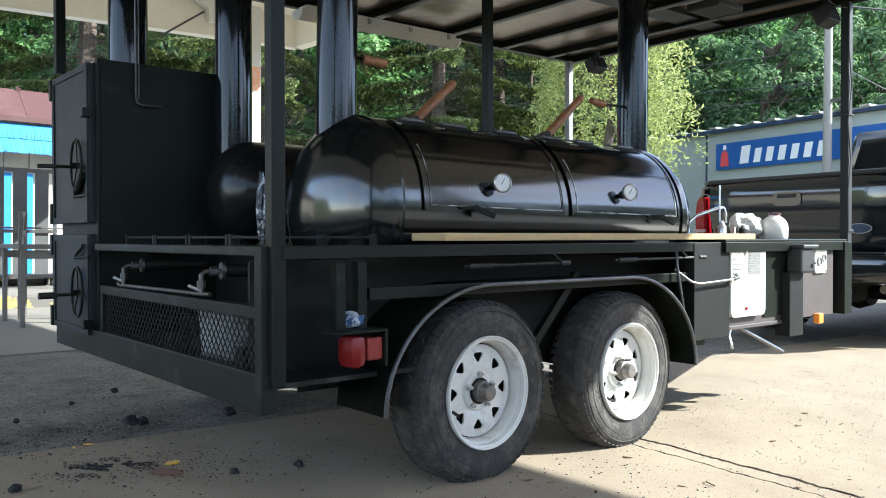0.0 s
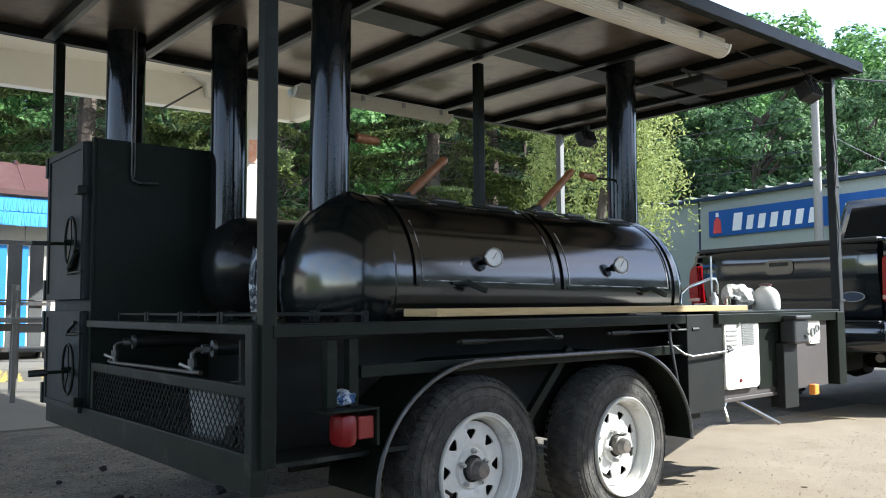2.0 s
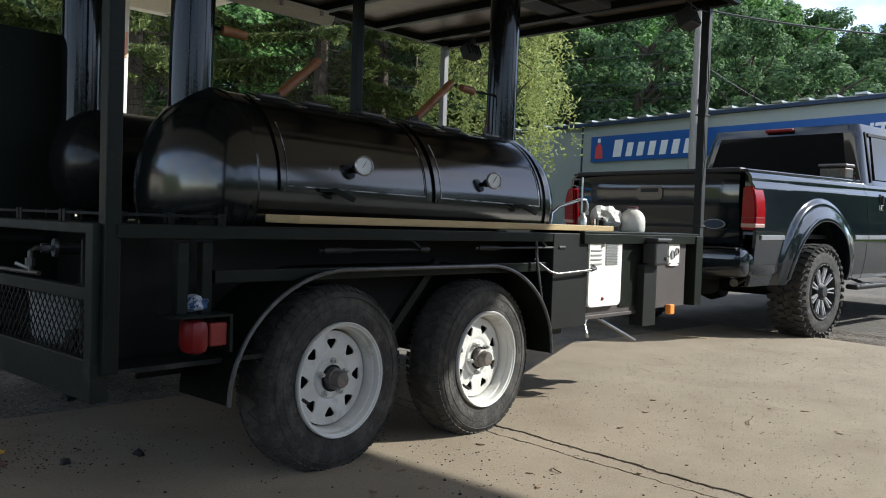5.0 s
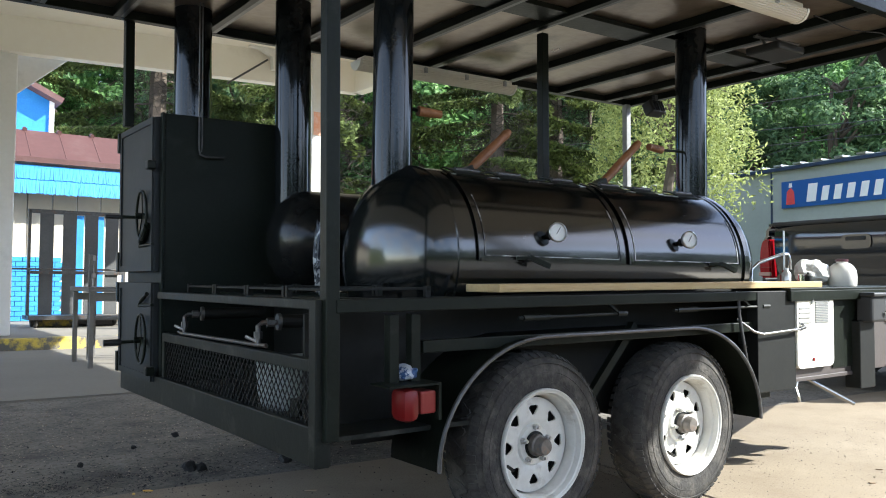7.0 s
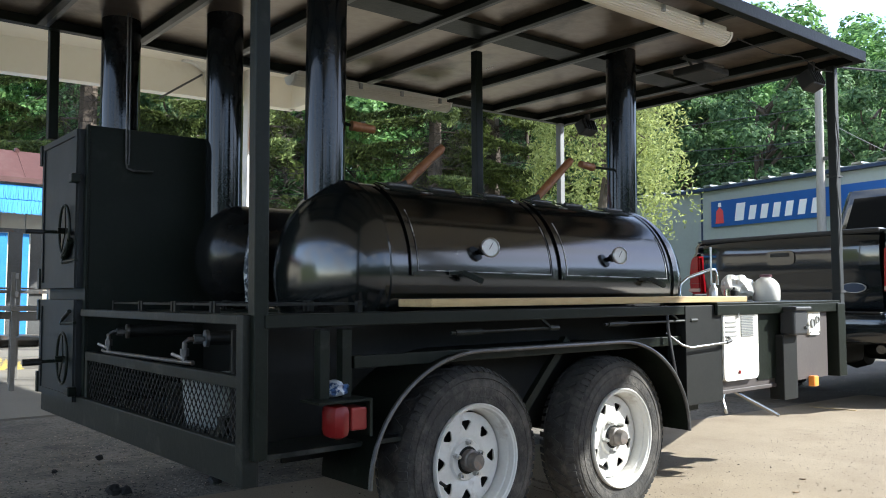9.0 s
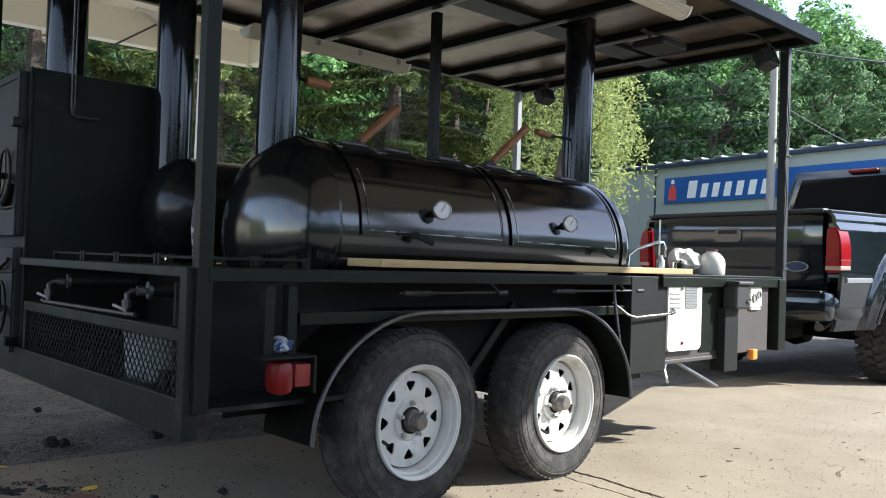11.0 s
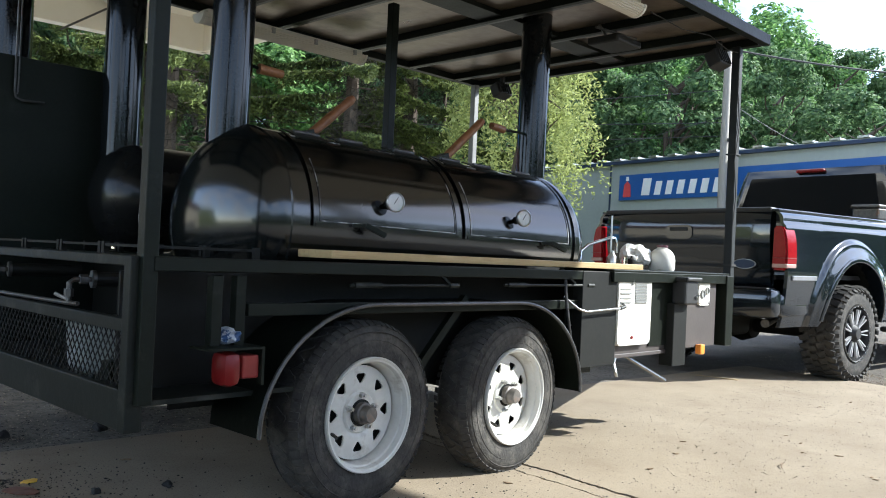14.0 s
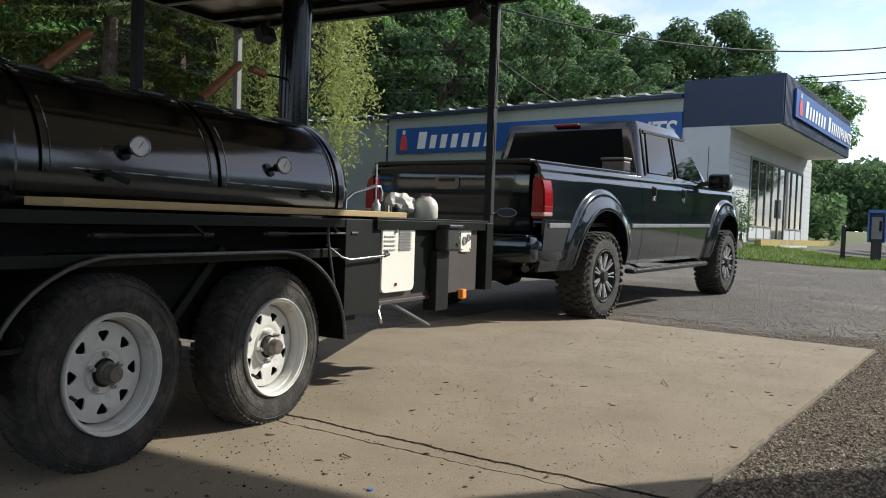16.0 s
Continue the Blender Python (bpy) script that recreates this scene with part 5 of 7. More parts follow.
    part("hub", lathe(B(), [(-0.08, 0.040), (-0.036, 0.038), (-0.032, 0.032), (-0.008, 0.030), (-0.002, 0.026), (0.0, 0)], 28), M_HUB, rim, "greasy grey hub cap", True)
    for k in range(5):
        a = k * math.tau / 5 + 0.3
        c = Vector((0, math.cos(a) * 0.062, math.sin(a) * 0.062))
        bm = B()
        rod(bm, c + Vector((-0.066, 0, 0)), c + Vector((-0.046, 0, 0)), 0.0105, 6)
        rod(bm, c + Vector((-0.046, 0, 0)), c + Vector((-0.036, 0, 0)), 0.006, 8)
        part("lug_nut", bm, M_STEEL, rim)
    bm = B()
    rod(bm, (-0.08, 0.135 * math.cos(3.6), 0.135 * math.sin(3.6)), (-0.03, 0.15 * math.cos(3.6), 0.15 * math.sin(3.6)), 0.006, 8)
    part("valve", bm, M_RUBBER, rim)
    part("drum", lathe(B(), [(-0.16, 0.0), (-0.16, 0.15), (-0.1, 0.155), (-0.095, 0)], 32), M_DARK, w)
    return w


def place_wheel(w, x, y, spin, out=1):
    w.matrix_parent_inverse = PINV[trailer.name]
    w.matrix_basis = Matrix.Translation((x, y, 0.315 if x < 5 else 0.307)) @ Matrix.Rotation(radians(-90 * out + 3.0), 4, "Z") @ Matrix.Rotation(radians(spin), 4, "X")


def copy_wheel(w):
    out = {}
    for o in (w, *w.children_recursive):
        c = o.copy()
        scene.collection.objects.link(c)
        out[o] = c
        c.parent = out.get(o.parent, o.parent)
        c.matrix_parent_inverse = o.matrix_parent_inverse
    return out[w]


w1 = wheel(0, "worn dusty black tyre on a white slotted rim")
place_wheel(w1, 4.400, 3.585, 0)
for x, y, spin, out in ((5.206, 3.585, 25, 1), (4.389, 5.73, 10, -1), (5.21, 5.73, 40, -1)):
    place_wheel(copy_wheel(w1), x, y, spin, out)
for x in (4.375, 5.21):
    tpart("axle", rod(B(), (x, 3.75, 0.322), (x, 5.6, 0.322), 0.035, 12), M_DARK)


def fender(y0, y1, edge_y0):
    """A rolled tandem fender: flat top and quarter-round ends."""
    arc_l = [(4.37 - 0.46 * math.cos(radians(t)), 0.30 + 0.405 * math.sin(radians(t))) for t in range(0, 91, 6)]
    arc_r = [(5.14 + 0.465 * math.sin(radians(t)), 0.30 + 0.405 * math.cos(radians(t))) for t in range(0, 91, 6)]
    line = arc_l + arc_r
    bm = B()
    rows = [[bm.verts.new((x, y, z)) for x, z in line] for y in (y0, y1)]
    for i in range(len(line) - 1):
        bm.faces.new((rows[0][i], rows[0][i + 1], rows[1][i + 1], rows[1][i]))
    bmesh.ops.solidify(bm, geom=bm.faces[:], thickness=0.004)
    f = tpart("fender", bm, M_FRAME, label="rolled black tandem fender", smooth=True)
    part("fender_lip", pipe(B(), [(x, edge_y0, z) for x, z in line], 0.0075, 8), M_EDGE, f, "bright worn fender lip", True)


fender(3.545, 3.83, 3.545)
fender(5.5, 5.78, 5.78)
tpart("fender_bracket", box(B(), (5.70, YN, 0.42), (5.78, YN + 0.25, 0.50), 0.004), M_DUSTY)
tpart("step_box", box(B(), (5.70, YN + 0.05, 0.365), (5.80, YN + 0.25, 0.42), 0.004))

# tail light on its bracket
tpart("light_bracket", box(B(), (3.715, YN - 0.05, 0.578), (3.905, YN + 0.06, 0.585)))
tpart("light_bracket", box(B(), (3.895, YN - 0.05, 0.47), (3.905, YN + 0.06, 0.578)))
tl = tpart("tail_light", box(B(), (3.835, YN - 0.04, 0.49), (3.893, YN + 0.04, 0.56), 0.006), M_REDBASE, label="square red tail light")
bm = box(B(), (3.772, YN - 0.044, 0.466), (3.836, YN + 0.048, 0.572), 0.026)
part("lens", bm, M_RED, tl, "square red lens", True)

# rear basket front: expanded metal mesh in a frame
basket = tpart("mesh_panel", box(B(), (XR + 0.008, YN + 0.07, 0.628), (XR + 0.04, 5.13, 0.665), 0.003), M_DUSTY, label="expanded-metal guard panel")
for y in (YN + 0.07, 5.10):
    part("mesh_frame", box(B(), (XR + 0.008, y, 0.468), (XR + 0.04, y + 0.03, 0.629), 0.003), M_DUSTY, basket)
bm = B()
ya, yb, za, zb, p = YN + 0.08, 5.12, 0.466, 0.632, 0.034
k = -6
while ya + k * p < yb + 0.3:
    for sgn in (1, -1):
        y0 = ya + k * p
        h, run = zb - za, (zb - za) * 0.85
        a, c = (y0, za), (y0 + run, zb)
        if sgn < 0:
            a, c = (y0 + run, za), (y0, zb)
        lo, hi = sorted((a, c))
        t0, t1 = max(0, (ya - lo[0]) / run), min(1, (yb - lo[0]) / run)
        if t1 > t0:
            f = lambda t: (XR + 0.022 + 0.002 * sgn, lo[0] + (hi[0] - lo[0]) * t, lo[1] + (hi[1] - lo[1]) * t)
            bar(bm, f(t0), f(t1), 0.0034, 0.0024)
    k += 1
part("mesh", bm, M_MESHSTEEL, basket, kind="stuff")

# gas manifold with burners' valves behind the rear edge
man = tpart("gas_manifold", pipe(B(), [(XR + 0.02, 4.93, 0.68), (XR + 0.02, 4.9, 0.675), (XR + 0.02, 4.1, 0.680), (XR + 0.02, 4.02, 0.682)], 0.0075, 10), M_PIPE, label="dull steel gas pipe with valves", smooth=True)
for y in (4.86, 4.09):
    bm = B()
    pipe(bm, [(XR + 0.02, y, 0.68), (XR + 0.02, y, 0.745), (XR + 0.035, y, 0.755), (XR + 0.14, y - 0.02, 0.757)], 0.0085, 10)
    rod(bm, (XR + 0.02, y, 0.70), (XR + 0.02, y, 0.725), 0.015, 6)
    rod(bm, (XR + 0.05, y - 0.004, 0.756), (XR + 0.075, y - 0.008, 0.756), 0.016, 6)
    part("valve", bm, M_PIPE, man)
    bm = B()
    rod(bm, (XR + 0.085, y - 0.01, 0.757), (XR + 0.097, y - 0.012, 0.757), 0.029, 24)
    part("air_shutter", bm, M_PIPE, man, "dull burner shutter disc", True)
    part("burner_tube", rod(B(), (XR + 0.097, y - 0.012, 0.757), (XR + 0.35, y - 0.05, 0.757), 0.024, 16), M_DARK, man)
    bm = B()
    rod(bm, (XR + 0.02, y, 0.69), (XR - 0.01, y + 0.035, 0.708), 0.006, 8)
    part("lever", bm, M_STEEL, man)
# burner arms and hooks along the side
for x0, x1, z in ((4.28, 4.80, 0.768), (5.1, 5.72, 0.775)):
    bm = B()
    rod(bm, (x0, YN + 0.02, z), (x1, YN + 0.0, z + 0.004), 0.006, 8)
    rod(bm, (x0 + 0.02, YN + 0.02, z), (x0 + 0.14, YN + 0.016, z + 0.001), 0.011, 8)
    rod(bm, (x1 - 0.05, YN, z + 0.004), (x1, YN, z + 0.004), 0.010, 8)
    bar(bm, (x0 + 0.40, YN + 0.03, z + 0.075), (x0 + 0.47, YN, z + 0.01), 0.025, 0.008)
    tpart("gas_burner_rod", bm, M_DUSTY)
tpart("grab_handle", pipe(B(), [(5.53, YN + 0.03, 0.725), (5.58, YN - 0.02, 0.672), (5.62, YN - 0.035, 0.660), (5.90, YN - 0.035, 0.672), (5.945, YN - 0.035, 0.680), (5.955, YN - 0.012, 0.695)], 0.006, 10), M_STEPBAR, label="bright bent steel grab handle", smooth=True)
tpart("handle_sleeve", rod(B(), (5.905, YN - 0.035, 0.672), (5.945, YN - 0.035, 0.680), 0.009, 10), M_TRIMBLACK, smooth=True)
tpart("hose", pipe(B(), [(5.51, YN + 0.01, 0.84), (5.505, YN, 0.74), (5.52, YN - 0.01, 0.62), (5.56, YN, 0.52)], 0.007, 8), M_WIRE)

# front box: legs, water-heater door, panels
tpart("box_leg", box(B(), (5.63, YN - 0.004, 0.40), (5.92, YN + 0.05, ZD - 0.0005), 0.003), M_DARK)
tpart("box_leg", box(B(), (6.435, YN - 0.03, 0.36), (6.575, YN + 0.05, 0.69), 0.004), M_DARK)
tpart("box_side", box(B(), (5.92, YN + 0.02, 0.445), (6.44, YN + 0.04, ZD - 0.002)), M_BROWN, label="dark brown side panel")
tpart("box_side", box(B(), (6.575, YN + 0.005, 0.445), (6.975, YN + 0.03, ZD - 0.002)), M_BROWN, label="dark brown side panel")
tpart("box_side", box(B(), (6.26, YN + 0.012, 0.47), (6.50, YN + 0.045, ZD - 0.002)), M_FRAME)
tpart("box_back", box(B(), (5.86, YF - 0.04, 0.46), (7.06, YF - 0.02, ZD - 0.05)), M_FRAME)
tpart("box_front", box(B(), (7.03, YN + 0.046, 0.46), (7.055, YF - 0.045, ZD - 0.05)), M_FRAME)
bm = B()
prism(bm, [(x + 6.075, z + 0.660) for x, z in rounded(0.305, 0.345, 0.03)], 0.03, Matrix.Translation((0, YN - 0.012, 0)))
door = tpart("heater_door", bm, M_CREAM, label="cream enamel water-heater door")
for k in range(14):
    part("louvre", box(B(), (6.07, YN - 0.017, 0.693 + k * 0.0078), (6.185, YN - 0.0122, 0.6965 + k * 0.0078)), M_GRILLE, door)
for k in range(4):
    part("louvre", box(B(), (5.935, YN - 0.017, 0.695 + k * 0.022), (6.03, YN - 0.0122, 0.701 + k * 0.022)), M_GRILLE, door)
bm = B()
lathe(bm, [(0, 0), (0, 0.009), (0.006, 0.008), (0.006, 0)], 14, Matrix.Translation((6.05, YN - 0.012, 0.525)) @ Matrix.Rotation(radians(-90), 4, "Z"))
part("red_button", bm, M_RED, door)
part("latch", box(B(), (6.035, YN - 0.022, 0.782), (6.045, YN - 0.012, 0.805)), M_STEEL, door)
bx = tpart("junction_box", box(B(), (6.46, YN - 0.08, 0.685), (6.60, YN + 0.004, 0.815), 0.012), M_TRIMBLACK, label="black weatherproof switch box")
part("hood", box(B(), (6.45, YN - 0.095, 0.81), (6.61, YN + 0.004, 0.83), 0.006), M_TRIMBLACK, bx)
for x, z in ((6.57, 0.715), (6.585, 0.728), (6.56, 0.722)):
    part("key", box(B(), (x, YN - 0.09, z), (x + 0.008, YN - 0.081, z + 0.01)), M_STEEL, bx)
bm = B()
rod(bm, (6.70, YN + 0.003, 0.755), (6.70, YN - 0.025, 0.755), 0.012, 10)
tpart("lock", bm, M_STEEL)
bm = B()
prism(bm, [(x + 6.81, z + 0.752) for x, z in rounded(0.125, 0.155, 0.02)], 0.012, Matrix.Translation((0, YN - 0.008, 0)))
pl = tpart("outlet_plate", bm, M_CREAM, label="bright metal outlet plate")
for dx, dz, r in ((-0.022, -0.012, 0.026), (0.028, 0.006, 0.022)):
    part("socket", lathe(B(), [(0, 0), (0, r), (0.008, r * 0.9), (0.008, r * 0.7), (0.003, r * 0.65), (0.003, 0)], 20, Matrix.Translation((6.81 + dx, YN - 0.008, 0.75 + dz)) @ Matrix.Rotation(radians(-90), 4, "Z")), M_GRILLE, pl)
for sx in (-1, 1):
    for sz in (-1, 1):
        part("screw", lathe(B(), [(0, 0), (0, 0.005), (0.003, 0.004), (0.003, 0)], 8, Matrix.Translation((6.81 + sx * 0.050, YN - 0.008, 0.752 + sz * 0.064)) @ Matrix.Rotation(radians(-90), 4, "Z")), M_DARK, pl)
tpart("marker_light", box(B(), (6.75, YN - 0.03, 0.405), (6.80, YN + 0.005, 0.46), 0.006), M_ORANGE, label="amber marker light")
# stabiliser foot, drain pipes, tongue
tpart("box_rail", box(B(), (5.86, YN - 0.022, ZD - 0.048), (XF + 0.02, YN - 0.0045, ZD + 0.0005), 0.003))
tpart("kick_frame", box(B(), (5.66, YN + 0.052, 0.40), (5.93, YN + 0.075, 0.475), 0.003), M_BROWN, label="brown angle-iron kick frame")
tpart("kick_frame", box(B(), (5.93, YN + 0.012, 0.425), (6.44, YN + 0.03, 0.444), 0.003), M_BROWN)
tpart("jack_leg", pipe(B(), [(6.15, YN + 0.12, 0.44), (6.20, YN + 0.08, 0.40), (6.42, YN + 0.0, 0.285)], 0.0095, 8), M_STEPBAR, label="bright steel stabiliser rod", smooth=True)
tpart("drain_pipe", pipe(B(), [(5.97, YN + 0.02, 0.44), (5.95, YN + 0.02, 0.40), (5.94, YN + 0.0, 0.36), (5.95, YN, 0.34)], 0.008, 8), M_STEEL)
for s in (-1, 1):
    tpart("tongue", bar(B(), (7.0, 4.66 + s * 0.75, 0.50), (8.95, 4.72 + s * 0.05, 0.52), 0.06, 0.12))
tpart("coupler", box(B(), (8.9, 4.64, 0.48), (9.2, 4.80, 0.60), 0.02))
# wiring on the front post
tpart("wiring", pipe(B(), [(XF + 0.0, YN - 0.03, ZR - 0.02), (XF - 0.01, YN - 0.034, 1.9), (XF + 0.03, YN - 0.032, 1.72), (XF - 0.02, YN - 0.034, 1.5), (XF + 0.02, YN - 0.032, 1.3), (XF - 0.012, YN - 0.033, 1.12), (XF + 0.0, YN - 0.03, 0.9)], 0.0035, 6), M_WIRE)
tpart("wiring", pipe(B(), [(6.2, 3.62, ZR - 0.005), (6.5, 3.6, ZR - 0.03), (6.75, 3.57, ZR - 0.01), (6.95, 3.56, ZR - 0.05), (XF, YN - 0.02, ZR - 0.04)], 0.003, 6), M_WIRE)
tpart("wiring", pipe(B(), [(4.0, YRF - 0.06, ZR - 0.004), (4.6, YRF - 0.06, ZR - 0.005), (5.8, YRF - 0.06, ZR - 0.006), (5.88, YF - 0.1, ZR - 0.08)], 0.004, 6), M_WIRE)

# ---- the main smoker tank ----
SM = TIP @ Matrix.Translation((5.1, 4.2, 1.0)) @ Matrix.Rotation(radians(0.72), 4, "Y") @ Matrix.Translation((-5.1, -4.2, -1.0))
RT, XA, XB, YC, ZC, HEAD = 0.370, 4.217, 5.940, 4.2, 0.970, 0.22
smoker = thing("smoker_tank", (5.1, 4.2, ZC - RT), "glossy black tank smoker with two doors and gauges", "smoker", m=SM)
TM = Matrix.Translation((0, YC, ZC))
prof = [(XA - HEAD * math.sin(radians(a)), RT * math.cos(radians(a))) for a in range(90, -1, -6)] + [(XA + (XB - XA) * k / 6, RT) for k in range(1, 7)] + [(XB + HEAD * math.sin(radians(a)), RT * math.cos(radians(a))) for a in range(6, 91, 6)]
prof[0], prof[-1] = (prof[0][0], 0.0), (prof[-1][0], 0.0)
part("tank", lathe(B(), prof, 96, TM), M_TANK, smoker, "black painted tank shell", True)
for x, w in ((XA - 0.012, 0.018), (XB + 0.01, 0.02)):
    part("weld_seam", lathe(B(), [(x - w / 2, RT - 0.002), (x - w / 4, RT + 0.004), (x + w / 4, RT + 0.004), (x + w / 2, RT - 0.002)], 96, TM), M_TANK, smoker, smooth=True)
part("end_band", lathe(B(), [(XB - 0.03, RT - 0.001), (XB - 0.03, RT + 0.009), (XB - 0.004, RT + 0.009), (XB - 0.004, RT - 0.001)], 96, TM), M_TANK, smoker)


def tank_patch(bm, x0, x1, a0, a1, r0, r1, n=16):
    """A curved sheet on the tank; angles from the near side (0) up to the top (90)."""
    out = []
    for r in (r0, r1):
        rows = []
        for x in (x0, x1):
            rows.append([bm.verts.new((x, YC - r * math.cos(radians(a0 + (a1 - a0) * k / n)), ZC + r * math.sin(radians(a0 + (a1 - a0) * k / n)))) for k in range(n + 1)])
        out.append(rows)
    (a, b), (c, d) = out
    for k in range(n):
        bm.faces.new((c[k], c[k + 1], d[k + 1], d[k]))
        bm.faces.new((a[k], b[k], b[k + 1], a[k + 1]))
        bm.faces.new((a[k], a[k + 1], c[k + 1], c[k]))
        bm.faces.new((b[k], d[k], d[k + 1], b[k + 1]))
    for k in (0, n):
        bm.faces.new((a[k], c[k], d[k], b[k]))
    bmesh.ops.recalc_face_normals(bm, faces=bm.faces)
    return bm


A0, A1 = 0.6, 64.0
for x0, x1, gx in ((4.292, 5.050, 4.650), (5.108, 5.872, 5.452)):
    d = part("smoker_door", tank_patch(B(), x0, x1, A0, A1, RT + 0.0005, RT + 0.007), M_TANKDOOR, smoker, "curved black smoker door", True)
    for e0, e1, g0, g1 in ((x0 + 0.022, x0 + 0.0255, A0 + 1, 40), (x0 + 0.022, x1 - 0.016, A0 + 0.8, A0 + 1.4), (x1 - 0.020, x1 - 0.017, A0 + 1, 36), (x0 + 0.01, x1 - 0.01, A1 - 2.2, A1 - 1.0)):
        part("worn_edge", tank_patch(B(), e0, e1, g0, g1, RT + 0.0072, RT + 0.0095, 16 if g1 - g0 > 10 else 2), M_WORN, d, "paint worn to bare steel")
    for a, b, h_ in (((x0 - 0.008, x0 + 0.004, 0.004), (x1 - 0.012, x1 + 0.014, 0.004)) if gx < 5 else ((x0 - 0.014, x0 + 0.012, 0.004), (x1 - 0.004, x1 + 0.008, 0.004))):
        part("door_strap", tank_patch(B(), a, b, A0 - 2, A1 + 6, RT + 0.007, RT + 0.007 + h_), M_TANK, d, smooth=True)
    part("door_lip", tank_patch(B(), x0, x1, A0 - 2.2, A0 - 0.1, RT + 0.0005, RT + 0.014, 2), M_TANK, d)
    # thermometer on its stem
    up = radians(15)
    n_ = Vector((0, -math.cos(up), math.sin(up)))
    c = Vector((gx, YC, ZC)) + n_ * RT
    bm = B()
    rod(bm, c, c + n_ * 0.045, 0.012, 12)
    rod(bm, c, c + n_ * 0.012, 0.020, 16, 0.018)
    g = part("thermometer", bm, M_DARK, d)
    fd = Vector((-0.25, -0.96, 0.05)).normalized()
    q = Matrix.Translation(c + n_ * 0.045) @ fd.to_track_quat("X", "Z").to_matrix().to_4x4()
    part("bezel", lathe(B(), [(0, 0), (0, 0.037), (0.016, 0.04), (0.02, 0.036), (0.014, 0.033)], 36, q), M_STEEL, g, "round steel bezel", True)
    part("dial", lathe(B(), [(0.012, 0.0), (0.012, 0.0345), (0.01, 0.0345)], 36, q), M_GAUGE, g, "pale grey dial")
    bm = B()
    bar(bm, q @ Vector((0.0135, -0.006, -0.008)), q @ Vector((0.0135, 0.012, 0.02)), 0.003, 0.001)
    part("needle", bm, M_DARK, g)
    # latch handle below
    lx = x0 + (0.20 if gx < 5 else 0.55)
    al = radians(-1)
    p0 = Vector((lx, YC - (RT + 0.012) * math.cos(al), ZC + (RT + 0.012) * math.sin(al)))
    bm = B()
    bar(bm, p0 + Vector((-0.03, 0, 0.01)), p0 + Vector((0.01, -0.03, 0.012)), 0.03, 0.012)
    bar(bm, p0 + Vector((0.01, -0.03, 0.014)), p0 + Vector((0.085, -0.06, -0.020)), 0.024, 0.018)
    part("latch_handle", bm, M_FRAME, d)
    # hinge leaves along the top edge
    for hx in (x0 + 0.11, x0 + 0.33, x1 - 0.13):
        bm = tank_patch(B(), hx - 0.075, hx + 0.075, A1 - 3, A1 + 14, RT + 0.0075, RT + 0.012, 4)
        h_ = part("hinge", bm, M_FRAME, d)
        q = radians(A1 + 4)
        part("hinge_pin", rod(B(), (hx - 0.06, YC - (RT + 0.016) * math.cos(q), ZC + (RT + 0.016) * math.sin(q)), (hx + 0.06, YC - (RT + 0.016) * math.cos(q), ZC + (RT + 0.016) * math.sin(q)), 0.009, 10), M_EDGE, h_, "worn steel hinge pin", True)
# wooden lift handles on iron arms
for p, q in (((4.515, 4.22, 1.335), (4.755, 4.215, 1.548)), ((5.325, 4.22, 1.345), (5.605, 4.215, 1.588))):
    p, q = Vector(p), Vector(q)
    bm = B()
    bar(bm, p + Vector((-0.06, 0, -0.012)), p + Vector((0.03, 0, 0.03)), 0.05, 0.03)
    bar(bm, p + Vector((-0.02, -0.06, -0.02)), p + Vector((-0.02, 0.05, -0.012)), 0.06, 0.016)
    sk = part("lift_socket", bm, M_FRAME, smoker)
    bm = B()
    e_ = q - p
    for u0, u1, r0, r1 in ((0.02, 0.16, 0.015, 0.020), (0.16, 0.45, 0.020, 0.0215), (0.45, 0.80, 0.0215, 0.0185), (0.80, 0.93, 0.0185, 0.021), (0.93, 1.0, 0.021, 0.015)):
        rod(bm, p + e_ * u0, p + e_ * u1, r0, 14, r1)
    part("lift_handle", bm, M_HANDLE, sk, "turned brown wooden handle", True)
# chimneys
for x, y, knob in ((4.165, 4.24, 1), (6.045, 4.24, -1)):
    st = part("chimney", rod(B(), (x, y, ZC + 0.22), (x, y, ZR + 0.5), 0.081, 40), M_STACK, smoker, "tall black chimney pipe", True)
    z, reach = (1.575, 0.10) if knob > 0 else (1.566, 0.285)
    part("damper_rod", rod(B(), (x + knob * 0.08, y - 0.01, z + 0.012), (x + knob * (reach + 0.01), y - 0.035, z), 0.007, 8), M_FRAME, st)
    part("damper_knob", rod(B(), (x + knob * reach, y - 0.035, z), (x + knob * (reach + 0.105), y - 0.045, z - 0.004 * knob), 0.021, 14, 0.017), M_HANDLE, st, "turned wooden damper knob", True)
# cradle under the tank
for x in (4.5, 5.75):
    part("cradle", box(B(), (x, 3.92, ZD - 0.05), (x + 0.05, 4.5, ZD - 0.008)), M_FRAME, smoker)

# ---- second, smaller tank behind ----
S2 = thing("small_smoker_tank", (4.6, 4.93, ZD), "smaller matt black tank behind the main smoker", "smoker", m=TIP)
r2, x2, y2, z2 = 0.235, 4.13, 4.93, 1.075
prof = [(x2 - r2 * 0.75 * math.sin(radians(a)), r2 * math.cos(radians(a))) for a in range(90, -1, -9)] + [(5.4, r2)] + [(5.4 + r2 * 0.75 * math.sin(radians(a)), r2 * math.cos(radians(a))) for a in range(9, 91, 9)]
prof[0], prof[-1] = (prof[0][0], 0.0), (prof[-1][0], 0.0)
part("tank", lathe(B(), prof, 64, Matrix.Translation((0, y2, z2))), M_MATTETANK, S2, smooth=True)
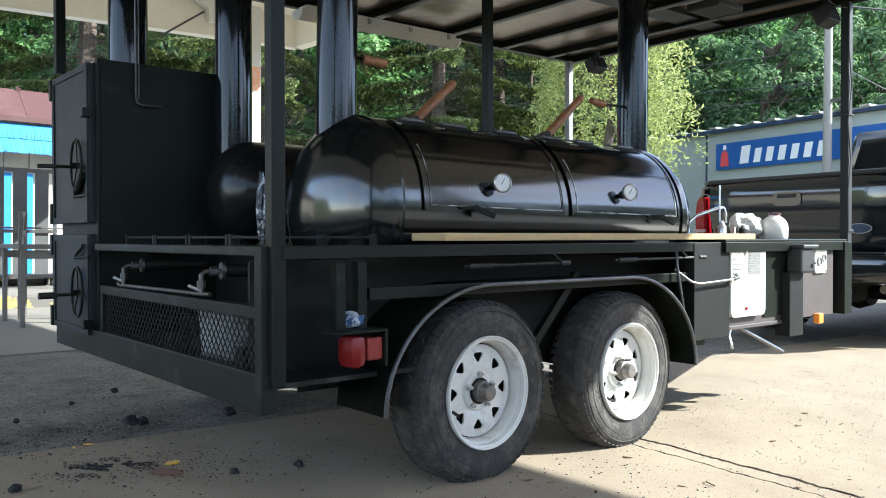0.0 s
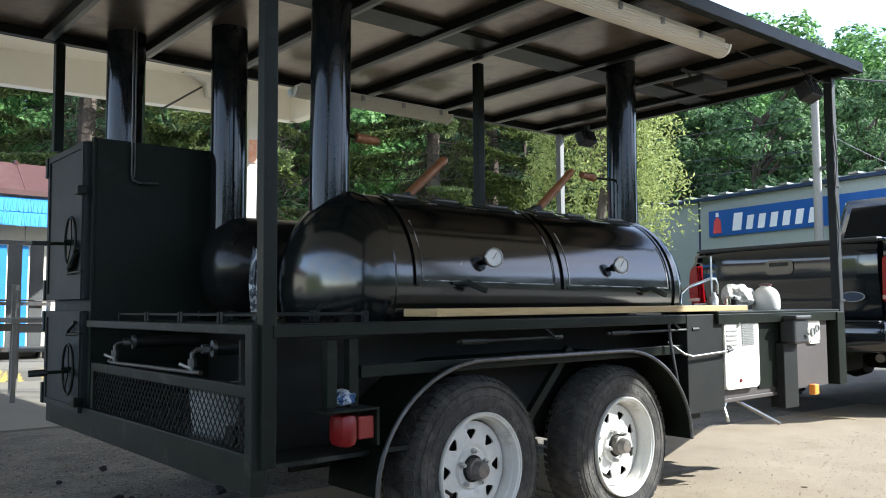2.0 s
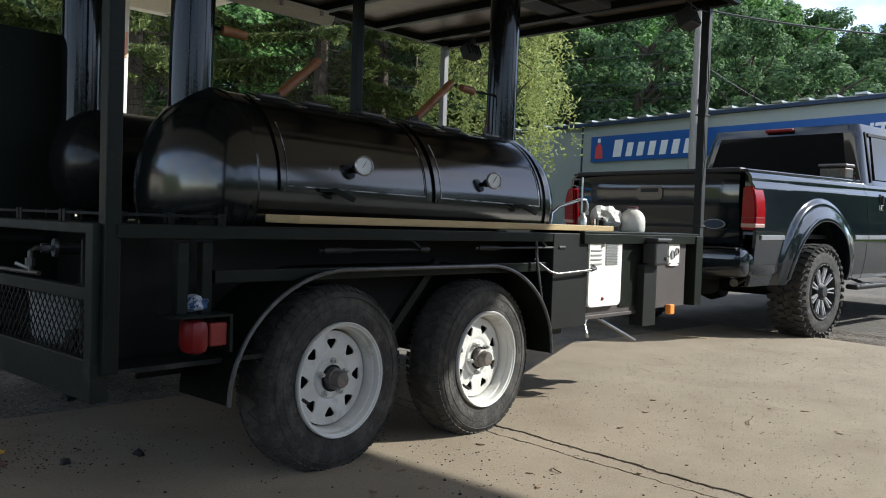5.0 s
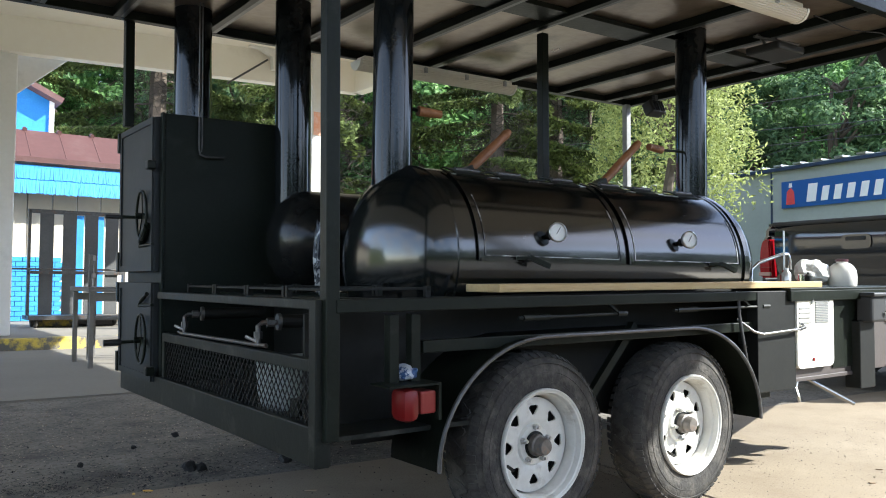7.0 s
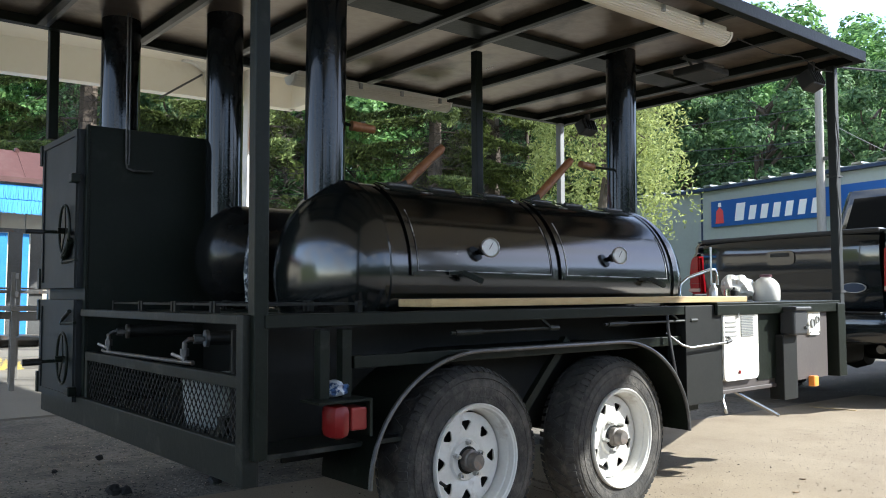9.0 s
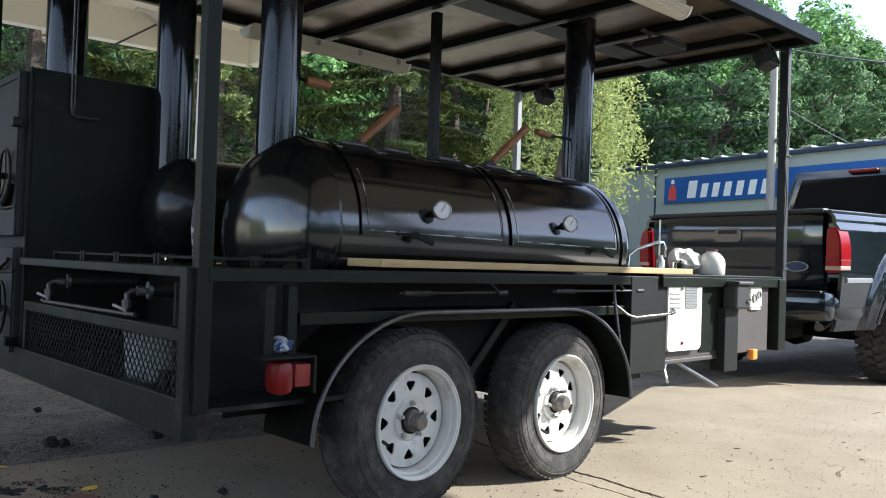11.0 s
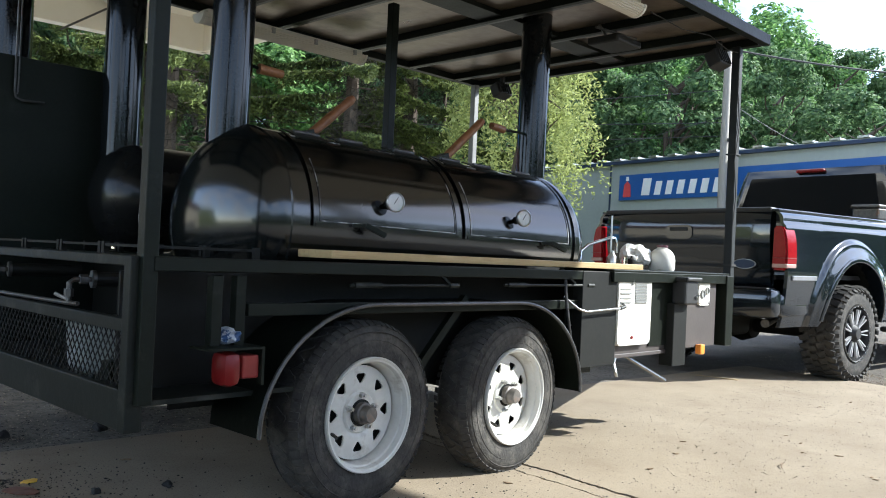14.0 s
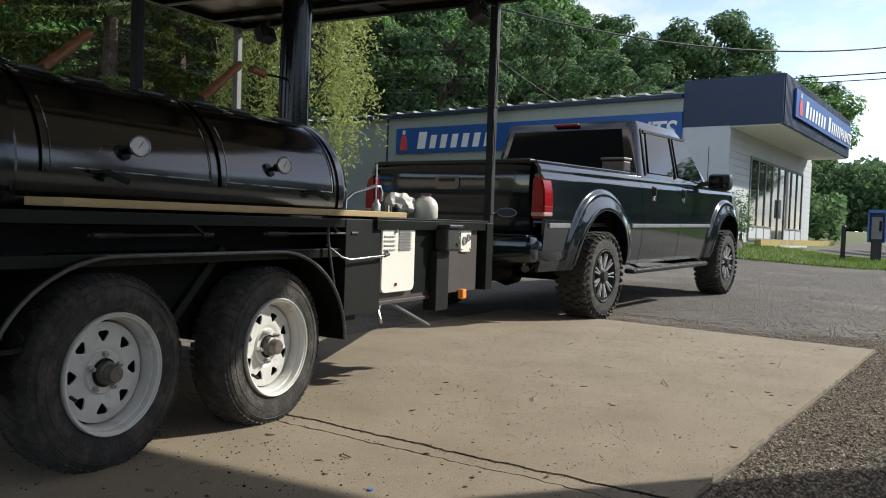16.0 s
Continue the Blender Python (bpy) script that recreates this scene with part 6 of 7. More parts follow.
part("chimney", rod(B(), (4.12, 5.06, z2 + 0.1), (4.12, 5.06, ZR + 0.5), 0.085, 36), M_STACK, S2, "black chimney pipe", True)
part("elbow_pipe", pipe(B(), [(4.75, 4.75, 1.2), (4.62, 4.7, 1.34), (4.5, 4.72, 1.40)], 0.03, 10), M_TANK, S2, smooth=True)
part("saddle", box(B(), (4.3, 4.75, ZD - 0.004), (5.3, 5.1, ZD + 0.03)), M_FRAME, S2)

# ---- tall smoker cabinet at the rear corner ----
cab = thing("smoker_cabinet", (3.84, 5.48, 0.42), "tall black steel smoking cabinet with two wheel-latched doors", "cabinet", m=TIP)
CX0, CX1, CY0, CY1, CZ0, CZ1 = XR + 0.03, 4.16, 5.185, 5.79, 0.418, 1.655
part("body", box(B(), (CX0, CY0, CZ0), (CX1, CY1, CZ1), 0.006), M_CABINET, cab, "black painted steel body")
part("face_frame", box(B(), (CX0 - 0.012, CY0 - 0.004, CZ0), (CX0, CY0 + 0.03, CZ1 + 0.002), 0.002), M_CABINET, cab)
for z0, z1, name in ((0.44, 0.886, 0), (0.936, 1.64, 1)):
    d = part("cabinet_door", box(B(), (CX0 - 0.04, CY0 + 0.032, z0), (CX0 - 0.002, CY1 - 0.012, z1), 0.005), M_CABDOOR, cab, "flat black steel door")
    bm = B()
    t = 0.03
    x0, x1, ya, yb = CX0 - 0.047, CX0 - 0.0401, CY0 + 0.034, CY1 - 0.014
    box(bm, (x0, ya, z0 + 0.002), (x1, yb, z0 + t))
    box(bm, (x0, ya, z1 - t), (x1, yb, z1 - 0.002))
    box(bm, (x0, ya, z0 + t), (x1, ya + t, z1 - t))
    box(bm, (x0, yb - t, z0 + t), (x1, yb, z1 - t))
    part("door_edging", bm, M_CABDOOR, d)
    yc_, zc_ = 5.315, (0.628 if name == 0 else 1.195)
    xw = CX0 - 0.065
    hw = B()
    ring = [(xw, yc_ + 0.078 * math.cos(a * math.tau / 32), zc_ + 0.112 * math.sin(a * math.tau / 32)) for a in range(33)]
    pipe(hw, ring, 0.006, 8)
    hwp = part("hand_wheel", hw, M_FRAME, d, "thin black hand wheel", True)
    for k in range(3):
        a = radians(75 + 120 * k)
        e_, f_ = Vector((0, math.cos(a) * 0.077, math.sin(a) * 0.11)), Vector((0, -math.sin(a), math.cos(a))) * 0.016
        c_ = Vector((xw, yc_, zc_))
        bm = B()
        vs = [bm.verts.new(c_ + q) for q in (f_ * 0.5, e_ + f_, e_ - f_, -f_ * 0.5)]
        r_ = bmesh.ops.extrude_face_region(bm, geom=[bm.faces.new(vs)])
        bmesh.ops.translate(bm, verts=[v for v in r_["geom"] if isinstance(v, bmesh.types.BMVert)], vec=(0.005, 0, 0))
        bmesh.ops.recalc_face_normals(bm, faces=bm.faces)
        part("spoke", bm, M_FRAME, hwp)
    part("spindle", rod(B(), (CX0 - 0.042, yc_, zc_ - 0.004), (xw - 0.03, yc_, zc_ - 0.004), 0.014, 12), M_FRAME, hwp)
    part("crank_pin", rod(B(), (xw - 0.01, yc_, zc_ - 0.01), (xw - 0.155, yc_ + 0.004, zc_ - 0.012), 0.0075, 12), M_FRAME, hwp)
    part("grip", rod(B(), (xw - 0.085, yc_ + 0.002, zc_ - 0.011), (xw - 0.158, yc_ + 0.004, zc_ - 0.012), 0.015 if name == 0 else 0.0095, 14), M_TRIMBLACK, hwp)
    bm = B()
    zl, xl = (0.785 if name == 0 else 1.06), CX0 - 0.052
    rod(bm, (xl + 0.01, CY0 + 0.03, zl), (xl, CY0 + 0.20, zl - 0.004), 0.008, 10)
    rod(bm, (xl, CY0 + 0.20, zl - 0.006), (xl - 0.004, CY0 + 0.155, zl + 0.02), 0.008, 10)
    rod(bm, (xl - 0.004, CY0 + 0.16, zl + 0.016), (xl - 0.006, CY0 + 0.055, zl + (0.05 if name == 0 else 0.085)), 0.009 if name == 0 else 0.017, 12)
    part("latch_lever", bm, M_FRAME, d)
    for zh in (z0 + 0.05, z1 - 0.05):
        bm = B()
        box(bm, (CX0 - 0.055, CY1 - 0.02, zh - 0.05), (CX0 - 0.01, CY1 + 0.012, zh + 0.05), 0.004)
        part("hinge", bm, M_FRAME, d)
    bm = B()
    zc2 = z0 + (0.03 if name == 0 else 0.46)
    box(bm, (CX0 - 0.075, CY0 + 0.0, zc2), (CX0 - 0.035, CY0 + 0.05, zc2 + 0.04), 0.006)
    part("catch", bm, M_FRAME, d)
part("chimney", rod(B(), (3.76, 5.44, CZ1 - 0.01), (3.76, 5.44, ZR + 0.5), 0.09, 36), M_STACK, cab, "black chimney pipe", True)
part("hook_rod", pipe(B(), [(3.70, CY0 - 0.02, ZR), (3.70, CY0 - 0.02, 1.50), (3.705, CY0 - 0.022, 1.475), (3.73, CY0 - 0.024, 1.465), (3.82, CY0 - 0.03, 1.467)], 0.0045, 8), M_PIPE, cab, "thin bent steel hook rod", True)
part("hook_rod", pipe(B(), [(3.715, CY0 - 0.016, ZR), (3.715, CY0 - 0.016, 1.53), (3.712, CY0 - 0.017, 1.49)], 0.0035, 8), M_PIPE, cab, "thin steel rod", True)

# burner ring stands on the rear deck
for y in (4.90, 4.56, 4.22, 3.88):
    bm = B()
    for x in (3.62, 3.98):
        box(bm, (x, y - 0.165, ZD + 0.022), (x + 0.012, y + 0.165, ZD + 0.030))
        for dy in (-0.165, 0.147):
            box(bm, (x - 0.003, y + dy, ZD - 0.003), (x + 0.016, y + dy + 0.018, ZD + 0.036))
    for dy in (-0.10, -0.035, 0.035, 0.10):
        box(bm, (3.632, y + dy - 0.004, ZD + 0.022), (3.98, y + dy + 0.004, ZD + 0.029))
    solo("grate_frame", bm, M_DARK, "low black iron burner grate on the rear deck", "grate", "burner grates", m=TIP)

# plank
bm = B()
box(bm, (4.20, 3.60, ZD + 0.0125), (6.20, 3.79, ZD + 0.0405), 0.003)
solo("plank", bm, M_PLANK, "long raw pine board lying along the deck edge", "plank", m=TIP)

# strip lights under the roof
for x0, y, ln_, zr in ((4.74, 3.60, 1.28, ZR), (4.70, 5.46, 1.12, ZR - 0.032)):
    L = thing("strip_light", (x0 + 0.58, y, zr - 0.08), "weatherproof fluorescent strip light with cloudy plastic lens", "lamp", "roof strip lights", m=TIP)
    part("tray", box(B(), (x0 + 0.02, y - 0.045, zr - 0.028), (x0 + ln_ - 0.02, y + 0.045, zr - 0.001), 0.006), M_CREAM, L)
    part("hanger", box(B(), (x0 + 0.2, y - 0.02, zr - 0.002), (x0 + 0.24, y + 0.02, ZR), 0.002), M_STEEL, L)
    bm = B()
    prism(bm, [((0.055 - 0.0035 * (a // 6 % 2)) * math.cos(radians(a)), -(0.055 - 0.0035 * (a // 6 % 2)) * math.sin(radians(a)) * 0.95) for a in range(0, 181, 6)], ln_, Matrix.Translation((x0, y, zr - 0.028)) @ Matrix.Rotation(radians(-90), 4, "Z"))
    part("lens", bm, M_TUBE, L, "cloudy yellowed plastic lens")
    for xe in (x0 - 0.012, x0 + ln_ - 0.004):
        part("end_cap", prism(B(), [(0.058 * math.cos(radians(a)), -0.058 * math.sin(radians(a)) * 0.95) for a in range(0, 181, 12)], 0.016, Matrix.Translation((xe, y, zr - 0.027)) @ Matrix.Rotation(radians(-90), 4, "Z")), M_CREAM, L, "pale moulded end cap")
    for k in range(4):
        part("clip", box(B(), (x0 + 0.12 + k * 0.3, y - 0.062, zr - 0.045), (x0 + 0.14 + k * 0.3, y - 0.05, zr - 0.015)), M_STEEL, L)


def flood(x, y, z):
    """A squarish flood lamp on a short bracket with a pale side plate."""
    f = thing("flood_lamp", (x, y, z), "black box flood lamp with a pale side bracket", "lamp", "roof flood lamps", m=TIP)
    tilt = Matrix.Translation((x, y, z)) @ Matrix.Rotation(radians(-24), 4, "X") @ Matrix.Translation((-x, -y, -z))
    bm = box(B(), (x - 0.08, y - 0.035, z - 0.055), (x + 0.06, y + 0.045, z + 0.040), 0.010)
    bm.transform(tilt)
    part("housing", bm, M_TRIMBLACK, f)
    for k in range(5):
        bm = box(B(), (x - 0.07 + k * 0.026, y - 0.045, z - 0.05), (x - 0.064 + k * 0.026, y - 0.034, z + 0.03))
        bm.transform(tilt)
        part("cooling_fin", bm, M_TRIMBLACK, f)
    bm = prism(B(), [(-0.028, -0.02), (-0.01, -0.045), (0.022, -0.03), (0.022, 0.03), (-0.006, 0.055), (-0.028, 0.025)], 0.005, Matrix.Translation((x + 0.061, y, z)) @ Matrix.Rotation(radians(90), 4, "Z"))
    part("side_plate", bm, M_CREAM, f, "pale side bracket plate")
    part("bolt", rod(B(), (x + 0.05, y, z), (x + 0.074, y, z), 0.012, 10), M_DARK, f)
    part("bracket", box(B(), (x - 0.015, y - 0.015, z + 0.04), (x + 0.015, y + 0.015, ZR), 0.003), M_TRIMBLACK, f)


flood(6.93, 3.60, ZR - 0.10)
flood(6.98, 5.26, ZR - 0.09)
sp = thing("roof_fan", (6.35, 3.96, ZR - 0.1), "flat black heater panel hung under the roof", "heater", m=TIP)
part("panel", box(B(), (6.25, 3.84, ZR - 0.105), (6.49, 4.04, ZR - 0.062), 0.012), M_TRIMBLACK, sp)
for x in (6.29, 6.45):
    part("hanger", bar(B(), (x, 3.94, ZR - 0.063), (x - 0.03, 3.97, ZR), 0.012, 0.012), M_PIPE, sp)
part("cross_bar", rod(B(), (6.2, 3.95, ZR - 0.03), (6.56, 3.92, ZR - 0.02), 0.008, 8), M_PIPE, sp)

# ---- loose things on the trailer ----
bm = B()
lathe(bm, [(0, 0), (0, 0.115), (0.02, 0.125), (0.16, 0.135), (0.17, 0.14), (0.17, 0)], 40, Matrix.Translation((3.74, 4.24, 0.436)) @ Matrix.Rotation(radians(-90), 4, "Y"))
solo("bucket", bm, M_BUCKET, "pale plastic bucket behind the mesh guard", "bucket", smooth=True, m=TIP)
bm = B()
box(bm, (3.62, 4.10, 0.607), (3.86, 4.40, 0.612), 0.002)
solo("loose_tray", bm, M_BUCKET, "thin pale tray lying on the bucket", "tray", m=TIP)


def crumpled(name, c, sx, sy, sz, seed, mat_, label, cat, m=TIP):
    bm = B()
    bmesh.ops.create_icosphere(bm, subdivisions=3, radius=1.0)
    for v in bm.verts:
        n_ = noise.noise(v.co * 1.8 + Vector((seed, 0, 0))) * 0.35 + noise.noise(v.co * 5 + Vector((0, seed, 0))) * 0.16
        v.co = Vector((v.co.x * sx, v.co.y * sy, v.co.z * sz)) * (1 + n_) + Vector(c)
    return solo(name, bm, mat_, label, cat, m=m)


crumpled("charcoal_bag", (3.83, YN + 0.05, 0.612), 0.045, 0.05, 0.024, 3.0, M_BAG, "crumpled white and blue printed bag on the light bracket", "bag")
crumpled("foil_bag", (4.06, 4.66, 1.0), 0.022, 0.035, 0.15, 8.0, M_FOIL, "crumpled shiny printed foil bag by the small tank", "bag")
# jug, sink tap and bottles at the front end of the plank
jug = thing("plastic_jug", (6.56, 3.70, ZD + 0.012), "milky white plastic jug with a brown cap", "jug", m=TIP)
part("body", lathe(B(), [(0, 0), (0, 0.064), (0.008, 0.070), (0.06, 0.071), (0.085, 0.066), (0.105, 0.054), (0.118, 0.038), (0.122, 0.027), (0.135, 0.027), (0.135, 0)], 40, Matrix.Translation((6.56, 3.70, ZD + 0.012)) @ Matrix.Rotation(radians(-90), 4, "Y")), M_JUG, jug, smooth=True)
part("cap", lathe(B(), [(0, 0), (0, 0.031), (0.012, 0.031), (0.014, 0)], 24, Matrix.Translation((6.56, 3.70, ZD + 0.140)) @ Matrix.Rotation(radians(-90), 4, "Y")), mat("plum_cap", (0.07, 0.02, 0.03), (0.1, 0.03, 0.04), rough=0.4), jug)
crumpled("plastic_bag", (6.43, 3.79, ZD + 0.085), 0.105, 0.07, 0.065, 5.0, M_JUG, "crumpled white plastic bag beside the jug", "bag")
tap = thing("sink_tap", (6.2, 3.80, ZD + 0.034), "chrome gooseneck tap at the sink", "tap", m=TIP)
part("spout", pipe(B(), [(6.15, 3.95, ZD + 0.03), (6.15, 3.95, ZD + 0.1), (6.2, 3.94, ZD + 0.135), (6.35, 3.9, ZD + 0.18), (6.38, 3.89, ZD + 0.18), (6.4, 3.89, ZD + 0.15), (6.4, 3.89, ZD + 0.10)], 0.009, 10), M_CHROME, tap, smooth=True)
part("base", box(B(), (6.1, 3.90, ZD + 0.012), (6.24, 4.0, ZD + 0.04), 0.01), M_CHROME, tap)
part("handle", rod(B(), (6.22, 3.72, ZD + 0.034), (6.22, 3.72, ZD + 0.075), 0.014, 12), M_CHROME, tap)
bm = B()
rod(bm, (6.33, 3.88, ZD + 0.012), (6.33, 3.88, ZD + 0.30), 0.005, 8)
solo("aerial_rod", bm, M_STEEL, "thin upright steel rod on the deck", "rod", m=TIP)
for i, (x, y, h, mm) in enumerate(((6.14, 3.75, 0.07, M_STEEL), (6.25, 3.83, 0.06, M_RED), (6.34, 3.76, 0.05, M_DARK))):
    bm = B()
    lathe(bm, [(0, 0), (0, 0.022), (h * 0.6, 0.022), (h * 0.8, 0.011), (h, 0.011), (h, 0)], 20, Matrix.Translation((x, y, ZD + 0.036 if x < 6.38 else ZD + 0.012)) @ Matrix.Rotation(radians(-90), 4, "Y"))
    solo("bottle", bm, mm, ("small metal bottle", "small red bottle", "small dark jar")[i] + " on the board by the tap", "bottle", smooth=True, m=TIP)

# ---- pickup truck ----
TRK = Matrix.Translation((10.66, 4.94, -0.015)) @ Matrix.Rotation(radians(-7.0), 4, "Z") @ Matrix.Rotation(radians(-1.5), 4, "Y") @ Matrix.Translation((0, -0.985, 0)) @ Matrix.Diagonal((1, 1.055, 1, 1)) @ Matrix.Translation((0, 0.985, 0))
truck = thing("pickup_truck", (0, 0, 0), "glossy black lifted crew-cab pickup truck on chunky tyres", "truck", m=TRK, local=True)


def kpart(name, bm, mat_=None, parent=None, label="", smooth=True):
    return part(name, bm, mat_ or M_CAR, parent or truck, label, smooth)


def shell(bm, outline, y0, y1, lean=0.0, z0=0.0, bev=0.010):
    """A flat side panel from its outline, leaning in by lean above z0."""
    s = 1 if y1 > y0 else -1
    f = [bm.verts.new((x, y1 - s * (z - z0) * lean, z)) for x, z in outline]
    g = [bm.verts.new((x, y0, z)) for x, z in outline]
    n = len(outline)
    ff = bm.faces.new(f)
    bm.faces.new(g[::-1])
    for i in range(n):
        bm.faces.new((f[i], g[i], g[(i + 1) % n], f[(i + 1) % n]))
    bmesh.ops.bevel(bm, geom=list(ff.edges), offset=bev, segments=2, affect="EDGES")
    bmesh.ops.recalc_face_normals(bm, faces=bm.faces)
    return bm


# body side: fullness at each height, as (height, inset from the widest line)
SECTION = [(0.50, 0.064), (0.60, 0.040), (0.72, 0.018), (0.90, 0.004), (0.98, 0.0), (1.08, 0.004), (1.20, 0.014), (1.32, 0.022), (1.370, 0.026), (1.398, 0.052), (1.45, 0.056), (1.475, 0.070), (1.495, 0.100)]
RA, FA, BT, ZA, RAD = 0.0, 3.95, 1.495, 0.50, 0.60


def inset(z):
    for (z0, i0), (z1, i1) in zip(SECTION, SECTION[1:]):
        if z <= z1:
            u = max(0.0, (z - z0) / (z1 - z0))
            return i0 + (i1 - i0) * u
    return SECTION[-1][1]


def side_y(x, z):
    """Half width of the body, with the flares swelling round the arches."""
    y = 0.985 - (inset(z - 0.008) + inset(z) + inset(z + 0.008)) / 3
    for ax in (RA, FA):
        d = math.hypot(x - ax, z - ZA)
        if d < 0.80:
            y += 0.055 * smooth01((0.80 - d) / 0.05) * (1.0 - 0.45 * smooth01((d - RAD) / 0.15))
    if x > 4.2:
        y -= 0.35 * (x - 4.2) ** 2
    return y


def side_panel(name, x0, x1, top, s, label, low=0.52):
    """A full-height side panel, curved in section and cut round the wheel."""
    bm = B()
    n, m_ = max(6, int((x1 - x0) / 0.022)), 64
    cols = []
    for i in range(n + 1):
        u = i / n
        col = []
        xb = x0 + (x1 - x0) * u
        zl = low
        for ax in (RA, FA):
            if abs(xb - ax) < RAD:
                zl = max(zl, ZA + math.sqrt(RAD * RAD - (xb - ax) ** 2))
        zt = top(xb)
        for j in range(m_ + 1):
            z = zl + (zt - zl) * j / m_
            y = side_y(xb, z)
            col.append(bm.verts.new((xb, s * y, z)))
        cols.append([bm.verts.new((xb, s * (side_y(xb, zl) - 0.07), zl))] + col + [bm.verts.new((xb, s * 0.84, zt + 0.002))])
    for c0, c1 in zip(cols, cols[1:]):
        for j in range(len(c0) - 1):
            bm.faces.new((c0[j], c1[j], c1[j + 1], c0[j + 1]))
    for c in (cols[0], cols[-1]):
        g = [bm.verts.new((v.co.x, v.co.y - s * 0.03 if 0 < k < len(c) - 1 else v.co.y, v.co.z)) for k, v in enumerate(c)]
        for k in range(len(c) - 1):
            bm.faces.new((c[k], c[k + 1], g[k + 1], g[k]))
    bmesh.ops.recalc_face_normals(bm, faces=bm.faces)
    return kpart(name, bm, label=label)


bed_top = lambda x: BT
door_top = lambda x: BT - 0.012 * max(0.0, x - 2.2)
wing_top = lambda x: 1.465 - 0.06 * (x - 3.45) - (0.10 * smooth01((x - 4.35) / 0.5) if x > 4.35 else 0.0)
for s in (-1, 1):
    side_panel("bed_side", -1.17, 1.035, bed_top, s, "glossy black bed side with a swollen wheel arch")
    side_panel("rear_door", 1.045, 2.165, door_top, s, "glossy black rear door")
    side_panel("front_door", 2.175, 3.36, door_top, s, "glossy black front door")
    side_panel("front_wing", 3.37, 4.74, wing_top, s, "glossy black front wing")
    y1 = s * 0.985
    for ax in (RA, FA):
        bm = B()
        n = 30
        rows = []
        for i in range(n + 1):
            a = radians(6 + 168 * i / n)
            q = []
            for r, h in ((RAD + 0.004, -0.16), (RAD - 0.012, -0.02), (RAD - 0.012, 0.008), (RAD + 0.006, 0.012), (RAD + 0.03, 0.003)):
                x, z = ax + r * math.cos(a), ZA + r * math.sin(a)
                q.append(bm.verts.new((x, s * (side_y(ax + (RAD + 0.02) * math.cos(a), ZA + (RAD + 0.02) * math.sin(a)) + h), z)))
            rows.append(q)
        for p, q in zip(rows, rows[1:]):
            for i in range(4):
                bm.faces.new((p[i], p[i + 1], q[i + 1], q[i]))
        bmesh.ops.recalc_face_normals(bm, faces=bm.faces)
        kpart("wheel_flare", bm, M_CAR)
        bm = B()
        lathe(bm, [(0, 0.60), (0.34, 0.60), (0.34, 0.3)], 30, Matrix.Translation((ax, y1 - s * 0.06, ZA)) @ Matrix.Rotation(radians(-90 * s), 4, "Z"))
        for v in list(bm.verts):
            v.co.z = max(v.co.z, 0.62)
        kpart("wheel_well", bm, M_DARK)
    # silver moulding, bed rail cap, handles, step bar
    for xa, xb in ((-1.10, -0.70), (0.74, 1.03), (1.05, 2.16), (2.18, 3.28)):
        bm = B()
        k = 12
        ring = [[bm.verts.new((xa + (xb - xa) * i / k, s * (side_y(xa + (xb - xa) * i / k, z) + h), z)) for z, h in ((0.915, -0.004), (0.920, 0.011), (0.952, 0.013), (0.960, -0.004))] for i in range(k + 1)]
        for p, q in zip(ring, ring[1:]):
            for i in range(3):
                bm.faces.new((p[i], p[i + 1], q[i + 1], q[i]))
        bm.faces.new(ring[0])
        bm.faces.new(ring[-1][::-1])
        bmesh.ops.recalc_face_normals(bm, faces=bm.faces)
        kpart("side_moulding", bm, M_MOULD, label="grey body-side moulding")
    kpart("bed_rail", box(B(), (-1.18, s * 0.80, BT - 0.004), (1.03, s * 0.898, BT + 0.022), 0.009), M_CAR)
    for hx in (1.36, 2.31):
        yh = side_y(hx, 1.30)
        hnd = kpart("door_handle", box(B(), (hx, s * (yh - 0.02), 1.22), (hx + 0.055, s * (yh + 0.004), 1.385), 0.012), M_TRIMBLACK)
        part("handle_plate", box(B(), (hx + 0.008, s * yh, 1.215), (hx + 0.045, s * (yh + 0.02), 1.275), 0.008), M_CHROME, hnd)
        part("handle_grip", box(B(), (hx + 0.016, s * yh, 1.27), (hx + 0.040, s * (yh + 0.026), 1.37), 0.008), M_TRIMBLACK, hnd)
    bm = box(B(), (0.70, s * 0.925, 0.424), (3.08, s * 1.045, 0.478), 0.022)
    st = kpart("step_bar", bm, M_TRIMBLACK, label="black running board with a bright edge strip")
    part("edge_strip", box(B(), (0.76, s * 1.036, 0.452), (3.02, s * 1.0495, 0.474), 0.005), M_STEPBAR, st, "bright metal edge strip")
    for hx in (1.05, 2.1):
        part("step_pad", box(B(), (hx, s * 0.95, 0.476), (hx + 0.62, s * 1.042, 0.484), 0.003), M_TRIMBLACK, st)
    for hx in (1.0, 3.0):
        part("step_bracket", bar(B(), (hx, s * 0.97, 0.48), (hx, s * 0.66, 0.60), 0.04, 0.03), M_TRIMBLACK, st)
    # tail lights wrap the corner
    bm = B()
    prism(bm, [(x * 0.132, z) for x, z in ((-0.5, -0.185), (0.36, -0.185), (0.48, -0.14), (0.5, -0.02), (0.42, 0.09), (0.26, 0.165), (0.1, 0.185), (-0.42, 0.185))], 0.17, Matrix.Translation((-1.205, s * 0.926, 1.185)) @ (Matrix.Rotation(radians(-90), 4, "Z") if s < 0 else Matrix.Rotation(radians(-90), 4, "Z") @ Matrix.Diagonal((-1, 1, 1, 1))))
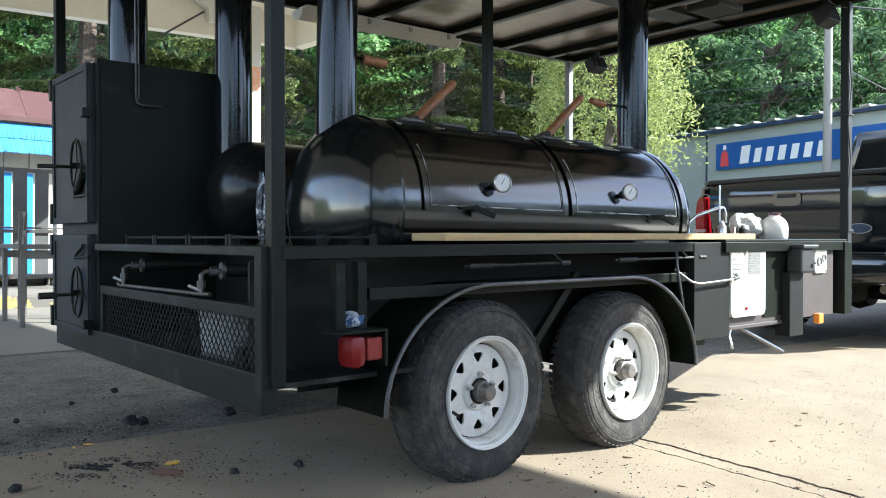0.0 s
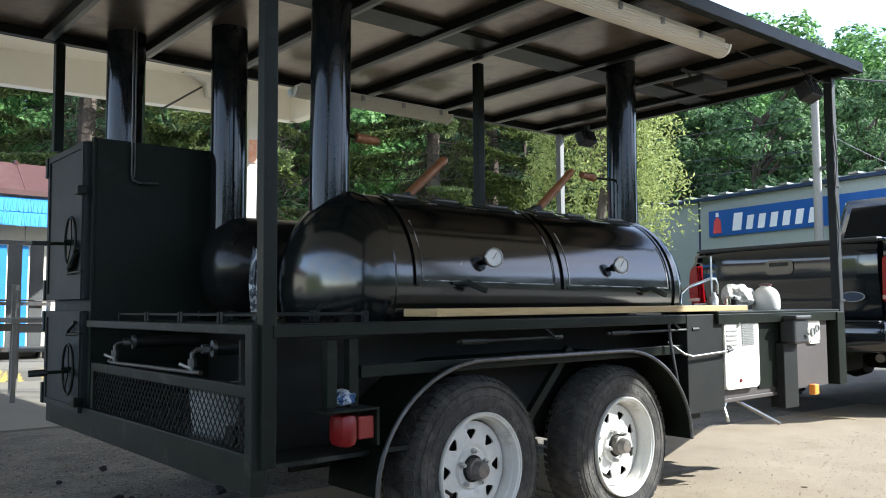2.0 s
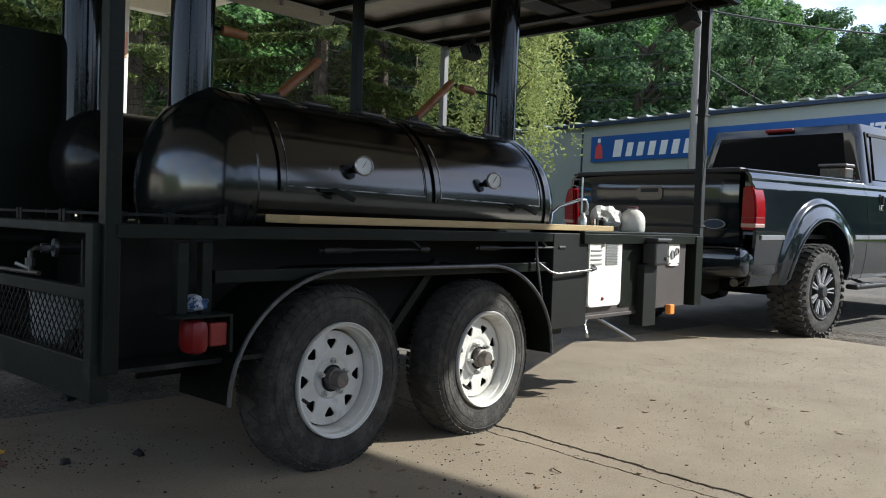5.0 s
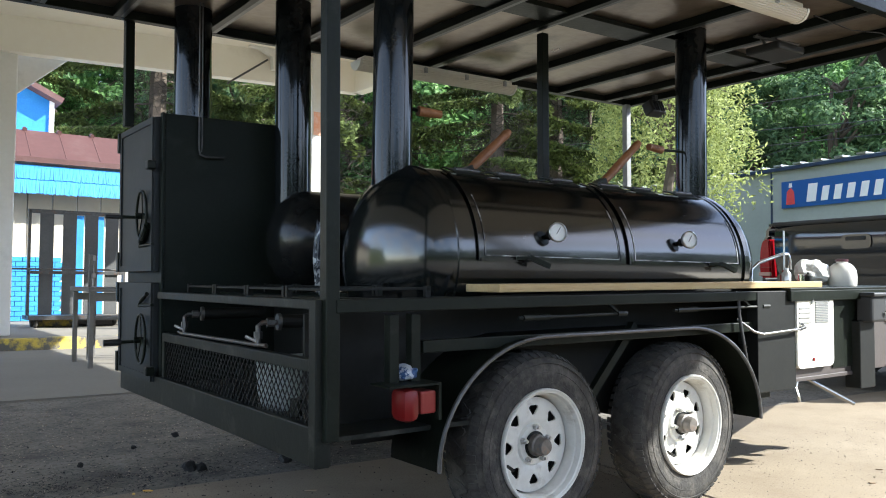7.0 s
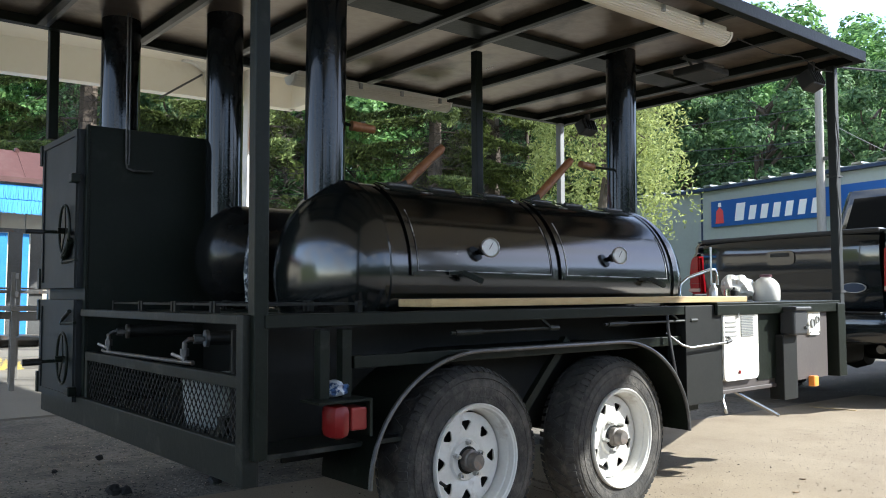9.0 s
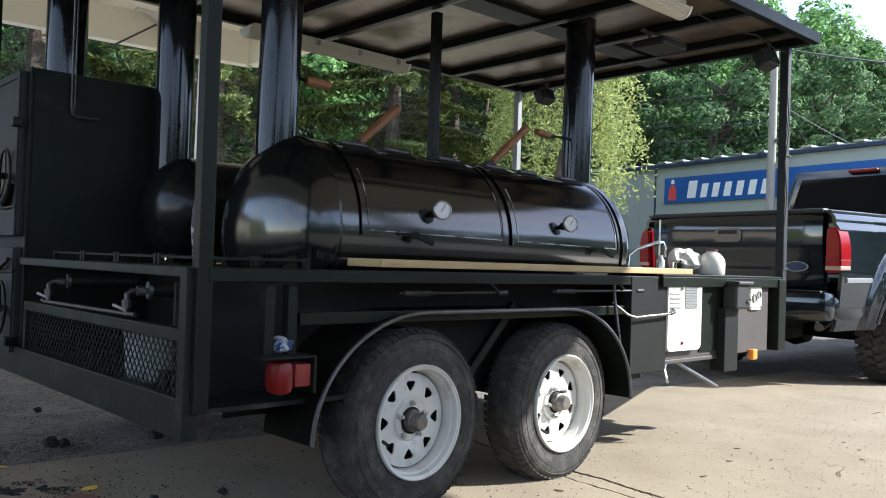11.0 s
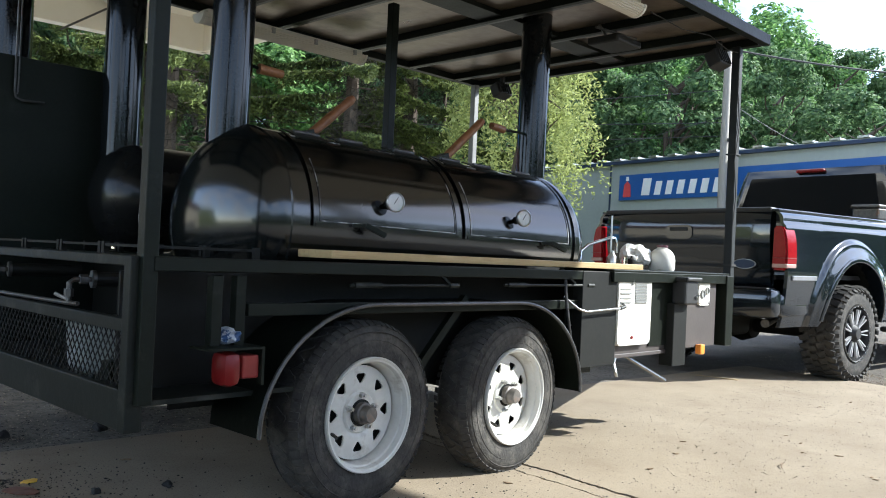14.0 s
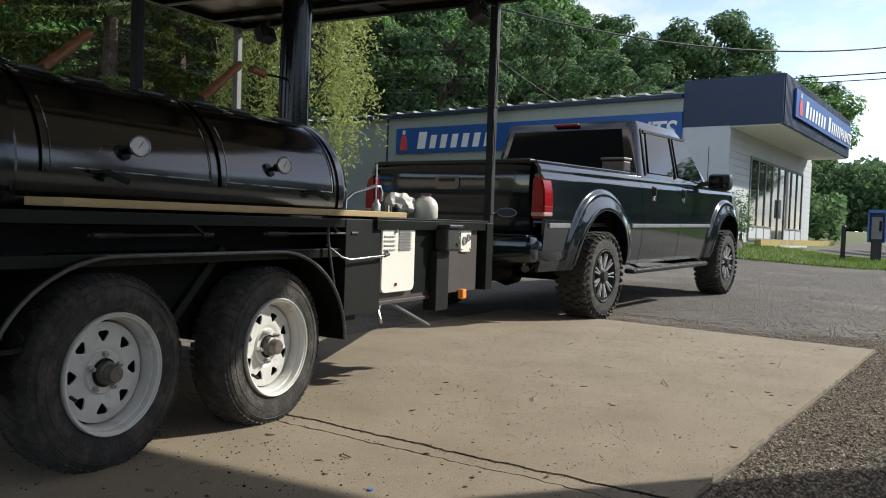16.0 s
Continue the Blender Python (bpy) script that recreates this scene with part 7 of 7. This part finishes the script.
    bmesh.ops.bevel(bm, geom=list(bm.edges), offset=0.014, segments=2, affect="EDGES", clamp_overlap=True)
    tl_ = kpart("tail_light", bm, M_TAILRED, label="tall red wrap-round tail light")
    part("reverse_lens", box(B(), (-1.211, s * 0.866, 1.02), (-1.05, s * 0.994, 1.055), 0.008), mat("pale_lens", (0.40, 0.24, 0.21), (0.5, 0.33, 0.29), rough=0.25), tl_)
    part("lens_rib", box(B(), (-1.2085, s * 0.866, 1.10), (-1.045, s * 0.9935, 1.106), 0.002), M_RED, tl_)
    # mirrors
    mr = kpart("door_mirror", box(B(), (3.06, s * 1.0, 1.395), (3.20, s * 1.285, 1.61), 0.05), M_TRIMBLACK, label="large black towing mirror")
    part("mirror_glass", box(B(), (3.054, s * 1.03, 1.425), (3.061, s * 1.255, 1.58), 0.002), M_CARGLASS, mr)
    part("mirror_arm", bar(B(), (3.10, s * 0.90, 1.47), (3.12, s * 1.03, 1.49), 0.05, 0.06), M_TRIMBLACK, mr)

# tailgate, bumper, bed floor
bm = B()
gate = [(0.86, 0.02), (0.90, 0.0), (1.02, -0.004), (1.12, -0.012), (1.16, -0.022), (1.24, -0.030), (1.36, -0.030), (1.44, -0.022), (1.49, -0.006), (1.515, 0.02)]
rows = []
for z, dx in gate:
    rows.append([bm.verts.new((-1.185 + dx + 0.03 * (abs(k) / 8) ** 6, 0.83 * k / 8, z)) for k in range(-8, 9)])
for p, q in zip(rows, rows[1:]):
    for k in range(16):
        bm.faces.new((p[k], p[k + 1], q[k + 1], q[k]))
back_ = [bm.verts.new((-1.12, v.co.y, v.co.z)) for v in rows[-1]]
for k in range(16):
    bm.faces.new((rows[-1][k], rows[-1][k + 1], back_[k + 1], back_[k]))
bmesh.ops.recalc_face_normals(bm, faces=bm.faces)
tg = kpart("tailgate", bm, label="glossy black pressed tailgate")
part("inner_panel", box(B(), (-1.13, -0.84, 0.86), (-1.11, 0.84, BT)), M_CAR, tg)
part("spoiler_lip", box(B(), (-1.20, -0.84, BT - 0.005), (-1.10, 0.84, BT + 0.035), 0.012), M_TRIMBLACK, tg)
bm = prism(B(), [(x, z) for x, z in rounded(0.27, 0.125, 0.045)], 0.02, Matrix.Translation((-1.205, 0.0, 1.315)) @ Matrix.Rotation(radians(90), 4, "Z"))
hp = part("latch_handle", bm, M_CAR, tg)
part("handle_pull", box(B(), (-1.232, -0.09, 1.325), (-1.222, 0.09, 1.36), 0.004), M_TRIMBLACK, hp)
bm = B()
prism(bm, [(0.10 * math.cos(a * math.tau / 28), 0.042 * math.sin(a * math.tau / 28)) for a in range(28)], 0.01, Matrix.Translation((-1.203, -0.63, 1.045)) @ Matrix.Rotation(radians(90), 4, "Z"))
em = part("badge", bm, M_MOULD, tg, "oval badge with a plain dark centre")
bm = B()
prism(bm, [(0.093 * math.cos(a * math.tau / 28), 0.037 * math.sin(a * math.tau / 28)) for a in range(28)], 0.004, Matrix.Translation((-1.2135, -0.63, 1.045)) @ Matrix.Rotation(radians(90), 4, "Z"))
part("badge_centre", bm, M_NAVY, em)
bp = kpart("rear_bumper", box(B(), (-1.36, -0.96, 0.60), (-1.18, 0.96, 0.845), 0.05), M_CAR, label="black step bumper")
part("step_top", box(B(), (-1.34, -0.90, 0.840), (-1.20, 0.90, 0.851), 0.004), M_TRIMBLACK, bp)
kpart("bumper_end", box(B(), (-1.22, -0.965, 0.61), (-0.62, -0.88, 0.80), 0.03), M_CAR)
kpart("hitch", box(B(), (-1.5, -0.06, 0.44), (-1.1, 0.06, 0.55), 0.01), M_TRIMBLACK)
kpart("exhaust_tip", rod(B(), (-0.8, -0.70, 0.58), (-1.16, -0.80, 0.545), 0.035, 18), M_PIPE)
kpart("bed_floor", box(B(), (-1.12, -0.86, 0.92), (0.96, 0.86, 0.96)), M_TRIMBLACK)
kpart("bed_front", box(B(), (0.95, -0.86, 0.9), (1.02, 0.86, BT + 0.01)), M_CAR)
kpart("chassis", box(B(), (-1.15, -0.5, 0.55), (4.6, 0.5, 0.72)), M_DARK)
kpart("fuel_tank", box(B(), (-1.1, -0.35, 0.38), (-0.55, 0.5, 0.6), 0.06), M_DARK, label="spare wheel and tank under the bed")
kpart("axle", rod(B(), (RA, -0.8, 0.43), (RA, 0.8, 0.43), 0.07, 14), M_DARK)
kpart("axle", rod(B(), (FA, -0.8, 0.43), (FA, 0.8, 0.43), 0.06, 14), M_DARK)
kpart("differential", lathe(B(), [(-0.15, 0), (-0.12, 0.12), (0, 0.16), (0.12, 0.12), (0.15, 0)], 20, Matrix.Translation((RA, 0.05, 0.42)) @ Matrix.Rotation(radians(90), 4, "Z")), M_DARK)

# cab greenhouse: sections from beltline to roof
ZB, ZT = BT, 2.115


def cab_ring(z, t):
    """Half outline of the cab at height fraction t: rear, sides, front."""
    xr, xf = 1.06 + 0.13 * t ** 1.3, 3.46 - 0.90 * t
    w = 0.915 - 0.125 * t
    return xr, xf, w


bm = B()
rows = []
for i in range(9):
    t = i / 8
    z = ZB - 0.03 + (ZT - ZB + 0.03) * t if i < 8 else ZT
    tt = t if t < 0.9 else t + 0.6 * (t - 0.9)
    xr, xf, w = cab_ring(z, tt)
    c = 0.10
    ring = []
    for cx, cy, a in ((xf - c, w - c, 0), (xr + c, w - c, 90), (xr + c, -w + c, 180), (xf - c, -w + c, 270)):
        ring += [bm.verts.new((cx + c * math.cos(radians(a + 22.5 * k)), cy + c * math.sin(radians(a + 22.5 * k)), z)) for k in range(5)]
    rows.append(ring)
for p, q in zip(rows, rows[1:]):
    for k in range(20):
        bm.faces.new((p[k], p[(k + 1) % 20], q[(k + 1) % 20], q[k]))
top = [v for v in rows[-1]]
cen = bm.verts.new((1.85, 0, ZT + 0.03))
for k in range(20):
    bm.faces.new((top[k], top[(k + 1) % 20], cen))
bmesh.ops.recalc_face_normals(bm, faces=bm.faces)
cabp = kpart("cab", bm, label="glossy black crew cab")


def pane(pts, label="", glass_=None):
    """A flat tinted pane of four or more corners, a little proud of the pillars."""
    bm = B()
    vs = [bm.verts.new(p) for p in pts]
    f = bm.faces.new(vs)
    bmesh.ops.recalc_face_normals(bm, faces=bm.faces)
    r = bmesh.ops.extrude_face_region(bm, geom=[f])
    n_ = f.normal.copy()
    out = Vector((pts[0][0] - 1.9, pts[0][1], 0))
    if n_.dot(out) < 0:
        n_ = -n_
    bmesh.ops.translate(bm, verts=[v for v in r["geom"] if isinstance(v, bmesh.types.BMVert)], vec=n_ * 0.012)
    bmesh.ops.recalc_face_normals(bm, faces=bm.faces)
    return part("window_pane", bm, glass_ or M_CARGLASS, cabp, label)


def on_side(x, z, s):
    t = (z - ZB) / (ZT - ZB)
    return (x, s * (cab_ring(z, t)[2] + 0.0), z)


for s in (-1, 1):
    pane([on_side(1.33, 1.53, s), on_side(2.10, 1.53, s), on_side(2.10, 1.985, s), on_side(1.42, 1.985, s)])
    pane([on_side(2.26, 1.53, s), on_side(3.16, 1.50, s), on_side(3.05, 1.62, s), on_side(2.70, 1.97, s), on_side(2.60, 1.985, s), on_side(2.26, 1.985, s)])
    for a, b in (((1.24, 1.50), (1.30, 2.03)), ((2.18, 1.50), (2.18, 2.03))):
        p, q = on_side(a[0], a[1], s), on_side(b[0], b[1], s)
        part("door_seal", bar(B(), (p[0], p[1] + s * 0.004, p[2]), (q[0], q[1] + s * 0.004, q[2]), 0.014, 0.02), M_TRIMBLACK, cabp)
    p, q = on_side(1.34, 2.005, s), on_side(2.66, 2.005, s)
    part("rain_guard", bar(B(), (p[0], p[1] + s * 0.012, p[2]), (q[0], q[1] + s * 0.012, q[2]), 0.02, 0.03), M_TRIMBLACK, cabp)
back = lambda y, z: (cab_ring(z, (z - ZB) / (ZT - ZB))[0] - 0.002, y, z)
pane([back(-0.76, 1.53), back(0.76, 1.53), back(0.66, 2.02), back(-0.66, 2.02)], "dark tinted rear window", M_REARGLASS)
frontg = lambda y, z: (cab_ring(z, (z - ZB) / (ZT - ZB))[1] + 0.002, y, z)
pane([frontg(-0.78, 1.54), frontg(0.78, 1.54), frontg(0.62, 1.98), frontg(-0.62, 1.98)])
part("brake_light", box(B(), (1.14, -0.15, 2.065), (1.22, 0.15, 2.105), 0.015), M_RED, cabp, "red high brake light")
part("aerial", rod(B(), (3.55, -0.85, 1.43), (3.5, -0.87, 2.0), 0.005, 6), M_DARK, cabp)
# bonnet and front
bm = B()
rows = []
for x, z, w in ((3.30, 1.47, 0.86), (3.5, 1.465, 0.86), (4.2, 1.43, 0.84), (4.62, 1.36, 0.80), (4.74, 1.26, 0.78), (4.76, 0.8, 0.78)):
    rows.append([bm.verts.new((x, w * k / 6, z + 0.03 * math.cos(k / 6 * math.pi / 2) - (0.04 if abs(k) == 6 else 0))) for k in range(-6, 7)])
for p, q in zip(rows, rows[1:]):
    for k in range(12):
        bm.faces.new((p[k], p[k + 1], q[k + 1], q[k]))
bmesh.ops.recalc_face_normals(bm, faces=bm.faces)
kpart("bonnet", bm, label="glossy black bonnet")
kpart("front_bumper", box(B(), (4.68, -0.97, 0.6), (4.92, 0.97, 0.86), 0.04), M_CHROME)
kpart("grille", box(B(), (4.74, -0.6, 0.9), (4.80, 0.6, 1.22), 0.02), M_CHROME)
for s in (-1, 1):
    kpart("headlight", box(B(), (4.66, s * 0.62, 0.95), (4.79, s * 0.93, 1.22), 0.02), M_STEEL)
# dark lower cab and firewall so that nothing shows through
kpart("floor_pan", box(B(), (0.95, -0.80, 0.60), (3.35, 0.80, 0.86)), M_DARK)
kpart("cab_core", box(B(), (1.0, -0.80, 0.86), (3.3, 0.80, BT - 0.03)), M_DARK)


def truck_wheel():
    """A chunky mud tyre on a black and silver split-spoke rim; +x of its own axes looks out."""
    w = part("wheel", lathe(B(), [(-0.31, 0.25), (-0.32, 0.33), (-0.30, 0.40), (-0.275, 0.425), (-0.045, 0.425), (-0.02, 0.40), (0.0, 0.33), (-0.008, 0.27), (-0.03, 0.25)], 64), M_RUBBER, truck, "chunky black mud-terrain tyre", True)
    bm = B()
    n = 36
    for k in range(n):
        a = k * math.tau / n
        for s, off, ln in ((-0.055, 0, 0.09), (-0.265, 0.5, 0.09), (-0.125, 0.3, 0.07), (-0.2, 0.8, 0.07)):
            m = Matrix.Rotation(a + off * math.tau / n, 4, "X") @ Matrix.Translation((s, 0, 0.428)) @ Matrix.Rotation(radians(18 * (1 if off else -1)), 4, "Z")
            bmesh.ops.create_cube(bm, size=1.0, matrix=m @ Matrix.Diagonal((ln, 0.046, 0.026, 1)))
        m = Matrix.Rotation(a, 4, "X") @ Matrix.Translation((-0.012, 0, 0.397)) @ Matrix.Rotation(radians(35), 4, "Y")
        bmesh.ops.create_cube(bm, size=1.0, matrix=m @ Matrix.Diagonal((0.05, 0.04 if k % 2 else 0.028, 0.018, 1)))
    part("tread_block", bm, M_TREAD, w, kind="stuff")
    rim = part("rim", lathe(B(), [(-0.03, 0.255), (-0.005, 0.262), (-0.012, 0.25), (-0.03, 0.243), (-0.12, 0.235), (-0.16, 0.23), (-0.16, 0.0)], 56), M_TRIMBLACK, w, "black rim", True)
    for k in range(9):
        for da in (-0.10, 0.10):
            a = k * math.tau / 9 + da
            d = Vector((0, math.cos(a), math.sin(a)))
            d2 = Vector((0, math.cos(k * math.tau / 9 + da * 0.75), math.sin(k * math.tau / 9 + da * 0.75)))
            part("spoke", bar(B(), Vector((-0.028, 0, 0)) + d2 * 0.085, Vector((-0.016, 0, 0)) + d * 0.222, 0.010, 0.020, up=(1, 0, 0)), M_ALLOY, rim)
    part("rim_lip", lathe(B(), [(-0.008, 0.2625), (0.002, 0.2605), (0.001, 0.2545), (-0.008, 0.2525)], 56), M_STEPBAR, rim, "thin bright rim edge", True)
    part("centre_cap", lathe(B(), [(-0.10, 0.09), (-0.03, 0.085), (0.0, 0.055), (0.008, 0.05), (0.01, 0)], 28), M_TRIMBLACK, rim, smooth=True)
    for k in range(24):
        a = k * math.tau / 24
        part("bolt", lathe(B(), [(-0.006, 0.006), (0.0, 0.005), (0.001, 0)], 6, Matrix.Rotation(a, 4, "X") @ Matrix.Translation((0, 0, 0.252))), M_CHROME, rim)
    return w


tw = truck_wheel()
for i, (ax, s) in enumerate(((RA, -1), (FA, -1), (RA, 1), (FA, 1))):
    w = tw if i == 0 else copy_wheel(tw)
    w.matrix_parent_inverse = IDENT
    w.matrix_basis = Matrix.Translation((ax, s * 1.035, 0.438)) @ Matrix.Rotation(radians(90 * s), 4, "Z") @ Matrix.Rotation(radians(17 * i), 4, "X")

# toolbox lid edge and load in the bed
bm = B()
box(bm, (0.75, -0.87, 1.515), (0.94, -0.62, 1.64), 0.02)
box(bm, (0.735, -0.88, 1.636), (0.95, -0.61, 1.672), 0.012)
solo("tool_box", bm, M_PIPE, "dull grey metal tool box on the bed rail", "tool box", m=TRK)

# ---- litter on the ground ----


def lump(x, y, r, seed, mat_=None, label="black charcoal lump on the pavement", cat="charcoal", flat=0.75):
    bm = B()
    bmesh.ops.create_icosphere(bm, subdivisions=2, radius=1.0)
    for v in bm.verts:
        v.co *= r * (1 + 0.45 * noise.noise(v.co * 1.3 + Vector((seed * 3.1, 0, 0))))
        v.co.z *= flat
    lo = min(v.co.z for v in bm.verts)
    for v in bm.verts:
        v.co += Vector((x, y, -lo - 0.003))
    return solo("charcoal_lump" if cat == "charcoal" else cat.replace(" ", "_"), bm, mat_ or M_CHARCOAL, label, cat, "charcoal lumps" if cat == "charcoal" else "")


def flake(name, x, y, size, mat_, label, cat, seed, z=0.0, ratio=0.5, turn=None, lift=0.12):
    """A thin curled scrap lying on the ground."""
    rnd = random.Random(seed)
    bm = B()
    n, a0 = 9, rnd.uniform(0, 6)
    a0 = a0 if turn is None else turn
    ring = []
    for k in range(n):
        a = k * math.tau / n
        r = size * rnd.uniform(0.7, 1.1)
        p = Vector((r * math.cos(a), r * ratio * math.sin(a), 0))
        p.rotate(Euler((0, 0, a0)))
        ring.append(bm.verts.new((x + p.x, y + p.y, z + 0.004 + rnd.uniform(0, size * lift))))
    c = bm.verts.new((x, y, z + 0.004 + size * lift * 0.8))
    for k in range(n):
        bm.faces.new((ring[k], ring[(k + 1) % n], c))
    r = bmesh.ops.extrude_face_region(bm, geom=bm.faces[:])
    bmesh.ops.translate(bm, verts=[v for v in r["geom"] if isinstance(v, bmesh.types.BMVert)], vec=(0, 0, -0.003))
    return solo(name, bm, mat_, label, cat)


def patchy(r, x, y, sx, sy):
    """A drift of dust that thins out in streaks."""
    p = Vector((r.gauss(x, sx), r.gauss(y, sy), 0))
    return (p.x, p.y) if noise.noise(p * 11) + 0.6 * noise.noise(p * 27) > -0.02 else None


for i, (x, y, r) in enumerate(((3.70, 5.24, 0.034), (3.745, 5.22, 0.026), (4.14, 5.16, 0.032), (3.72, 4.22, 0.017), (3.95, 4.155, 0.018), (3.05, 4.46, 0.02), (3.30, 5.6, 0.015), (3.9, 6.1, 0.02), (3.62, 5.9, 0.014))):
    lump(x, y, r, i)
scatter_stones("ash", 2600, lambda r: patchy(r, 3.40, 4.585, 0.085, 0.06), 0.008, M_CHARCOAL, "spilled black ash and charcoal dust", "ash", 0.0, 31, 0.3)
scatter_stones("ash", 3000, lambda r: patchy(r, 3.2, 5.2, 0.36, 0.17), 0.007, M_CHARCOAL, "spilled black ash and charcoal dust", "ash", 0.0, 32, 0.3)
scatter_stones("gravel", 6000, lambda r: (r.uniform(2.2, 6.0), r.uniform(5.02, 7.6)), 0.0065, M_GRAVEL, "fine loose stones on the worn pavement strip", "gravel", -0.006, 34, 0.5)
scatter_stones("ash", 350, lambda r: (r.gauss(3.65, 0.2), r.gauss(4.4, 0.15)), 0.006, M_CHARCOAL, "scattered charcoal crumbs", "ash", 0.0, 33, 0.5)
M_PEEL = mat("orange_peel", (0.75, 0.40, 0.03), (0.85, 0.55, 0.08), rough=0.5, scale=30)
M_RUST = mat("brown_sauce_stain", (0.12, 0.04, 0.025), (0.2, 0.075, 0.045), rough=0.5, scale=30)
flake("orange_peel", 3.59, 4.475, 0.036, M_PEEL, "bright orange scrap of peel on the concrete", "peel", 1, ratio=0.7)
flake("orange_peel", 3.43, 4.97, 0.022, M_PEEL, "bright orange scrap of peel on the concrete", "peel", 2)
flake("orange_peel", 3.37, 4.95, 0.014, M_PEEL, "bright orange scrap of peel on the concrete", "peel", 3)
flake("food_scrap", 3.53, 4.37, 0.085, M_RUST, "flat reddish-brown scrap on the concrete", "scrap", 4, ratio=0.5, turn=radians(-50), lift=0.05)
M_DRYLEAF = mat("dry_leaf", (0.14, 0.09, 0.05), (0.28, 0.2, 0.12), rough=0.8, objrand=0.5)
rnd = random.Random(77)
for i in range(46):
    x, y = rnd.uniform(4.4, 9.8), rnd.uniform(1.75, 3.5)
    flake("dry_leaf", x, y, rnd.uniform(0.008, 0.022), M_DRYLEAF, "small curled brown leaf on the concrete", "leaf", 100 + i, ratio=rnd.uniform(0.25, 0.6))
for i, (x, y) in enumerate(((4.46, 3.25), (4.77, 3.0), (4.31, 3.32), (4.28, 3.22), (4.5, 3.5), (4.0, 4.6))):
    flake("dry_leaf", x, y, 0.022, M_DRYLEAF, "small curled brown leaf on the concrete", "leaf", 200 + i, ratio=0.45)
flake("blue_cap", 4.708, 2.787, 0.013, M_BLUEPRINT, "tiny blue plastic scrap on the concrete", "scrap", 5, ratio=0.8)
for i, pts in enumerate((((4.96, 3.04, 0.004), (4.97, 3.08, 0.008), (4.995, 3.095, 0.005)), ((7.18, 2.46, 0.006), (7.26, 2.50, 0.012), (7.36, 2.53, 0.006)), ((6.3, 2.9, 0.005), (6.36, 2.93, 0.01), (6.42, 2.94, 0.005)))):
    solo("twig", pipe(B(), pts, 0.0025, 6), M_DRYLEAF, "thin dry twig on the concrete", "twig")
# pine needles by the gravel edge
rnd = random.Random(78)
verts, faces = [], []
for _ in range(900):
    x, y, a = rnd.gauss(5.6, 0.35), rnd.gauss(0.75, 0.18), rnd.uniform(0, 6.28)
    dx, dy, k = math.cos(a) * 0.05, math.sin(a) * 0.05, len(verts)
    z = 0.012 + rnd.uniform(0, 0.02)
    verts += [(x - dx, y - dy, z), (x + dx, y + dy, z + 0.004), (x + dx - dy * 0.03, y + dy + dx * 0.03, z + 0.003)]
    faces.append((k, k + 1, k + 2))
me = bpy.data.meshes.new("pine_needles")
me.from_pydata(verts, [], faces)
me.materials.append(M_HANDLE)
tagged(new("pine_needles", me), "dry brown pine needles on the gravel", "needles", kind="stuff")

bm = B()
bar(bm, (9.28, 4.84, -0.004), (9.33, 4.48, -0.002), 0.03, 0.012)
solo("wood_strip", bm, M_PLANK, "thin pale wooden strip lying behind the trailer", "wood strip")
